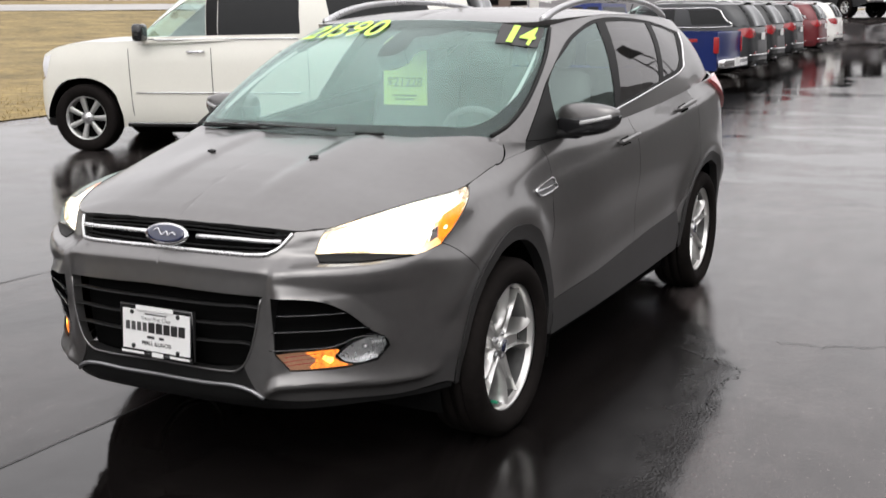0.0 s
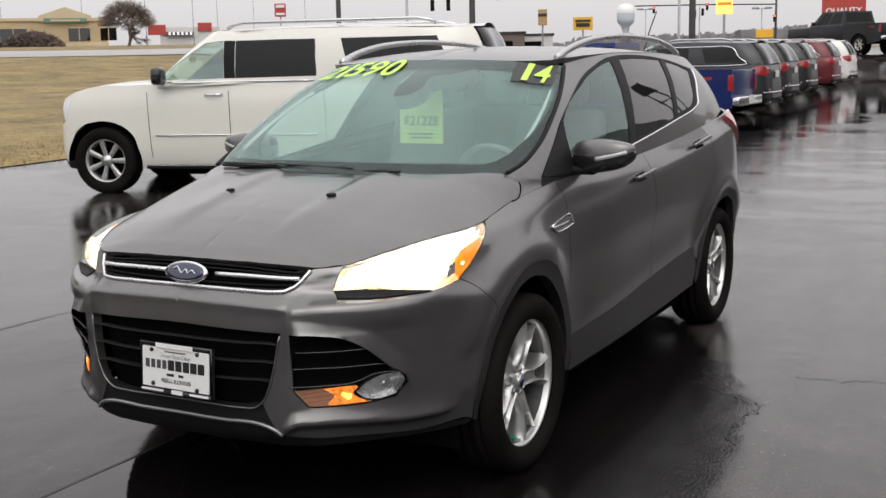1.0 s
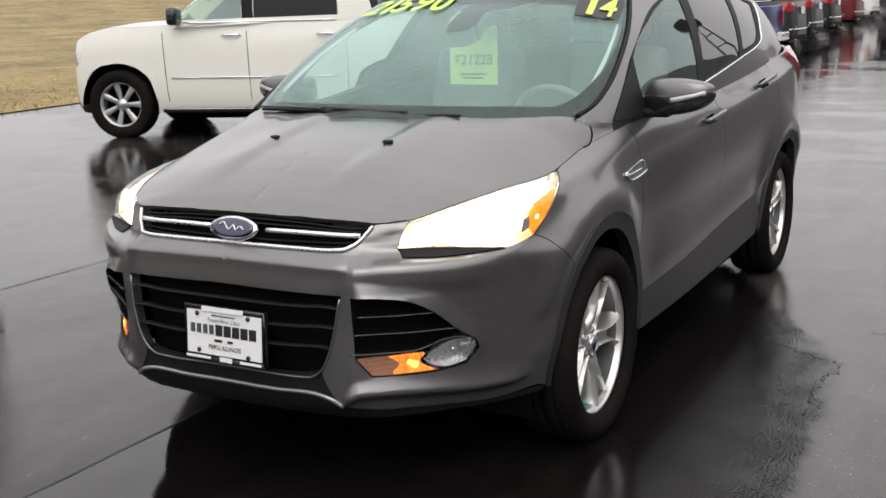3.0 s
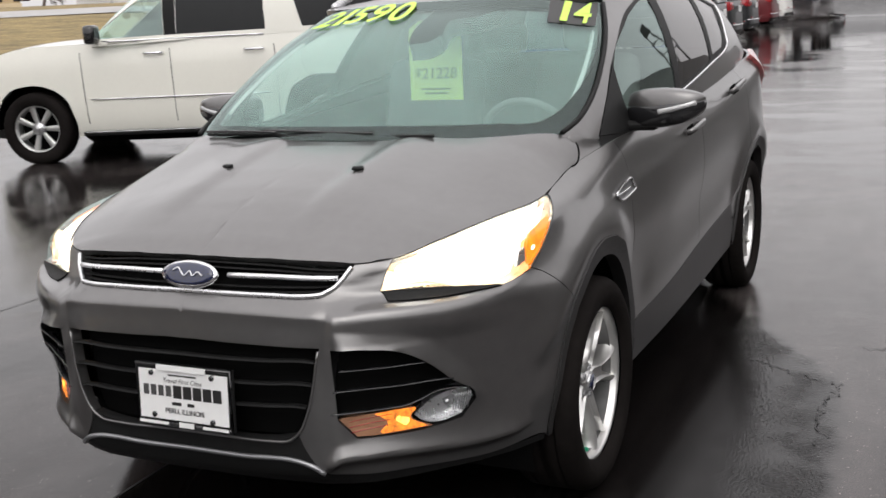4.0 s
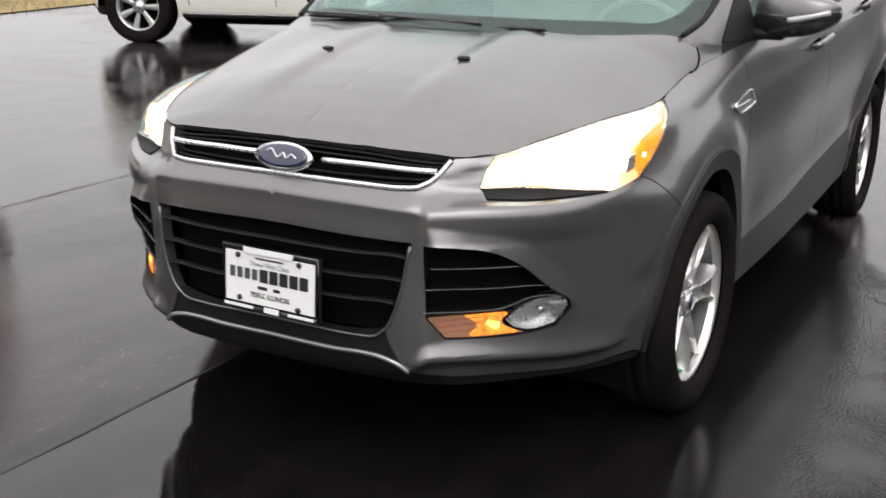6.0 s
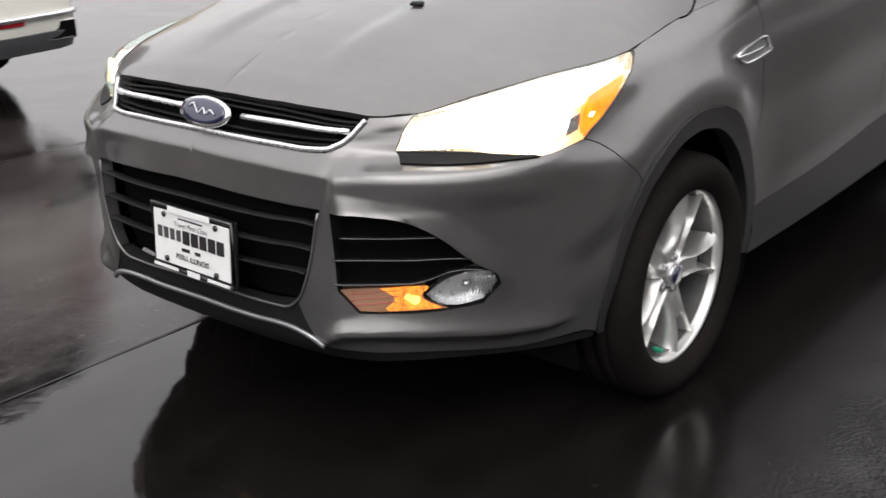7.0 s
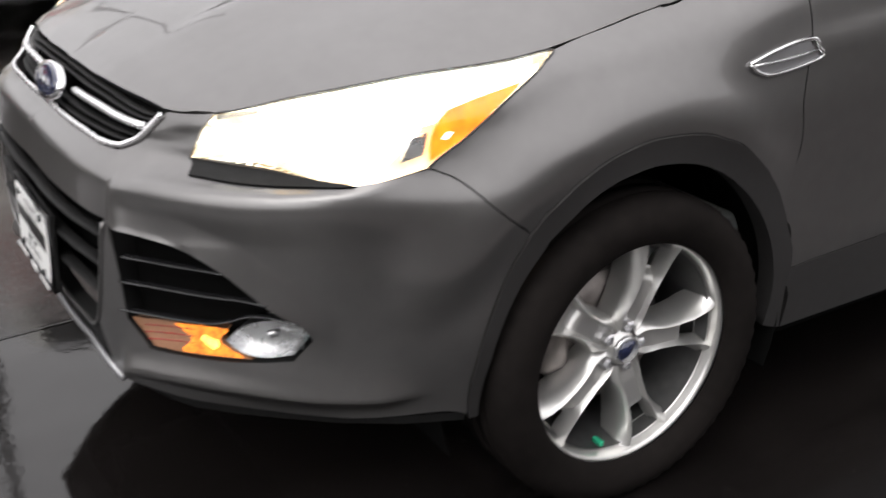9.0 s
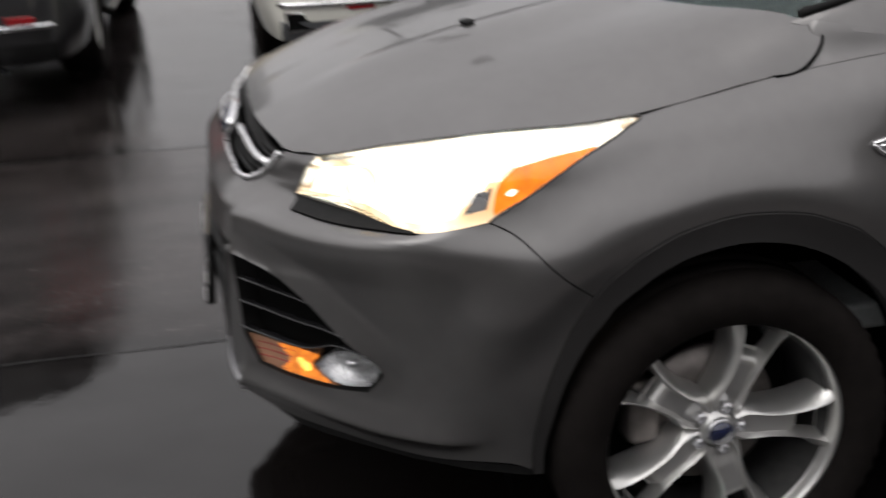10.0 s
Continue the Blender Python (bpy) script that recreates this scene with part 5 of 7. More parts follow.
def car_wheel(at, turn, parent, left=True):
    s = 1 if left else -1
    hub = obj("wheel", *lathe([(.243, -.09), (.246, -.06), (.232, -.045), (.225, .02), (.234, .055), (.248, .066), (.254, .074), (.252, .083), (.245, .085), (.240, .074), (.236, .048), (.229, .03)], 64), ALLOY, parent, "silver alloy wheel with five twin spokes")
    hub.matrix_world = Matrix.Translation(at) @ Matrix.Rotation(0 if left else math.pi, 4, "Z")
    obj("tyre", *tyre_mesh(.346, .113, .249), RUBBER, hub, "black tyre, wet")
    v, f = twin_spoke()
    for k in range(5):
        a = radians(turn + 72 * k)
        sp = obj("spoke", turned(v, a), f, ALLOY, hub)
        sp.data.set_sharp_from_angle(angle=radians(28))
        lug, lf = lathe([(.0135, .030), (.0135, .052), (.0085, .056), (.0085, .047), (.0001, .047)], 6)
        obj("lug_nut", [(x, y + .048 * math.cos(a), z + .048 * math.sin(a)) for x, y, z in lug], lf, SILVER, hub, smooth=False)
    obj("hub_face", *lathe([(.064, .006), (.062, .034), (.058, .037), (.037, .037), (.034, .056), (.0001, .058)], 40), ALLOY, hub)
    valve = part("valve_cap", block((.03, .012, .012), (.05, -.055, -.212), .003), mat("green_cap", (.02, .30, .16), .4) if "green_cap" not in bpy.data.materials else bpy.data.materials["green_cap"], hub, "green valve cap")
    valve.matrix_parent_inverse = Matrix()
    cap = obj("centre_cap", *lathe([(.031, .055), (.031, .064), (.026, .067), (.0001, .068)], 32), SILVER, hub, "centre cap with a blue face")
    oval = [(.0705, .026 * math.cos(t), .024 * math.sin(t)) for t in np.linspace(0, 2 * math.pi, 24, endpoint=False)]
    obj("cap_mark", oval + [(.066, y, z) for _, y, z in oval], [tuple(range(24))] + [(i, (i + 1) % 24, 24 + (i + 1) % 24, 24 + i)[::-1] for i in range(24)], BLUE, cap, "dark blue face")
    # black disc added as the shade seen between the spokes
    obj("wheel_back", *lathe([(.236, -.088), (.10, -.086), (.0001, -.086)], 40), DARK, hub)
    obj("brake_disc", *lathe([(.07, -.02), (.15, -.02), (.152, -.03), (.15, -.045), (.07, -.045)], 48), BRAKE, hub, "dull iron brake disc")
    cal = part("brake_caliper", block((.07, .075, .15), (-.03, -.135, .03), .02), BRAKE, hub, smooth=True)
    cal.matrix_parent_inverse = Matrix()
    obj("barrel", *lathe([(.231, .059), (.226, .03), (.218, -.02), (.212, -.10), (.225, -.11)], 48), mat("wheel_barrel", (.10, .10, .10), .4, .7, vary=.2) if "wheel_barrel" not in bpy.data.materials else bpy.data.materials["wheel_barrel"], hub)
    return hub


for y, turn, z in ((0, 70, .343), (2.69, 95, .343)):
    car_wheel((.790, y, z), turn, car)
    car_wheel((-.790, y, z), turn + 20, car, left=False)



# the nose stands a few degrees askew to the wheels' line on its far side
def askew(x, y):
    return -.09 * x * x / (abs(x) + .12) * (1 - smooth(.9, 2.1, y)) if x < 0 else 0.0


bpy.context.view_layer.update()
for ob in [car] + list(car.children_recursive):
    if ob.type != "MESH":
        continue
    m = ob.matrix_world.copy()
    if m == Matrix():
        for q in ob.data.vertices:
            q.co.y += askew(q.co.x, q.co.y)
    elif ob.parent == car and m.translation.x < -.3:
        ob.matrix_world = Matrix.Translation((0, askew(m.translation.x, m.translation.y), 0)) @ m
# ---- ground ----
EYE0 = np.array((2.58, -3.69))


def ground_z(x, y):
    dx, dy = np.asarray(x, float) - EYE0[0], np.asarray(y, float) - EYE0[1]
    r = np.hypot(dx, dy)
    az = np.degrees(np.arctan2(-dx, dy))
    ahead = smooth(-40, 0, az) * (1 - smooth(75, 110, az))
    slope = .012 + .010 * smooth(15, 40, az)
    rise = slope * np.clip(r - 9, 0, 400)
    bank = 1.5 * smooth(40, 90, r) * smooth(28, 42, az)
    ramp = 1.05 * smooth(47, 51, r) * (1 - smooth(13, 16, az))
    return ahead * (rise + bank + ramp)


asphalt = bpy.data.materials.new("wet_asphalt")
asphalt.use_nodes = True
n, l = asphalt.node_tree.nodes, asphalt.node_tree.links
b = n["Principled BSDF"]
co = n.new("ShaderNodeTexCoord")


def node_noise(scale, detail=5, rough=0.55, stretch=None):
    k = n.new("ShaderNodeTexNoise")
    k.inputs["Scale"].default_value, k.inputs["Detail"].default_value, k.inputs["Roughness"].default_value = scale, detail, rough
    if stretch:
        mp = n.new("ShaderNodeMapping")
        mp.inputs["Scale"].default_value = stretch
        l.new(co.outputs["Object"], mp.inputs[0])
        l.new(mp.outputs[0], k.inputs["Vector"])
    else:
        l.new(co.outputs["Object"], k.inputs["Vector"])
    return k.outputs[0]


def node_range(src, a, b_, c, d, soft=False):
    k = n.new("ShaderNodeMapRange")
    if soft:
        k.interpolation_type = "SMOOTHSTEP"
    for i, v in ((1, a), (2, b_), (3, c), (4, d)):
        k.inputs[i].default_value = v
    l.new(src, k.inputs[0])
    return k.outputs[0]


def node_math(op, a, b_):
    k = n.new("ShaderNodeMath")
    k.operation = op
    for i, v in ((0, a), (1, b_)):
        if isinstance(v, (int, float)):
            k.inputs[i].default_value = v
        else:
            l.new(v, k.inputs[i])
    return k.outputs[0]


pos = n.new("ShaderNodeSeparateXYZ")
l.new(co.outputs["Object"], pos.inputs[0])
wander = node_math("MULTIPLY", node_math("SUBTRACT", node_noise(1.6, 4), .5), .10)
px = node_math("ADD", pos.outputs[0], wander)


def lane(a, b_, soft=.03):
    """One where the paving lane from a to b lies."""
    return node_math("MULTIPLY", node_range(px, a - soft, a + soft, 0, 1), node_range(px, b_ - soft, b_ + soft, 1, 0))


pool = node_noise(.55, 9, .66, (1, .6, 1))
grit, pebble = node_noise(190, 3), node_noise(60, 4)
middle = lane(-3.03, -.62)
# the broken edge of the old surfacing beside the car: coarse stone on the car's side of it, a smooth worn lane beyond
py = pos.outputs[1]
ahead_of = node_math("SUBTRACT", 1.24, py)
border = node_math("ADD", 1.46, node_math("MINIMUM", node_math("MULTIPLY", ahead_of, .07), node_math("MULTIPLY", ahead_of, .6)))
jag = node_math("MULTIPLY", node_math("SUBTRACT", node_noise(5, 6, .7), .5), .22)
past = node_math("ADD", node_math("SUBTRACT", pos.outputs[0], border), jag)
right_lane = node_range(past, -.02, .10, 0, 1, True)
coarse = node_math("MULTIPLY", node_math("MULTIPLY", node_range(past, -.42, -.06, 0, 1), node_range(past, -.01, .05, 1, 0)), node_math("MULTIPLY", node_range(py, 1.9, 2.4, 1, 0), node_range(node_noise(3.5, 5), .34, .55, .25, 1)))
near_car = node_math("MULTIPLY", node_range(pos.outputs[0], .2, .7, 0, .03), node_range(past, -.1, 0, 1, 0))
dry = node_math("MAXIMUM", node_math("MULTIPLY", middle, .55), node_math("MULTIPLY", right_lane, .85))
# standing water far along the lot, with a ragged shore
shore = node_math("SUBTRACT", pos.outputs[0], node_math("ADD", -1.95, node_math("MULTIPLY", node_math("SUBTRACT", py, 13.9), .126)))
shore = node_math("ADD", shore, node_math("MULTIPLY", node_math("SUBTRACT", node_noise(.7, 7, .6, (.8, 1, 1)), .5), 5.5))
puddle = node_math("MULTIPLY", node_range(shore, -.15, .15, 1, 0), node_range(py, 9, 11, 0, 1))
streaks = node_math("MULTIPLY", node_range(node_noise(.8, 7, .62, (.45, 1.1, 1)), .50, .58, 0, .8), node_range(py, 2.5, 6.5, 0, 1))
puddle = node_math("MAXIMUM", puddle, streaks)
wet = node_math("MAXIMUM", puddle, node_math("MULTIPLY", node_range(pool, .50, .56, 0, .9), node_range(right_lane, 0, 1, 1, .12)))
dry = node_math("MULTIPLY", dry, node_math("SUBTRACT", 1.05, wet))
far_lot = node_math("MULTIPLY", node_range(px, -3.2, -2.9, 1, 0), node_range(node_noise(.9, 6, .65, (.7, 1, 1)), .45, .58, .25, .7))
film = node_math("MINIMUM", node_math("ADD", node_math("ADD", node_math("ADD", dry, near_car), far_lot), node_math("MULTIPLY", coarse, .9)), 1)
film = node_math("MAXIMUM", film, .04)
rough = node_math("ADD", node_math("MULTIPLY", node_range(film, 0, 1, .03, .17), node_range(node_noise(4, 7, .7, (1, .4, 1)), .35, .65, .8, 1.25)), node_math("MULTIPLY", node_range(pebble, .35, .65, 0, 1), .03))
rough = node_math("ADD", rough, node_math("MULTIPLY", node_math("MULTIPLY", near_car, 4.2), node_range(py, 1.5, 3.0, 1, .2)))
l.new(rough, b.inputs["Roughness"])
l.new(node_math("SUBTRACT", node_range(node_noise(3, 6, .65, (1, .5, 1)), .3, .7, .48, .36), node_math("ADD", node_math("MULTIPLY", middle, .17), node_math("MULTIPLY", coarse, .28))), b.inputs["Specular IOR Level"])
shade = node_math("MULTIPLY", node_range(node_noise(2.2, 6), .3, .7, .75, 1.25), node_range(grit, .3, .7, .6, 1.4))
shade = node_math("MULTIPLY", shade, node_range(node_math("SUBTRACT", film, coarse), 0, 1, .7, 6.5))
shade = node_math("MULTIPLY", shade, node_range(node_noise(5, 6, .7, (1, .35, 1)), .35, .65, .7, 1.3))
# pale chips of stone in the binder
chips = n.new("ShaderNodeTexVoronoi")
chips.inputs["Scale"].default_value = 75
l.new(co.outputs["Object"], chips.inputs["Vector"])
chip = node_math("MULTIPLY", node_range(chips.outputs["Distance"], .16, .26, 1, 0), node_range(node_noise(38, 2), .56, .66, 0, 1))
shade = node_math("MULTIPLY", shade, node_range(chip, 0, 1, 1, 5))
tint = n.new("ShaderNodeVectorMath")
tint.operation = "SCALE"
tint.inputs[0].default_value = (.0070, .0060, .0058)
l.new(shade, tint.inputs["Scale"])
l.new(tint.outputs[0], b.inputs["Base Color"])
b.inputs["IOR"].default_value = 1.50
relief = n.new("ShaderNodeBump")
relief.inputs["Distance"].default_value = .004
l.new(node_math("ADD", node_math("MULTIPLY", grit, .5), pebble), relief.inputs["Height"])
l.new(node_range(film, 0, 1, .012, .22), relief.inputs["Strength"])
swell = n.new("ShaderNodeBump")
swell.inputs["Distance"].default_value, swell.inputs["Strength"].default_value = .02, .2
l.new(node_math("ADD", node_noise(1.3, 3), node_math("MULTIPLY", node_noise(9, 3), .16)), swell.inputs["Height"])
# coarse stones stand out of the water
stones = n.new("ShaderNodeTexVoronoi")
stones.inputs["Scale"].default_value = 95
l.new(co.outputs["Object"], stones.inputs["Vector"])
proud = n.new("ShaderNodeBump")
proud.inputs["Distance"].default_value = .008
l.new(node_math("SUBTRACT", node_noise(45, 4), stones.outputs["Distance"]), proud.inputs["Height"])
l.new(node_math("MULTIPLY", coarse, .26), proud.inputs["Strength"])
l.new(swell.outputs[0], proud.inputs["Normal"])
l.new(proud.outputs[0], relief.inputs["Normal"])
l.new(relief.outputs[0], b.inputs["Normal"])


def sheet(name, xs, ys, material, lift=0.0, f=ground_z):
    gx, gy = np.meshgrid(xs, ys, indexing="ij")
    z = f(gx, gy) + lift
    v = np.stack([gx, gy, z], -1).reshape(-1, 3)
    k = len(ys)
    faces = [(i * k + j, (i + 1) * k + j, (i + 1) * k + j + 1, i * k + j + 1) for i in range(len(xs) - 1) for j in range(k - 1)]
    return obj(name, v, faces, material)


def spread(*stops):
    out = []
    for (a, b_, s) in stops:
        out.extend(np.arange(a, b_, s).tolist())
    return np.array(out + [stops[-1][1]])


ground = sheet("ground", spread((-1500, -300, 150), (-300, -60, 12), (-60, -16, 1.5), (-16, 30, .75), (30, 300, 30), (300, 1500, 300)), spread((-1500, -100, 200), (-100, -10, 15), (-10, 70, 1.5), (70, 300, 12), (300, 1500, 150)), asphalt)
tagged(ground, "wet dark asphalt of a car lot with puddles", "ground", kind="structure")


def ribbon(points, width, seed, lift=.003, jag=0.0):
    """A jagged tarred crack along a line on the ground."""
    r = np.random.default_rng(seed)
    line = spline(points, max(3, int((70 if jag else 30) / len(points))))
    v, f = [], []
    for i, p in enumerate(line):
        d = line[min(i + 1, len(line) - 1)] - line[max(i - 1, 0)]
        d = np.array((-d[1], d[0])) / np.hypot(*d)
        c = p + d * r.normal(0, width * .35 + jag)
        w = width * r.uniform(.35, 1.0) * .5
        for s in (-1, 1):
            q = c + d * w * s
            v.append((q[0], q[1], float(ground_z(q[0], q[1])) + lift))
    f = [(2 * i, 2 * i + 1, 2 * i + 3, 2 * i + 2) for i in range(len(line) - 1)]
    return v, f


TAR = mat("tar", (.006, .006, .006), .55, vary=.3, scale=20, bump=.3, bump_scale=150)
for k, (pts, w) in enumerate((([(-.62, -5.0), (-.60, -3.2), (-.63, -1.8), (-.615, -.9), (-.64, .3), (-.63, 2.5), (-.62, 6)], .010),
                              ([(-3.05, -6), (-3.06, -2.5), (-3.03, -.5), (-3.0, 1.2), (-3.03, 4), (-3.0, 9)], .014),
                              ([(1.12, 1.40), (1.34, 1.25), (1.49, 1.16), (1.47, .9), (1.50, .52)], .009),
                              ([(1.55, 1.68), (1.75, 1.70), (1.98, 1.79), (2.5, 1.9)], .009))):
    tagged(obj("crack", *ribbon(pts, w, k, jag=.012 if k > 1 else 0), TAR, smooth=False), "thin dark tarred crack in the wet asphalt", "crack", kind="structure")

# plain unseen walls beside and behind the camera, added to darken the car's reflections
UNSEEN_WALL = mat("plain_grey_wall", (.20, .197, .193), .85, vary=.15, scale=2, bump=.2, bump_scale=30)
for name, x0, x1, y0, y1, high in (("wall_east", 11.5, 12, -20, 6, 4.2), ("wall_north_east", 6.3, 6.8, 6, 62, 3.9), ("wall_return", 6.8, 11.5, 6, 6.5, 3.9), ("wall_south", -25, 11.5, -20.5, -20, 4.2)):
    low = [(x0, y0), (x1, y0), (x1, y1), (x0, y1)]
    ob = obj(name, [(x, y, z) for z in (0, high) for x, y in low], [(0, 1, 5, 4), (1, 2, 6, 5), (2, 3, 7, 6), (3, 0, 4, 7), (4, 5, 6, 7)], UNSEEN_WALL, smooth=False)
    tagged(ob, "unseen plain grey wall that darkens the car's reflections", "wall", kind="structure")
# ---- the other vehicles ----
DARK_GLASS = glass_mat("dark_privacy_glass", (0.045, 0.047, 0.05), 0.03, 1.0, 1.42, (0.95, 0.97, 0.98))
VALANCE = mat("grey_valance", (.09, .095, .10), .45, vary=.1, scale=20)
DULL_ALLOY = mat("dull_alloy", (.50, .50, .49), .4, .8, vary=.1, scale=40)
def road_wheel(R, half, rim, at, parent, left, spokes=10):
    hub = obj("wheel", *lathe([(rim * .93, -half * .7), (rim * .9, half * .3), (rim, half * .72), (rim * 1.02, half * .8), (rim * .95, half * .78), (rim * .9, half * .5)], 40), DULL_ALLOY, parent, "silver alloy wheel")
    hub.matrix_local = Matrix.Translation(at) @ Matrix.Rotation(0 if left else math.pi, 4, "Z")
    obj("tyre", *tyre_mesh(R, half, rim, 72), RUBBER, hub, "black tyre")
    v, f = spoke_grid(.05, rim * .96, lambda t: (.016 + .012 * t) * 10 / spokes * (.95 if spokes < 10 else 1), lambda t, q: half * (.52 + .12 * t) - .008 * abs(q), 5, 5)
    for k in range(spokes):
        obj("spoke", turned(v, 2 * math.pi * k / spokes), f, DULL_ALLOY, hub)
    obj("hub_cap", *lathe([(.075, half * .3), (.07, half * .62), (.0001, half * .68)], 24), SILVER, hub)
    # a black disc behind the spokes gives the wheel's shaded depth
    obj("wheel_back", *lathe([(rim * .92, -half * .2), (.0001, -half * .2)], 32), DARK, hub)
    return hub


def strip_between(left, crown, cols=13):
    """A sheet from an edge line to its mirror image, crowned in the middle."""
    v, f = [], []
    for i, (x, y, z) in enumerate(left):
        for j in range(cols):
            q = -1 + 2 * j / (cols - 1)
            v.append((x * q, y, z + crown * min(1, i / (len(left) * .35)) * (1 - q * q)))
    for i in range(len(left) - 1):
        for j in range(cols - 1):
            a = i * cols + j
            f.append((a, a + 1, a + cols + 1, a + cols))
    return v, f


def wagon(name, label, paint, at, fo=1.0, wb=3.3, ro=1.35, hw=1.0, belt=1.22, nose=1.02, hood=1.16, roof=1.86, cowl=.55, wtop=1.35, rtop=None, R=.405, rim=.27, clear=.30,
          glass_front=SIDE_GLASS, lamps=True, group="", rear_detail=True, quarter=True, spokes=10, rails=True, category="suv", m1=None, door0=None, bow=.51, glass_rear=None, slim=0.0, pillar=2.35, surround=False, outlet=False):
    """A tall estate car: front axle at y = 0, nose towards -y, left side at +x."""
    ob = thing(name, label, category, group, at)
    glass_rear = glass_rear or DARK_GLASS
    y0, y1 = -fo, wb + ro
    rtop = rtop or y1 - .35
    zs = lambda top: [clear, clear + .12, .55, .78, .78 + (top - .78) * .6, top]
    row = lambda x, y, top, pull=0: [(x * k, y + pull * (1 - k) * 6, z) for k, z in zip((.95, .985, 1, 1, .985, .95), zs(top))]
    def front(x, y, top):
        return [(x, y + dy, z) for dy, z in zip((.08, .02, 0, .0, .02, .06), zs(top))]
    def back(x, y, top):
        return [(x, y - dy, z) for dy, z in zip((.06, .0, 0, .02, .04, .07), zs(top))]
    body = Loft([front(0, y0, nose), front(hw * .55, y0 + .04, nose), front(hw * .86, y0 + .16, nose - .01), row(hw * .97, y0 + .40, (nose + hood) / 2), row(hw, 0, hood - .01), row(hw, cowl + .1, max(belt - .04, hood)),
                 row(hw, wb * .5, belt), row(hw, wb, belt + .02), row(hw * .985, y1 - .35, belt + .03), back(hw * .88, y1 - .08, belt + .03), back(hw * .55, y1, belt + .03), back(0, y1 + .02, belt + .03)])
    tw = hw * .80
    up = lambda lo, hi, o: [np.array(lo), np.array(lo) + (np.array(hi) - np.array(lo)) * .4 + np.array(o), np.array(lo) + (np.array(hi) - np.array(lo)) * .75 + np.array(o), np.array(hi)]
    cabin = Loft([up((0, cowl + .36 - bow, hood), (0, wtop + .2 - bow * .6, roof - .02), (0, -.03, .02)), up((hw * .55, cowl + .36 - bow * .8, hood), (tw * .55, wtop + .2 - bow * .5, roof - .025), (0, -.03, .02)), up((hw * .86, cowl + .36 - bow * .35, belt - .03), (tw * .93, wtop + .2 - bow * .28, roof - .06), (.02, -.01, .01)),
                  up((hw * .94, cowl + .36, belt - .03), (tw, wtop + .2, roof - .05), (.03, 0, 0)), up((hw * .95, wb * .5, belt), (tw, wb * .55, roof - .04), (.03, 0, 0)), up((hw * .95, wb, belt + .02), (tw, wb, roof - .04), (.03, 0, 0)),
                  up((hw * .92, y1 - .35, belt + .03), (tw * .98, rtop - .1, roof - .06), (.03, .02, 0)), up((hw * .80, y1 - .10, belt + .03), (tw * .85, rtop + .08, roof - .06), (.02, .04, 0)), up((0, y1 - .05, belt + .03), (0, rtop + .15, roof - .04), (0, .05, 0))])
    su, sv = np.meshgrid(np.linspace(0, 11, 661), np.linspace(0, 5, 161), indexing="ij")
    sp = body.at(su, sv)
    cu, cv = np.meshgrid(np.linspace(0, 8, 1041), np.linspace(0, 3, 181), indexing="ij")
    cp = cabin.at(cu, cv)

    def place(y, z, grid=(sp, su, sv), least=.5):
        p, a, b_ = grid
        d = np.hypot(p[..., 1] - y, p[..., 2] - z) + 9 * (p[..., 0] < hw * least)
        k = np.unravel_index(d.argmin(), d.shape)
        return a[k], b_[k]
    def even(pts):
        """A line of (station, height) pairs, smoothed."""
        k = np.linspace(-1, 1, len(pts))
        return np.stack([np.polyval(np.polyfit(k, np.array(pts)[:, i], 2), k) for i in (0, 1)], -1)

    holes = []
    for yc in (0, wb):
        ring = []
        for t in np.linspace(-.36, math.pi + .36, 26):
            square = R + .075 + .02 * math.sin(2 * t) ** 2
            y, z = yc + square * math.cos(t), R + square * math.sin(t)
            u_, v_ = place(y, max(z, clear + .005))
            ring.append((u_, v_ if z > clear + .02 else -.4))
        holes.append(ring)
    loop = outline([(0, 0), (3, 0)], [(3, 0), (3.3, 0)], [(3.3, 0), (8, 0)], [(8, 0), (11, 0)], [(11, 0), (11, 5)], [(11, 5), (5, 5)], [(5, 5), (0, 5)], [(0, 5), (0, 0)], per=10)
    shell = patch(body, loop, [np.array(h) for h in holes], step=(.12, .2), scale=(.45, .2), lip=0)
    obj("body", *whole(*shell), paint, ob)
    obj("inner_body", *whole(*patch(body, loop * (1, .98) + (0, .05), step=(.5, .5), scale=(.45, .2), lift=-.25, lip=0)), DARK, ob)
    edge = body.at(np.linspace(0.0, 5.3, 54), np.full(54, 5.0))
    edge = edge[np.concatenate([[True], np.diff(edge[:, 1]) > .002])]
    obj("bonnet", *strip_between(edge, .05), paint, ob)
    side = outline([(pillar, 0), (pillar, 3)], [(pillar, 3), (7, 3)], [(7, 3), (7, 0)], [(7, 0), (pillar, 0)])
    panes = []
    zb, zt = belt + .05, roof - .16
    def pane(*yz):
        panes.append(np.array([place(y, z, (cp, cu, cv), .6) for y, z in outline(*[[a, b_] for a, b_ in zip(yz, yz[1:] + yz[:1])], per=4)]))
    m1 = m1 or wb * .40
    door0 = door0 or cowl + .30
    pane((cowl + .46 - slim, zb), (m1 - .06, zb + .01), (m1 - .06, zt), (wtop + .24 - slim, zt - .02))
    pane((m1 + .08, zb + .01), (m1 + 1.06, zb + .02), (m1 + 1.04, zt), (m1 + .08, zt))
    q0 = m1 + 1.34
    if quarter:
        pane((q0 + .12, zb + .03), (y1 - .45, zb + .05), (rtop - .30, zt), (q0, zt))
    roofside = patch(cabin, side, panes, step=(.15, .2), scale=(.5, .2), lip=.01)
    pair("pillar_panel", roofside, paint, ob)
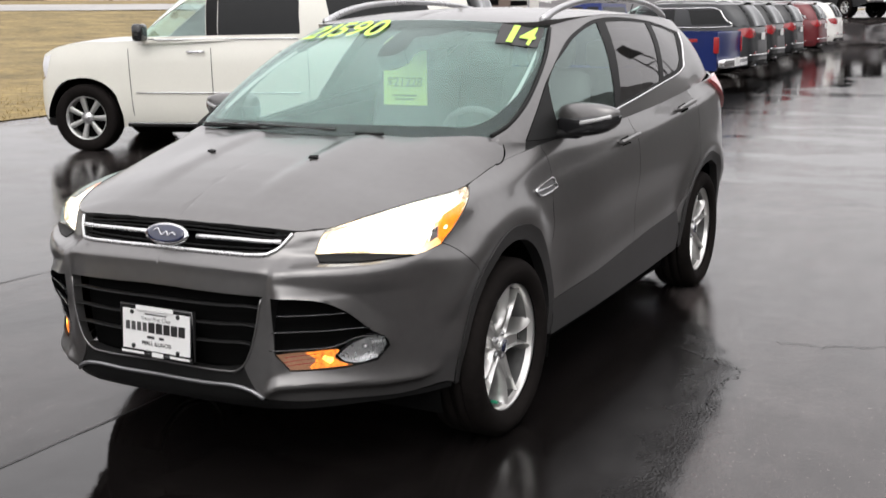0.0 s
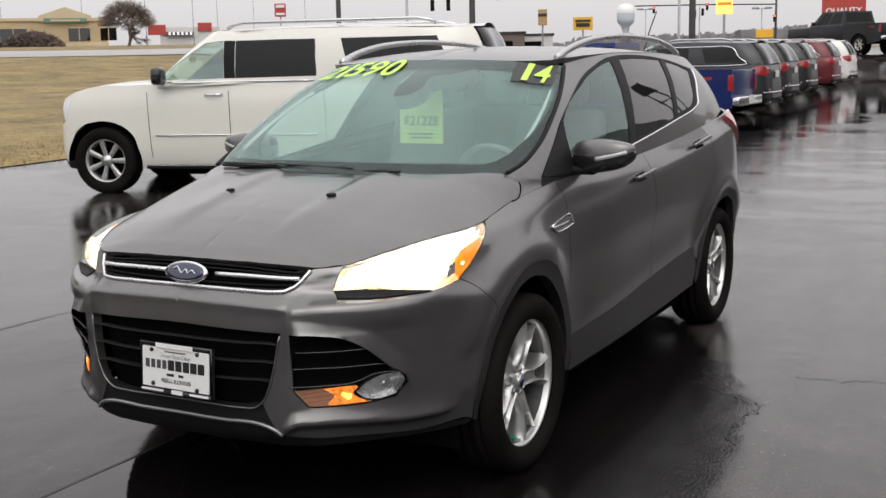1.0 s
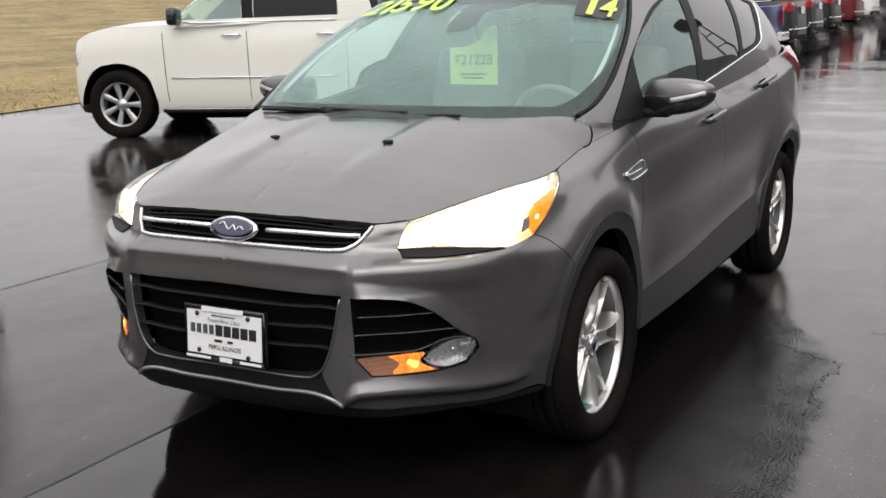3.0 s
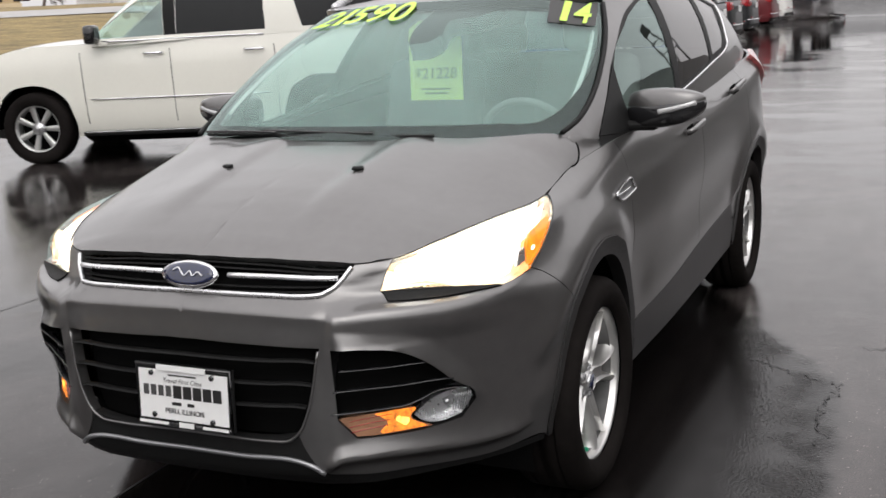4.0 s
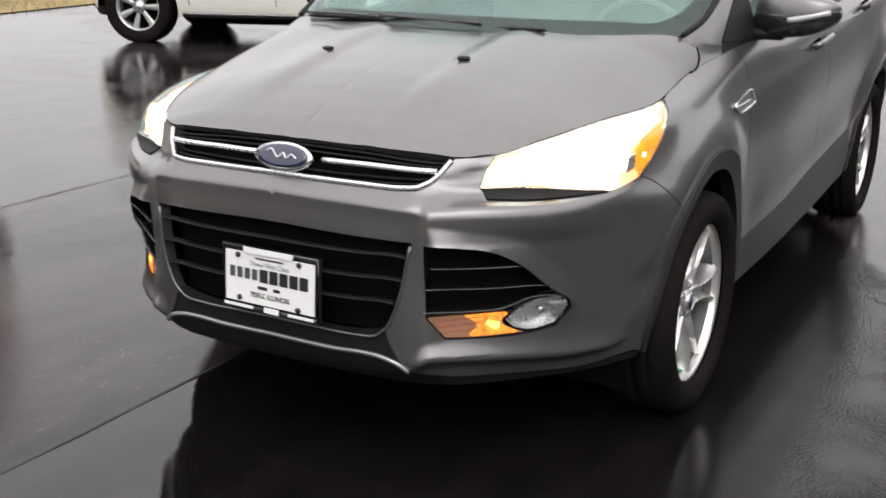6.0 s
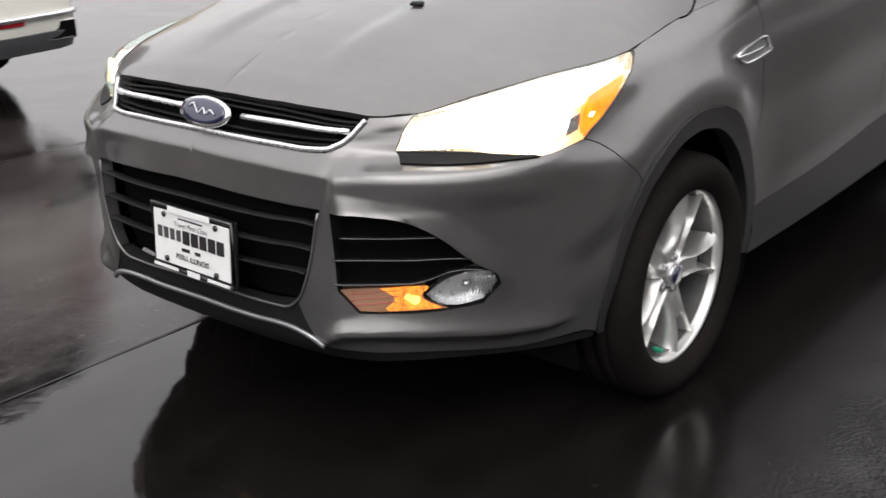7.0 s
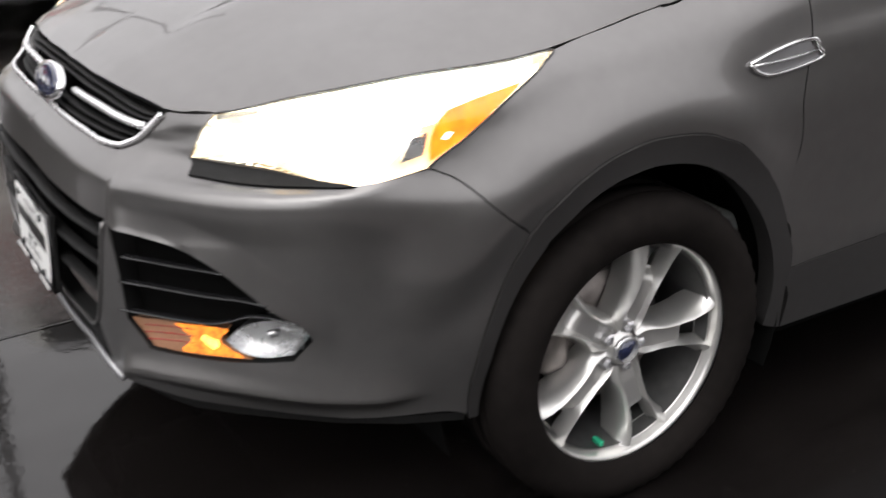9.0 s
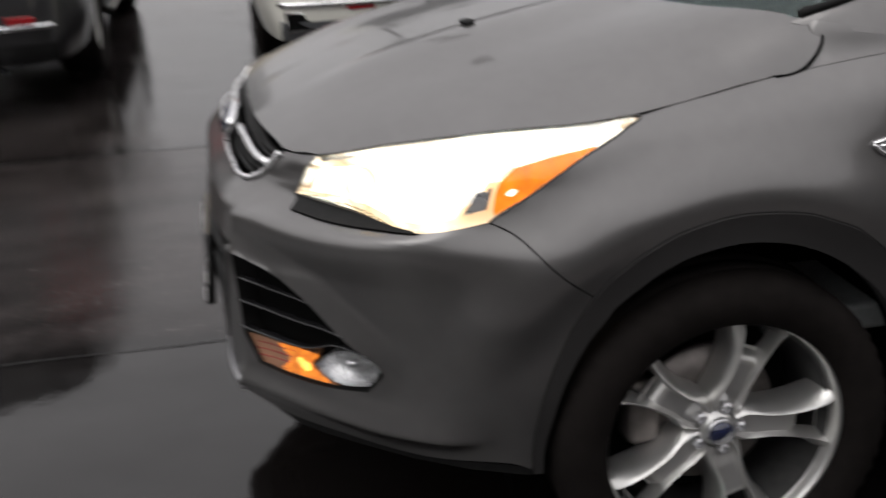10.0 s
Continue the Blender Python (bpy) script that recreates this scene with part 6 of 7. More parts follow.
    for k, loop2 in enumerate(panes):
        for o in pair("side_window", patch(cabin, loop2, step=(.2, .3), scale=(.5, .2), lift=-.006, lip=0), glass_front if k == 0 else glass_rear, ob):
            o.visible_shadow = False
    if surround:
        rim_uv = np.concatenate([panes[0][:1] * 0 + (place(wtop + .3, zt + .03, (cp, cu, cv), .6),)] + [np.array([place(y, zt + .03, (cp, cu, cv), .6)]) for y in np.linspace(wtop + .6, rtop - .45, 5)] + [np.array([place(y, z, (cp, cu, cv), .6)]) for y, z in ((rtop - .25, zt - .03), (rtop - .12, zb + .16), (y1 - .45, zb + .02), (y1 - .75, zb - .015), (q0, zb - .025), (m1, zb - .03), (cowl + .46, zb - .03))])
        q = cabin.at(rim_uv[:, 0], rim_uv[:, 1]) + cabin.normal(rim_uv[:, 0], rim_uv[:, 1]) * .006
        for s in (1, -1):
            obj("window_surround", *tube(spline(q, 4) * (s, 1, 1), .014, 6), CHROME, ob, "bright window surround")
    post = [(m1 - .055, zb + .01), (m1 + .075, zb + .01), (m1 + .075, zt), (m1 - .055, zt)]
    loop2 = np.array([place(y, z, (cp, cu, cv), .6) for y, z in outline(*[[a, b_] for a, b_ in zip(post, post[1:] + post[:1])], per=4)])
    pair("pillar_cover", patch(cabin, loop2, step=(.2, .3), scale=(.5, .2), lift=.003, lip=.006), BLACK, ob)
    obj("cabin_lining", *whole(*patch(cabin, outline([(0, .02), (8, .02)], [(8, .02), (8, 2.9)], [(8, 2.9), (0, 2.9)], [(0, 2.9), (0, .02)]), step=(.4, .4), scale=(.5, .2), lift=-.22, lip=0)), TRIM, ob)
    for nm, a0, a1 in (("windscreen", 0, pillar - .05), ("rear_window", 7.05, 8)):
        g = outline([(a0, .12), (a1, .12)], [(a1, .12), (a1, 2.85)], [(a1, 2.85), (a0, 2.85)], [(a0, 2.85), (a0, .12)])
        obj(nm, *whole(*patch(cabin, g, step=(.2, .2), scale=(.5, .2), lip=0)), GLASS if a0 == 0 else glass_rear, ob).visible_shadow = False
    top = cabin.at(np.linspace(0, 8, 90), np.full(90, 3.0))
    top = top[np.concatenate([[True], np.diff(top[:, 1]) > .004])]
    obj("roof", *strip_between(top, .05), paint, ob)
    for s in (1, -1):
        flip = (s, 1, 1)
        for yc in (0, wb):
            road_wheel(R, .135, rim, (s * (hw - .14), yc, R), ob, s > 0, spokes)
            v, f = [], []
            for i in range(25):
                t = math.pi * i / 24
                for x in (hw - .02, hw - .40):
                    v.append((s * x, yc + (R + .07) * math.cos(t), R + (R + .07) * math.sin(t)))
            obj("wheel_liner", v, [(2 * i, 2 * i + 1, 2 * i + 3, 2 * i + 2) for i in range(24)] + [tuple(2 * i + 1 for i in range(25))], DARK, ob)
        for yd in (door0, m1, m1 + 1.16):
            pts = [place(yd + .02 * math.sin(z * 3), z) for z in np.linspace(clear + .12, belt - .06, 7)]
            pts = even(pts)
            ln = body.at(pts[:, 0], pts[:, 1]) + body.normal(pts[:, 0], pts[:, 1]) * .0005
            obj("door_gap", *tube(ln * flip, .0045, 5), DARK, ob)
        for yd in (m1 - .16, m1 + .96):
            u, v_ = place(yd, belt - .13)
            c = body.at(u, v_) + body.normal(u, v_) * .03
            obj("door_handle", *tube(np.array([c + (-.012, -.12, 0), c + (.008, -.08, 0), c + (.008, .06, .0), c + (-.012, .10, 0)]) * flip, .014, 8), CHROME, ob)
        u, v_ = place(cowl + .55, belt)
        c = body.at(u, v_)
        part("door_mirror", block((.20, .13, .20), ((c[0] + .13) * s, cowl + .50, belt + .10), .04), GLOSS, ob, smooth=True)
        part("sill_step", block((.16, wb - 1.1, .05), (s * (hw - .06), wb * .5, clear + .03), .015), BLACK, ob, "black running board")
        part("step_strip", block((.012, wb - 1.15, .018), (s * (hw + .022), wb * .5, clear + .045), .004), CHROME, ob)
        pts = even([place(y, .70) for y in np.linspace(cowl + .4, wb - .6, 9)])
        obj("side_trim", *tube((body.at(pts[:, 0], pts[:, 1]) + body.normal(pts[:, 0], pts[:, 1]) * .006) * flip, .010, 6), CHROME, ob)
        if rails:
            ln = np.array([(tw * .93, wtop + .35, roof - .02), (tw * .93, wtop + .42, roof + .02), (tw * .93, wtop + .55, roof + .045), (tw * .93, rtop - .55, roof + .045), (tw * .93, rtop - .4, roof + .02), (tw * .93, rtop - .33, roof - .02)])
            obj("roof_rail", *tube(ln * flip, .022, 8), SILVER, ob)
        hl = outline([(1.25, 4.75), (2.0, 4.75), (2.62, 4.7)], [(2.62, 4.7), (2.5, 3.9), (2.3, 3.4), (1.25, 3.3)], [(1.25, 3.5), (1.25, 4.6)])
        q = patch(body, hl, step=(.15, .2), scale=(.45, .2), lift=.003, lip=.02)
        obj("headlamp", *(q if s > 0 else mirrored(*q)), CHROME, ob)
        tl = outline([(8.05, 4.6), (9.0, 4.85), (9.95, 4.6)], [(9.95, 4.6), (9.95, 3.75)], [(9.95, 3.75), (9.0, 3.5), (8.35, 3.85)], [(8.35, 3.85), (8.05, 4.6)])
        q = patch(body, tl, step=(.15, .2), scale=(.45, .2), lift=.015, lip=.03)
        obj("tail_lamp", *(q if s > 0 else mirrored(*q)), RED, ob, "red tail lamp")
        if rear_detail:
            rf = part("reflector", block((.16, .02, .045), (s * hw * (.42 if outlet else .72), y1 + .02, .50 if outlet else .56), .006), RED, ob, "red bumper reflector")
            if outlet:
                box = np.array([(-.12, 0, -.05), (.12, 0, -.05), (.12, 0, .05), (-.12, 0, .05), (-.12, 0, -.05)]) + (s * hw * .74, y1 - .03, clear + .12)
                tip = obj("exhaust_outlet", *tube(box, .010, 6), CHROME, ob, "chrome framed exhaust outlet")
                part("outlet_mouth", block((.24, .04, .10), (s * hw * .74, y1 - .04, clear + .12), .004), DARK, tip)
            else:
                v, f = lathe([(.045, 0), (.05, .02), (.05, .14)], 20, "y", (s * hw * .60, y1 - .10, clear + .02))
                obj("exhaust_tip", v, f, CHROME, ob)
    for s in (1, -1):
        pts = even([place(y, belt + .022, (cp, cu, cv), .6) for y in np.linspace(cowl + .48, m1 + 1.08, 10)])
        obj("belt_strip", *tube((cabin.at(pts[:, 0], pts[:, 1]) + cabin.normal(pts[:, 0], pts[:, 1]) * .004) * (s, 1, 1), .009, 6), CHROME, ob, "chrome strip under the windows")
    foot = outline([(0, .03), (2.95, .03)], [(2.95, .03), (2.95, .8)], [(2.95, .8), (0, .9)], [(0, .9), (0, .03)])
    obj("front_valance", *whole(*patch(body, foot, step=(.25, .3), scale=(.45, .2), lift=.008, lip=.03)), BLACK, ob, "black front valance")
    g = outline([(0, 4.5), (1.1, 4.5)], [(1.1, 4.5), (1.1, 2.6)], [(1.1, 2.6), (0, 2.6)], [(0, 2.6), (0, 4.5)])
    obj("grille", *whole(*patch(body, g, step=(.2, .3), scale=(.45, .2), lift=.01, lip=.02)), CHROME, ob)
    low = outline([(9.0, .05), (11, .05)], [(11, .05), (11, 1.0)], [(11, 1.0), (9.0, 1.0)], [(9.0, 1.0), (9.0, .05)])
    obj("rear_valance", *whole(*patch(body, low, step=(.2, .3), scale=(.45, .2), lift=.012, lip=.04)), VALANCE if outlet else BLACK, ob)
    line = body.at(np.linspace(11, 9, 20), np.full(20, 1.75)) + body.normal(np.linspace(11, 9, 20), np.full(20, 1.75)) * .012
    obj("bumper_strip", *tube(across(line), .018, 8), CHROME, ob, "chrome strip on the bumper")
    part("rear_plate", block((.32, .015, .16), (0, y1 + .03, .92), .004), WHITE, ob)
    part("underbody", block((hw * 1.5, y1 - y0 - .6, .12), (0, (y0 + y1) / 2, clear + .05), .03), DARK, ob)
    part("sump", block((hw * 1.2, wb - 1.0, .16), (0, wb * .5, clear - .02), .03), DARK, ob)
    return ob


WHITE_PAINT = paint_mat("pearl_white_paint", (.70, .69, .625), 0.0, .3, 0.0, .015)


def stand(x, y, rz):
    return pose(x, y, float(ground_z(x, y)), 0, 0, rz)


wagon("large_suv", "pearl white long suv with chrome wheels parked beside the grass", WHITE_PAINT, Matrix.Translation((0, 0, -.03)) @ stand(-7.63, 6.71, -72), fo=.74, wb=3.30, ro=1.42, hw=1.01, belt=1.29, nose=1.16, hood=1.29, roof=1.94, cowl=.30, wtop=1.20, m1=1.61, door0=.60, bow=.14, slim=.10, pillar=2.3, R=.40, rim=.262, spokes=7)
wagon("parked_suv", "white suv with chrome bumper strips parked nose to the grass", WHITE_PAINT, stand(-3.8 - 4.35, .30, -90), fo=.98, wb=3.02, ro=1.32, hw=1.0, belt=1.2, nose=1.02, hood=1.16, roof=1.86, group="parked row by the grass", outlet=True)
wagon("parked_suv", "black suv parked nose to the grass on wet asphalt", paint_mat("black_paint", (.012, .012, .013), 0, .3, .1), stand(-3.9 - 4.35, -2.75, -90), fo=.98, wb=3.02, ro=1.32, hw=1.0, belt=1.2, nose=1.02, hood=1.16, roof=1.86, group="parked row by the grass")
for k, (x, y, colour, word) in enumerate(((-3.3, 22.5, (.016, .018, .021), "dark blue-grey"), (-3.7, 26.6, (.018, .02, .021), "dark grey"), (-3.95, 30.7, (.014, .015, .017), "black"), (-4.1, 35.8, (.12, .008, .012), "maroon"), (-4.35, 40.9, (.72, .71, .68), "white"))):
    p = paint_mat("row_paint", colour, .2 if k != 4 else 0, .4, 0.0)
    p.node_tree.nodes["Principled BSDF"].inputs["Coat Weight"].default_value = .45
    wagon("crossover", word + " rounded crossover parked in the row by a puddle", p, stand(x + .2 - 4.07, y, -90), fo=.95, wb=3.02, ro=1.05, hw=.98, belt=1.10, nose=.95, hood=1.08, roof=1.69, cowl=.5, wtop=1.35, rtop=3.55, R=.375, rim=.25, clear=.26, group="row of crossovers", category="crossover", surround=True)


def pickup(name, label, paint, at, fo=.9, wb=3.0, ro=1.15, hw=.9, belt=1.12, roof=1.68, R=.36, rim=.21, clear=.32, cab=1.9):
    ob = thing(name, label, "pickup", "", at)
    paint.node_tree.nodes["Principled BSDF"].inputs["Coat Weight"].default_value = .25
    paint.node_tree.nodes["Principled BSDF"].inputs["Specular IOR Level"].default_value = .25
    y1 = wb + ro
    def shell(bm_size, centre, bevel, nm, m=paint):
        part(nm, block(bm_size, centre, bevel, segments=3), m, ob, smooth=True)
    bed0 = cab + .06
    shell((hw * 2, fo + .55, belt - clear - .16), (0, (-fo + .55) / 2, (belt + clear + .06) / 2), .11, "front_body")
    shell((hw * 2, cab - .45, belt - clear), (0, (cab + .55) / 2, (belt + clear) / 2), .06, "cab_body")
    for s in (1, -1):
        v, f = [], []
        loop = [(bed0, clear + .05), (wb - R - .06, clear + .05)] + [(wb - (R + .06) * math.cos(t), R + (R + .06) * math.sin(t)) for t in np.linspace(.0, math.pi, 15)] + [(y1, clear + .1), (y1, belt), (bed0, belt)]
        n = len(loop)
        for x in (hw, hw - .06):
            v += [(s * x, y, z) for y, z in loop]
        obj("bed_side", v, [tuple(range(n))[::s], tuple(range(n, 2 * n))[::-s]] + [(i, (i + 1) % n, n + (i + 1) % n, n + i) for i in range(n)], paint, ob, smooth=False)
        tl = part("tail_lamp", block((.06, .10, .30), (s * (hw - .01), y1 - .02, belt - .24), .015), RED, ob, "red tail lamp")
        part("door_mirror", block((.2, .12, .17), (s * (hw + .14), .95, belt + .08), .03), GLOSS, ob, smooth=True)
        part("decal", block((.004, .26, .06), (s * (hw + .002), y1 - .50, belt - .15), 0), RED, ob, "red and pale lettering bar")
        for yc in (0, wb):
            road_wheel(R, .13, rim, (s * (hw - .12), yc, R), ob, s > 0, 6)
            v, f = lathe([(R + .06, -.02), (R + .06, .30)], 28, "x", (s * (hw + .003) if s < 0 else hw - .277, yc, R))
            obj("wheel_liner", v, f, DARK, ob)
    shell((hw * 2 - .08, .05, belt - clear - .25), (0, y1 - .03, (belt + clear + .25) / 2), .015, "tailgate")
    shell((hw * 2 - .1, y1 - bed0, .06), (0, (y1 + bed0) / 2, clear + .25), .01, "bed_floor", DARK)
    part("rear_bumper", block((hw * 1.96, .16, .17), (0, y1 + .08, clear + .22), .03), CHROME, ob, "chrome rear bumper", smooth=True)
    part("rear_plate", block((.31, .012, .16), (0, y1 + .165, clear + .24), .003), WHITE, ob)
    lo = [(hw * .96, .62, belt), (hw * .96, cab, belt)]
    hi = [(hw * .78, 1.15, roof), (hw * .78, cab - .08, roof)]
    v = [(s * x, y, z) for s in (1, -1) for x, y, z in (lo[0], lo[1], hi[1], hi[0])]
    obj("cab_top", v, [(0, 1, 2, 3), (7, 6, 5, 4), (3, 2, 6, 7), (0, 3, 7, 4), (2, 1, 5, 6)], paint, ob, smooth=False)
    for s in (1, -1):
        def q(a, b_):
            p = np.array(lo[0]) * (1 - a) * (1 - b_) + np.array(lo[1]) * a * (1 - b_) + np.array(hi[1]) * a * b_ + np.array(hi[0]) * (1 - a) * b_
            return (s * (p[0] + .006), p[1], p[2])
        for a0, a1 in ((.10, .50), (.56, .92)):
            obj("side_window", [q(a0, .1), q(a1, .1), q(a1, .88), q(a0 + .05, .88)], [(0, 1, 2, 3)[::s]], DARK_GLASS, ob, smooth=False)
    w = [(s * hw * k, y - .006, z) for s, k, y, z in ((1, .86, .64, belt + .03), (1, .70, 1.12, roof - .05), (-1, .70, 1.12, roof - .05), (-1, .86, .64, belt + .03))]
    obj("windscreen", w, [(0, 1, 2, 3)], GLASS, ob, smooth=False)
    w = [(s * hw * k, y + .006, z) for s, k, y, z in ((1, .80, cab - .015, belt + .06), (1, .70, cab - .07, roof - .07), (-1, .70, cab - .07, roof - .07), (-1, .80, cab - .015, belt + .06))]
    obj("rear_window", w, [(3, 2, 1, 0)], DARK_GLASS, ob, smooth=False)
    part("grille", block((hw * 1.3, .04, .25), (0, -fo - .01, belt - .32), .01), CHROME, ob)
    part("front_bumper", block((hw * 1.96, .16, .20), (0, -fo - .03, clear + .14), .04), CHROME, ob, smooth=True)
    part("chassis", block((hw * 1.4, wb + .9, .16), (0, wb * .5, clear + .06), .02), DARK, ob)
    return ob


pickup("pickup_truck", "bright blue pickup with a chrome bumper parked in the row", paint_mat("blue_paint", (.010, .022, .12), .2, .3, .1), stand(-2.55 - 4.23, 17.55, -90))
pickup("pickup_truck", "dark grey crew cab pickup standing on the raised lot", paint_mat("charcoal_paint", (.02, .022, .026), .2, .3, .1), stand(-7.35, 50.6, -126.7), fo=.95, wb=3.6, ro=1.2, hw=1.0, belt=1.30, roof=1.90, R=.41, rim=.26, clear=.45, cab=2.6)
# ---- grass, road and the far side ----
grass_mat = mat("winter_grass", (.205, .152, .062), .95, vary=.5, scale=5, bump=.8, bump_scale=9)
EDGE = -10.9
gx = spread((-320, -120, 10), (-120, -40, 4), (-40, -16, 1.0), (-16, EDGE, .25))
gy = spread((-60, -10, 5), (-10, 40, .5), (40, 110, 3))


def lawn_z(x, y):
    bumps = np.array([noise.noise(Vector((a * .35, b_ * .35, 0))) for a, b_ in zip(np.ravel(x), np.ravel(y))]).reshape(np.shape(x))
    return ground_z(x, y) + .012 + (.09 + .05 * bumps) * smooth(0, 1.4, EDGE - x)


lawn = sheet("lawn", gx, gy, grass_mat, 0, lawn_z)
tagged(lawn, "dormant yellow-brown winter lawn rising to a road", "grass", kind="stuff")
rng = np.random.default_rng(4)
v, f = [], []
for k in range(26000):
    x = EDGE - rng.gamma(1.3, 3.0)
    y = rng.uniform(-4, 26)
    h, a = rng.uniform(.03, .09), rng.uniform(0, 6.28)
    c = np.array((x, y, float(ground_z(x, y)) + .05 * min(1, (EDGE - x) / 1.2)))
    w = np.array((math.cos(a), math.sin(a), 0)) * rng.uniform(.006, .016)
    lean = np.array((rng.normal(0, .03), rng.normal(0, .03), h))
    i = len(v)
    v += [c - w, c + w, c + lean]
    f.append((i, i + 1, i + 2))
blades = obj("grass_blades", v, f, mat("dry_blades", (.25, .185, .075), .9, vary=.3, scale=3), smooth=False)
tagged(blades, "dry straw-coloured grass blades along the lot edge", "grass", kind="stuff")


def bearing(az, r, z=None):
    """A place r metres from the first eye, az degrees to the left of +y, on the ground or at z."""
    x, y = EYE0[0] - r * math.sin(radians(az)), EYE0[1] + r * math.cos(radians(az))
    return (x, y, float(ground_z(x, y)) if z is None else z)


def facing(az, r, z=None):
    """A frame at that place: x to the right across the view, y away."""
    return Matrix.Translation(bearing(az, r, z)) @ Matrix.Rotation(radians(az), 4, "Z")


# the road beyond the lawn
v, f = [], []
for i, a in enumerate(np.linspace(20, 75, 60)):
    for r in (70, 71.5, 76.5, 78):
        x, y, z = bearing(a, r / max(.6, math.cos(radians(a - 47))))
        v.append((x, y, z + .14))
for i in range(59):
    for j in range(3):
        f.append((i * 4 + j, i * 4 + j + 1, i * 4 + j + 5, i * 4 + j + 4))
tagged(obj("road", v, f, mat("pale_road", (.32, .31, .30), .5, vary=.15, scale=2)), "pale wet concrete road beyond the lawn", "road", kind="structure")

TAN = mat("tan_stucco", (.46, .36, .22), .85, vary=.08, scale=3, bump=.2, bump_scale=20)
TAN_LIGHT = mat("tan_trim", (.55, .45, .30), .8, vary=.06, scale=3)
GREEN = mat("green_sign", (.10, .22, .17), .5, vary=.1)
BRICK_RED = mat("red_cladding", (.42, .05, .04), .5, vary=.1)
STEEL = mat("galvanised_steel", (.30, .31, .32), .45, .6, vary=.15, scale=8)
DARK_STEEL = mat("dark_bronze_steel", (.035, .033, .032), .5, .3, vary=.15, scale=8)
YELLOW = mat("yellow_sign", (.75, .42, .03), .5, vary=.1)
PALE = mat("pale_wall", (.62, .60, .57), .8, vary=.08, scale=2)
BARK = mat("bare_twigs", (.17, .135, .115), .9, vary=.3, scale=10)
SIGNAL_RED = mat("lit_red_signal", (.6, .02, .02), .4, glow=(1, .08, .04), glow_power=4)
SIGN_LIT = mat("lit_orange_sign", (.8, .4, .08), .4, glow=(1, .5, .12), glow_power=1.6)

m = facing(47.7, 150) @ Matrix.Diagonal((1, 1, .84, 1))
hall = thing("building", "long tan single-storey building with a green sign band", "building", at=m)
part("wall", block((52, 18, 3.9), (-21, 9, 1.95), .05), TAN, hall)
part("parapet", block((52.4, 18.4, .5), (-21, 9, 4.15), .05), TAN_LIGHT, hall)
part("plinth", block((52.3, .3, .7), (-21, -.1, .35), .03), TAN_LIGHT, hall)
gable = [(-3.2, -.35, 3.9), (3.2, -.35, 3.9), (3.2, -.35, 4.7), (0, -.35, 6.0), (-3.2, -.35, 4.7)]
obj("gable", gable + [(x, 2.5, z) for x, _, z in gable], [(0, 1, 2, 3, 4), (9, 8, 7, 6, 5)] + [(i, i + 5, (i + 1) % 5 + 5, (i + 1) % 5) for i in range(5)], TAN_LIGHT, hall, smooth=False)
sign = part("sign_band", block((5.2, .2, .65), (0, -.45, 4.0), .02), GREEN, hall, "green sign band")
part("sign_lettering", block((3.6, .05, .28), (0, -.57, 4.0), 0), TAN_LIGHT, sign)
for x, w in ((-17, 3.6), (-10.5, 3.2), (-6.3, 3.2), (1.6, 2.6), (5.2, 2.0)):
    win = part("window", block((w, .15, 1.9), (x, -.05, 1.9), .02), PRIVACY, hall)
    part("window_frame", block((w + .2, .12, .1), (x, -.08, 2.9), 0), TAN_LIGHT, win)
    part("mullion", block((.08, .2, 1.9), (x, -.06, 1.9), 0), TAN_LIGHT, win)
part("room_back", block((50, .1, 3), (-21, .8, 1.6), 0), DARK, hall)
m = facing(42.3, 165) @ Matrix.Diagonal((.5, .62, .62, 1))
shop = thing("shop", "white shop with a red fascia and striped awning", "building", at=m)
part("wall", block((17, 12, 4.2), (3, 6, 2.1), .05), PALE, shop)
part("fascia", block((5, .4, 2.3), (-6.3, -.2, 3.6), .03), BRICK_RED, shop, "red fascia")
part("fascia", block((4, .4, 1.9), (7.2, -.2, 4.2), .03), BRICK_RED, shop, "red fascia")
for i in range(13):
    part("awning_stripe", block((.6, 1.2, .12), (-3.4 + i * .6, -.6, 2.7), 0, Matrix.Rotation(radians(35), 4, "X")), WHITE if i % 2 else INK, shop)
for az, r, w, h, mm, word in ((26.0, 210, 9, 3.6, mat("brown_wall", (.16, .12, .10), .8, vary=.1), "brown"), (24.5, 220, 9, 3.4, PALE, "pale"), (28.0, 200, 8, 3.0, mat("brown_roof", (.12, .09, .08), .8, vary=.1), "dark brown")):
    o = thing("far_building", word + " low building across the junction", "building", at=facing(az, r))
    part("wall", block((w, 8, h), (0, 4, h / 2), .05), mm, o)
    part("roof", block((w + .6, 8.6, .4), (0, 4, h + .2), .05), DARK_STEEL, o)
    part("window", block((w * .5, .1, 1.0), (0, -.06, 1.8), 0), DARK, o)


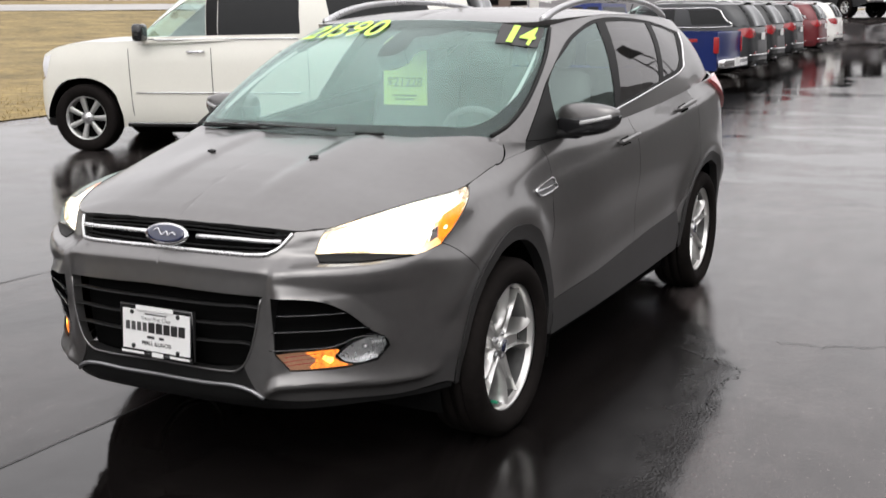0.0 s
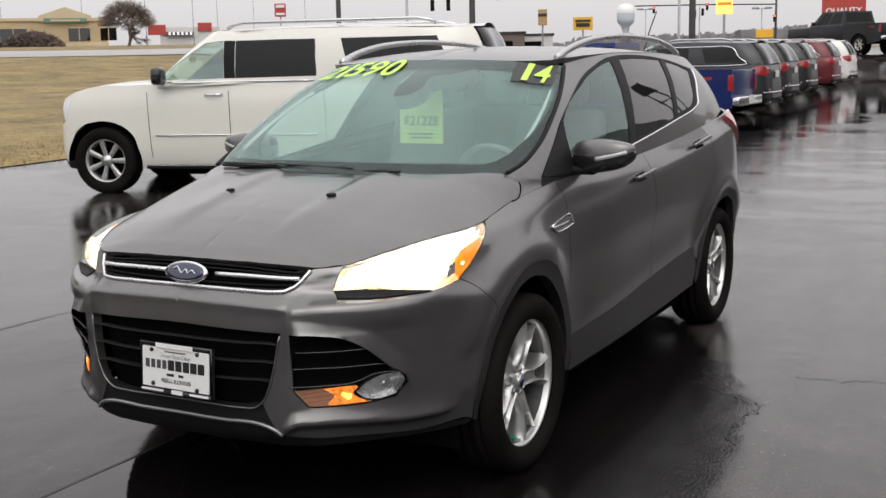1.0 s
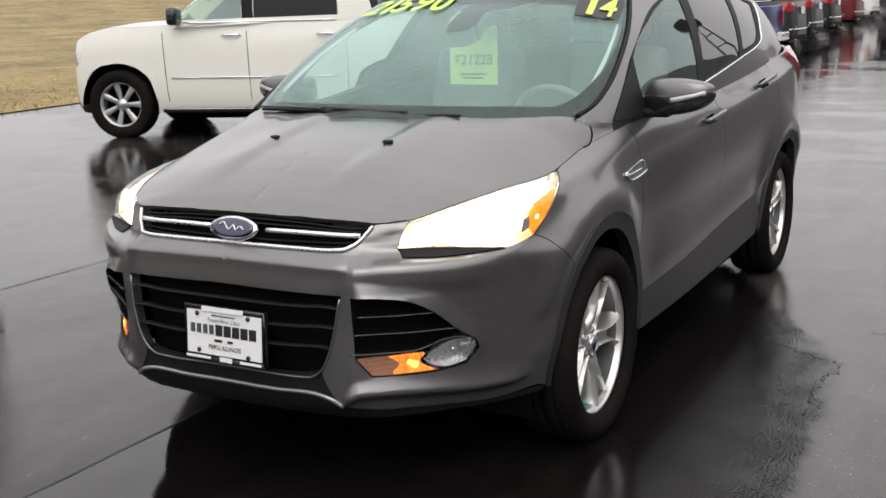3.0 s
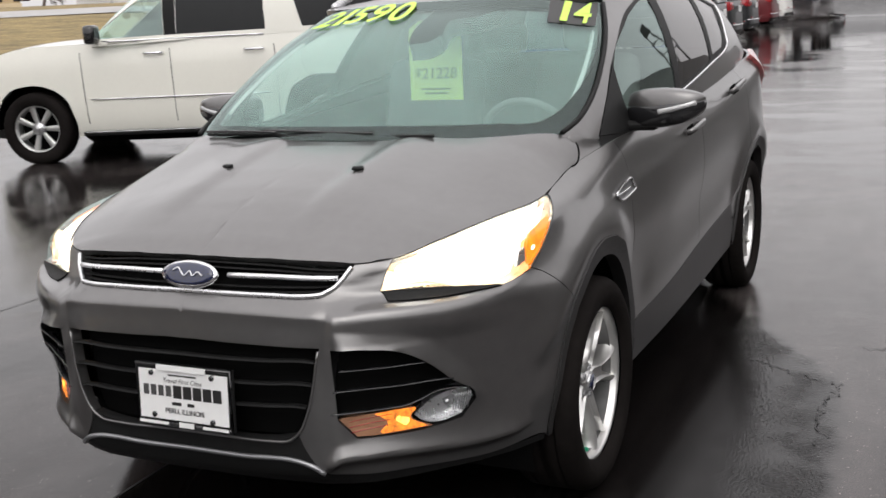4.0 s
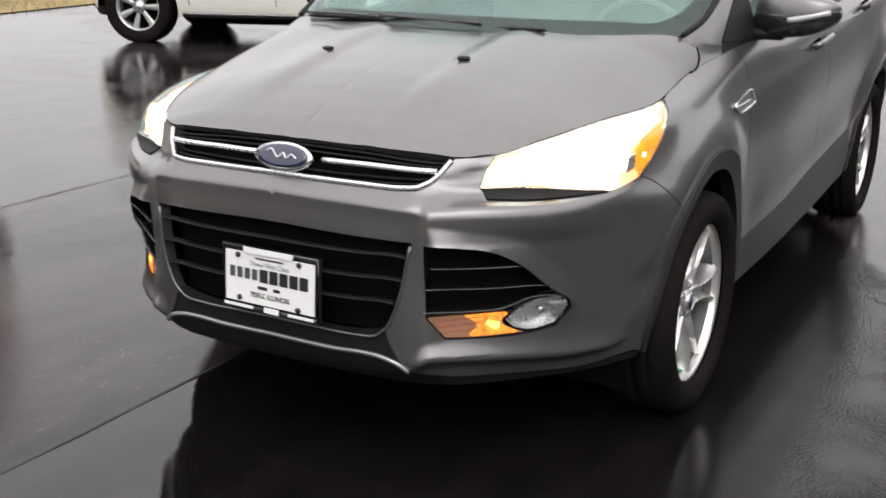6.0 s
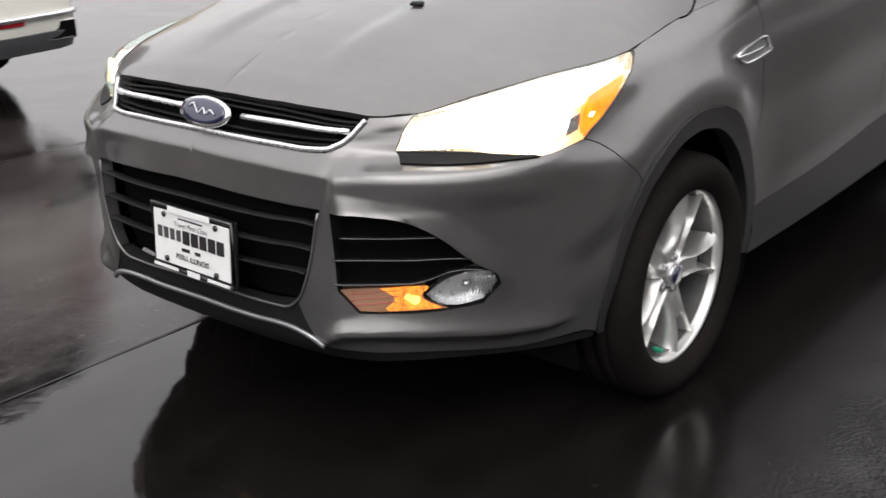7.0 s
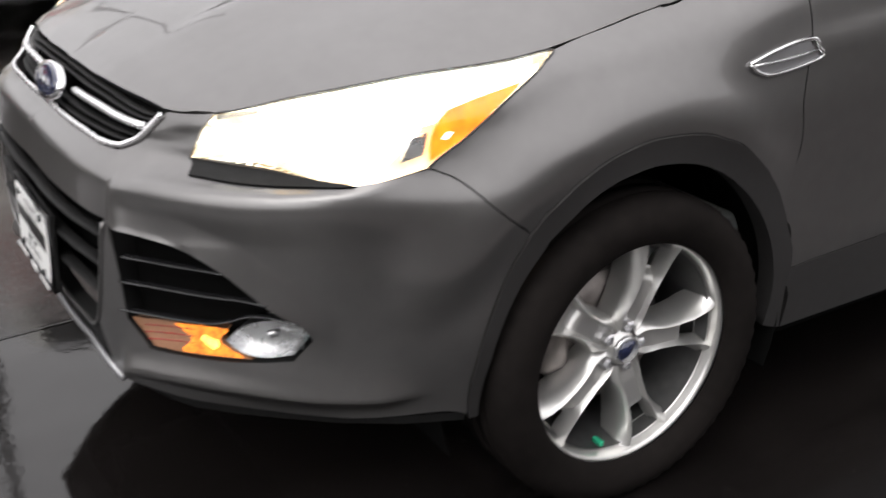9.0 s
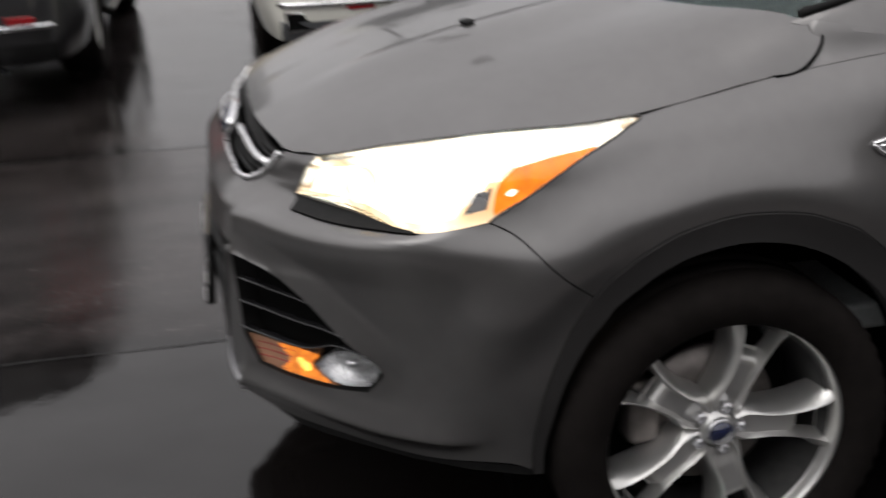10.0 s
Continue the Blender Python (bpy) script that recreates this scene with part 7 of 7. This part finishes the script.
def bare_tree(name, label, at, high, wide, seed, brush=900):
    r = np.random.default_rng(seed)
    ob = thing(name, label, "tree", at=at)
    segs, fine = [], []

    def grow(p, d, length, rad, level):
        n = 4
        pts = [p]
        for _ in range(n):
            d = d + r.normal(0, .16, 3) + (0, 0, .05)
            d /= np.linalg.norm(d)
            pts.append(pts[-1] + d * length / n)
        (segs if level < 2 else fine).append((pts, rad))
        if level == 4:
            return
        for _ in range(r.integers(4, 6) + (2 if level == 0 else 0)):
            k = r.uniform(.3, 1)
            q = pts[min(n, int(k * n))]
            side_d = d + r.normal(0, .75, 3) * np.array((wide, wide, .55))
            side_d /= np.linalg.norm(side_d)
            grow(q, side_d, length * r.uniform(.5, .75), rad * .5, level + 1)
    grow(np.zeros(3), np.array((0, 0, 1.0)), high * .34, high * .028, 0)
    for _ in range(brush):
        way = r.normal(0, 1, 3)
        way /= np.linalg.norm(way)
        way[2] = abs(way[2]) * 1.1 - .25
        tip = np.array((0, 0, high * .42)) + way * high * np.array((.5, .5, .42)) * r.uniform(.45, 1) ** .6
        root = tip * .72 + np.array((0, 0, high * .10))
        bend = (tip + root) / 2 + r.normal(0, high * .03, 3)
        fine.append(([root, bend, tip], high * .0045))
    for nm, some in (("trunk", segs), ("crown", fine)):
        v, f = [], []
        for pts, rad in some:
            a, b_ = tube(pts, np.linspace(rad, rad * .55, len(pts)), 5 if nm == "trunk" else 3)
            k = len(v)
            v += a
            f += [tuple(i + k for i in q) for q in b_]
        obj(nm, v, f, BARK, ob, "" if nm == "trunk" else "bare twiggy crown")
    return ob


bare_tree("tree", "bare winter tree with a dense round crown", facing(44.8, 118), 6.3, 1.15, 3, 1500)
bare_tree("tree", "bare winter tree behind the junction", facing(33.6, 190), 6.5, 1.1, 8)


def shrub(name, label, at, size, seed, count=5000):
    r = np.random.default_rng(seed)
    ob = tagged(new(name), label, "shrub")
    v, f = [], []
    for _ in range(count):
        d = r.normal(0, 1, 3)
        d /= np.linalg.norm(d)
        c = d * r.uniform(.55, 1) * np.array(size) * (1, 1, 1)
        c[2] = abs(c[2])
        t = r.normal(0, 1, 3) * .20
        s = r.normal(0, 1, 3) * .08
        k = len(v)
        v += [c - t, c + t, c + s + t * .2]
        f.append((k, k + 1, k + 2))
    ob.matrix_world = at
    part_ob = obj("foliage", v, f, mat("shrub_twigs", (.13, .10, .085), .9, vary=.3, scale=4), ob, smooth=False)
    return ob


shrub("hedge", "dense dark bare hedge before the tan building", facing(49.2, 144), (3.6, 1.4, 1.9), 1)
shrub("hedge", "low dark bare hedge before the tan building", facing(51.6, 144), (3, 1.4, 1.3), 2)
# far woods along the skyline
r = np.random.default_rng(12)
v, f = [], []
for az in np.arange(-6, 42, .035):
    d = r.uniform(280, 420)
    x, y, z = bearing(az, d)
    tall = (3.2 + 3.0 * noise.noise(Vector((az * .5, 0, 3))) + r.uniform(0, 2.2)) * (.6 if az > 22 else .85)
    if az > 27:
        tall *= .7
    for _ in range(3):
        w = r.uniform(.5, 1.8)
        k = len(v)
        a = radians(az)
        o = r.uniform(-2, 2)
        v += [(x + math.cos(a) * (o - w), y + math.sin(a) * (o - w), z - 3), (x + math.cos(a) * (o + w), y + math.sin(a) * (o + w), z - 3), (x + math.cos(a) * (o + w * .4), y + math.sin(a) * (o + w * .4), z + max(tall, .8)), (x + math.cos(a) * (o - w * .5), y + math.sin(a) * (o - w * .5), z + max(tall, .8) * r.uniform(.7, 1))]
        f.append((k, k + 1, k + 2, k + 3))
tagged(obj("far_woods", v, f, mat("far_bare_woods", (.28, .27, .275), .95, vary=.25, scale=.05), smooth=False), "grey bare woods along the far skyline", "trees", kind="stuff")


def pole(name, label, az, r, high, rad, material=DARK_STEEL, heads=0, arm=0.0, category="lamp post", head_mat=None):
    ob = thing(name, label, category, at=facing(az, r))
    v, f = lathe([(rad * 1.1, 0), (rad, .3), (rad * .75, high), (.001, high)], 14, "z")
    obj("post", v, f, material, ob)
    part("base", block((rad * 4, rad * 4, .25), (0, 0, .125), .03), STEEL, ob)
    for k in range(heads):
        s = -1 if k % 2 else 1
        part("lamp_head", block((.9, .4, .22), (s * .75, 0, high - .05), .04), material, ob)
        part("lamp_arm", block((.8, .08, .08), (s * .4, 0, high - .15), 0), material, ob)
    if arm:
        a, b_ = tube([(0, 0, high * .86), (arm * .5, 0, high * .9), (arm, 0, high * .92)], rad * .45, 8)
        obj("mast_arm", a, b_, material, ob)
    return ob


def signal(parent, x, z, lit=True):
    s = part("signal_head", block((.38, .3, 1.05), (x, -.1, z), .04), INK, parent, "black signal head")
    for k in range(3):
        a, b_ = lathe([(.0001, -.02), (.13, 0), (.14, .06)], 14, "y", (x, -.30, z + .33 - .33 * k))
        obj("signal_lens", a, b_, SIGNAL_RED if k == 0 and lit else DARK, s)


slim = thing("lamp_post", "slim grey lamp post at the edge of the grass", "lamp post", at=stand(-11.7, -.1, 0))
obj("post", *lathe([(.10, 0), (.09, .4), (.075, 9), (.001, 9)], 14, "z"), DARK_STEEL, slim)
part("base", block((.3, .3, .3), (0, 0, .15), .03), STEEL, slim)
part("lamp_head", block((.8, .4, .2), (.45, 0, 9.05), .04), DARK_STEEL, slim)
pole("lamp_post", "tall dark steel lot lamp post", 27.45, 62, 11, .18, heads=2)
pole("lamp_post", "tall dark steel lot lamp post", 16.35, 52, 11, .16, heads=2)
pole("lamp_post", "tall dark steel lot lamp post", 34.3, 70, 11, .16, heads=2)
for az, r, h in ((41.6, 150, 7.5), (43.9, 140, 7.0), (40.4, 180, 8.5), (38.6, 230, 9.5), (36.0, 200, 8.6), (46.9, 200, 12), (50.6, 200, 11), (13.0, 140, 4.8), (18.65, 150, 6.4)):
    pole("lamp_post", "slim grey parking lamp post far off", az, r, h, .07, STEEL, heads=2)
def height(az, r, z):
    """How far z lies above the ground at that place."""
    return z - float(bearing(az, r)[2])


pole("lamp_post", "pale steel pole by the road", 17.0, 95, 9.5, .12, STEEL)
mast = pole("signal_mast", "signal post with two black heads at the junction", 16.0, 170, height(16, 170, 9.1), .12, STEEL, category="traffic signal")
signal(mast, -.65, height(16, 170, 8.0), False), signal(mast, .45, height(16, 170, 8.3), False)
mast = pole("signal_mast", "signal mast with a long arm over the junction", 12.33, 170, height(12.33, 170, 10.1), .2, DARK_STEEL, arm=-20.5, category="traffic signal")
signal(mast, -.2, height(12.33, 170, 7.1)), signal(mast, -9.8, height(12.33, 170, 9.1)), signal(mast, -17.6, height(12.33, 170, 8.9))
mast = pole("signal_mast", "signal mast with hanging heads at the junction", 30.8, 105, 7.2, .15, STEEL, arm=9, category="traffic signal")
signal(mast, 2.4, 5.0, False), signal(mast, 3.9, 5.0, False), signal(mast, 8.6, 5.9, False)


def board(name, label, az, r, z, w, h, material, legs=1, bars=()):
    ob = thing(name, label, "sign", at=facing(az, r))
    z -= float(bearing(az, r)[2])
    part("face", block((w, .4, h), (0, 0, z), .05), material, ob)
    for k in range(legs):
        x = 0 if legs == 1 else (-.35 + .7 * k) * w
        part("leg", block((.25, .25, z), (x, .1, z / 2), .02), STEEL, ob)
    for x, dz, bw, bh, bm_ in bars:
        part("lettering", block((bw, .06, bh), (x, -.22, z + dz), 0), bm_, ob)
    return ob


board("pole_sign", "red and white sign on a tall pole", 37.25, 210, 12.0, 2.1, 2.4, BRICK_RED, 1, ((0, .7, 1.6, .5, WHITE), (0, -.7, 1.6, .4, WHITE)))
board("pole_sign", "tan sign panel on a tall pole", 23.85, 150, 7.4, 1.2, 2.1, mat("tan_sign", (.42, .27, .12), .6, vary=.1), 1, ((0, .3, 1.2, .4, INK),))
board("pole_sign", "yellow sign with dark lettering", 21.8, 150, 6.45, 2.6, 1.7, YELLOW, 1, ((0, .35, 2.0, .3, INK), (0, -.2, 1.8, .5, INK)))
board("pole_sign", "lit orange and yellow sign on a pole", 14.8, 120, 6.8, 1.7, 1.5, SIGN_LIT, 1, ((0, .3, 1.4, .3, YELLOW),))
board("pole_sign", "yellow arrow sign by the road", 12.85, 110, 3.75, 1.6, .8, YELLOW, 1)
quality = board("pole_sign", "red sign with white capital letters", 9.2, 80, 5.1, 2.8, 1.6, BRICK_RED, 2)
v, f = flat_text("QUALITY", .55, .012)
obj("lettering", [(a, -.23, b_ + height(9.2, 80, 4.5)) for a, b_, _ in v], f, WHITE, quality, smooth=False)
tower = thing("water_tower", "pale grey water tower on the skyline", "water tower", at=facing(19.65, 600))
v, f = lathe([(1.6, 0), (1.6, 11), (2.4, 14), (4.2, 15.6), (4.7, 17.5), (4.7, 21.5), (4.0, 24), (2, 25.2), (.01, 25.5)], 32, "z")
obj("tank", v, f, mat("pale_tank", (.55, .60, .63), .5, vary=.05, scale=.2), tower)
obj("tank_cap", *lathe([(4.8, 20.8), (4.75, 22), (4.1, 24.2), (2, 25.5), (.01, 25.8)], 32, "z"), WHITE, tower)
pylon = thing("pylon_sign", "dark square sign board on two tall steel posts", "sign", at=Matrix.Translation((11.3, 44.4, float(ground_z(11.3, 44.4)))) @ Matrix.Rotation(radians(-14), 4, "Z"))
part("face", block((2.0, .3, 2.6), (0, 0, 12.2), .04), DARK_STEEL, pylon)
for x in (-.6, .6):
    part("post", block((.22, .22, 11.0), (x, 0, 5.5), .02), DARK_STEEL, pylon)
for z in (7.4, 9.2):
    part("brace", block((1.0, .14, .14), (0, 0, z), .02), DARK_STEEL, pylon)
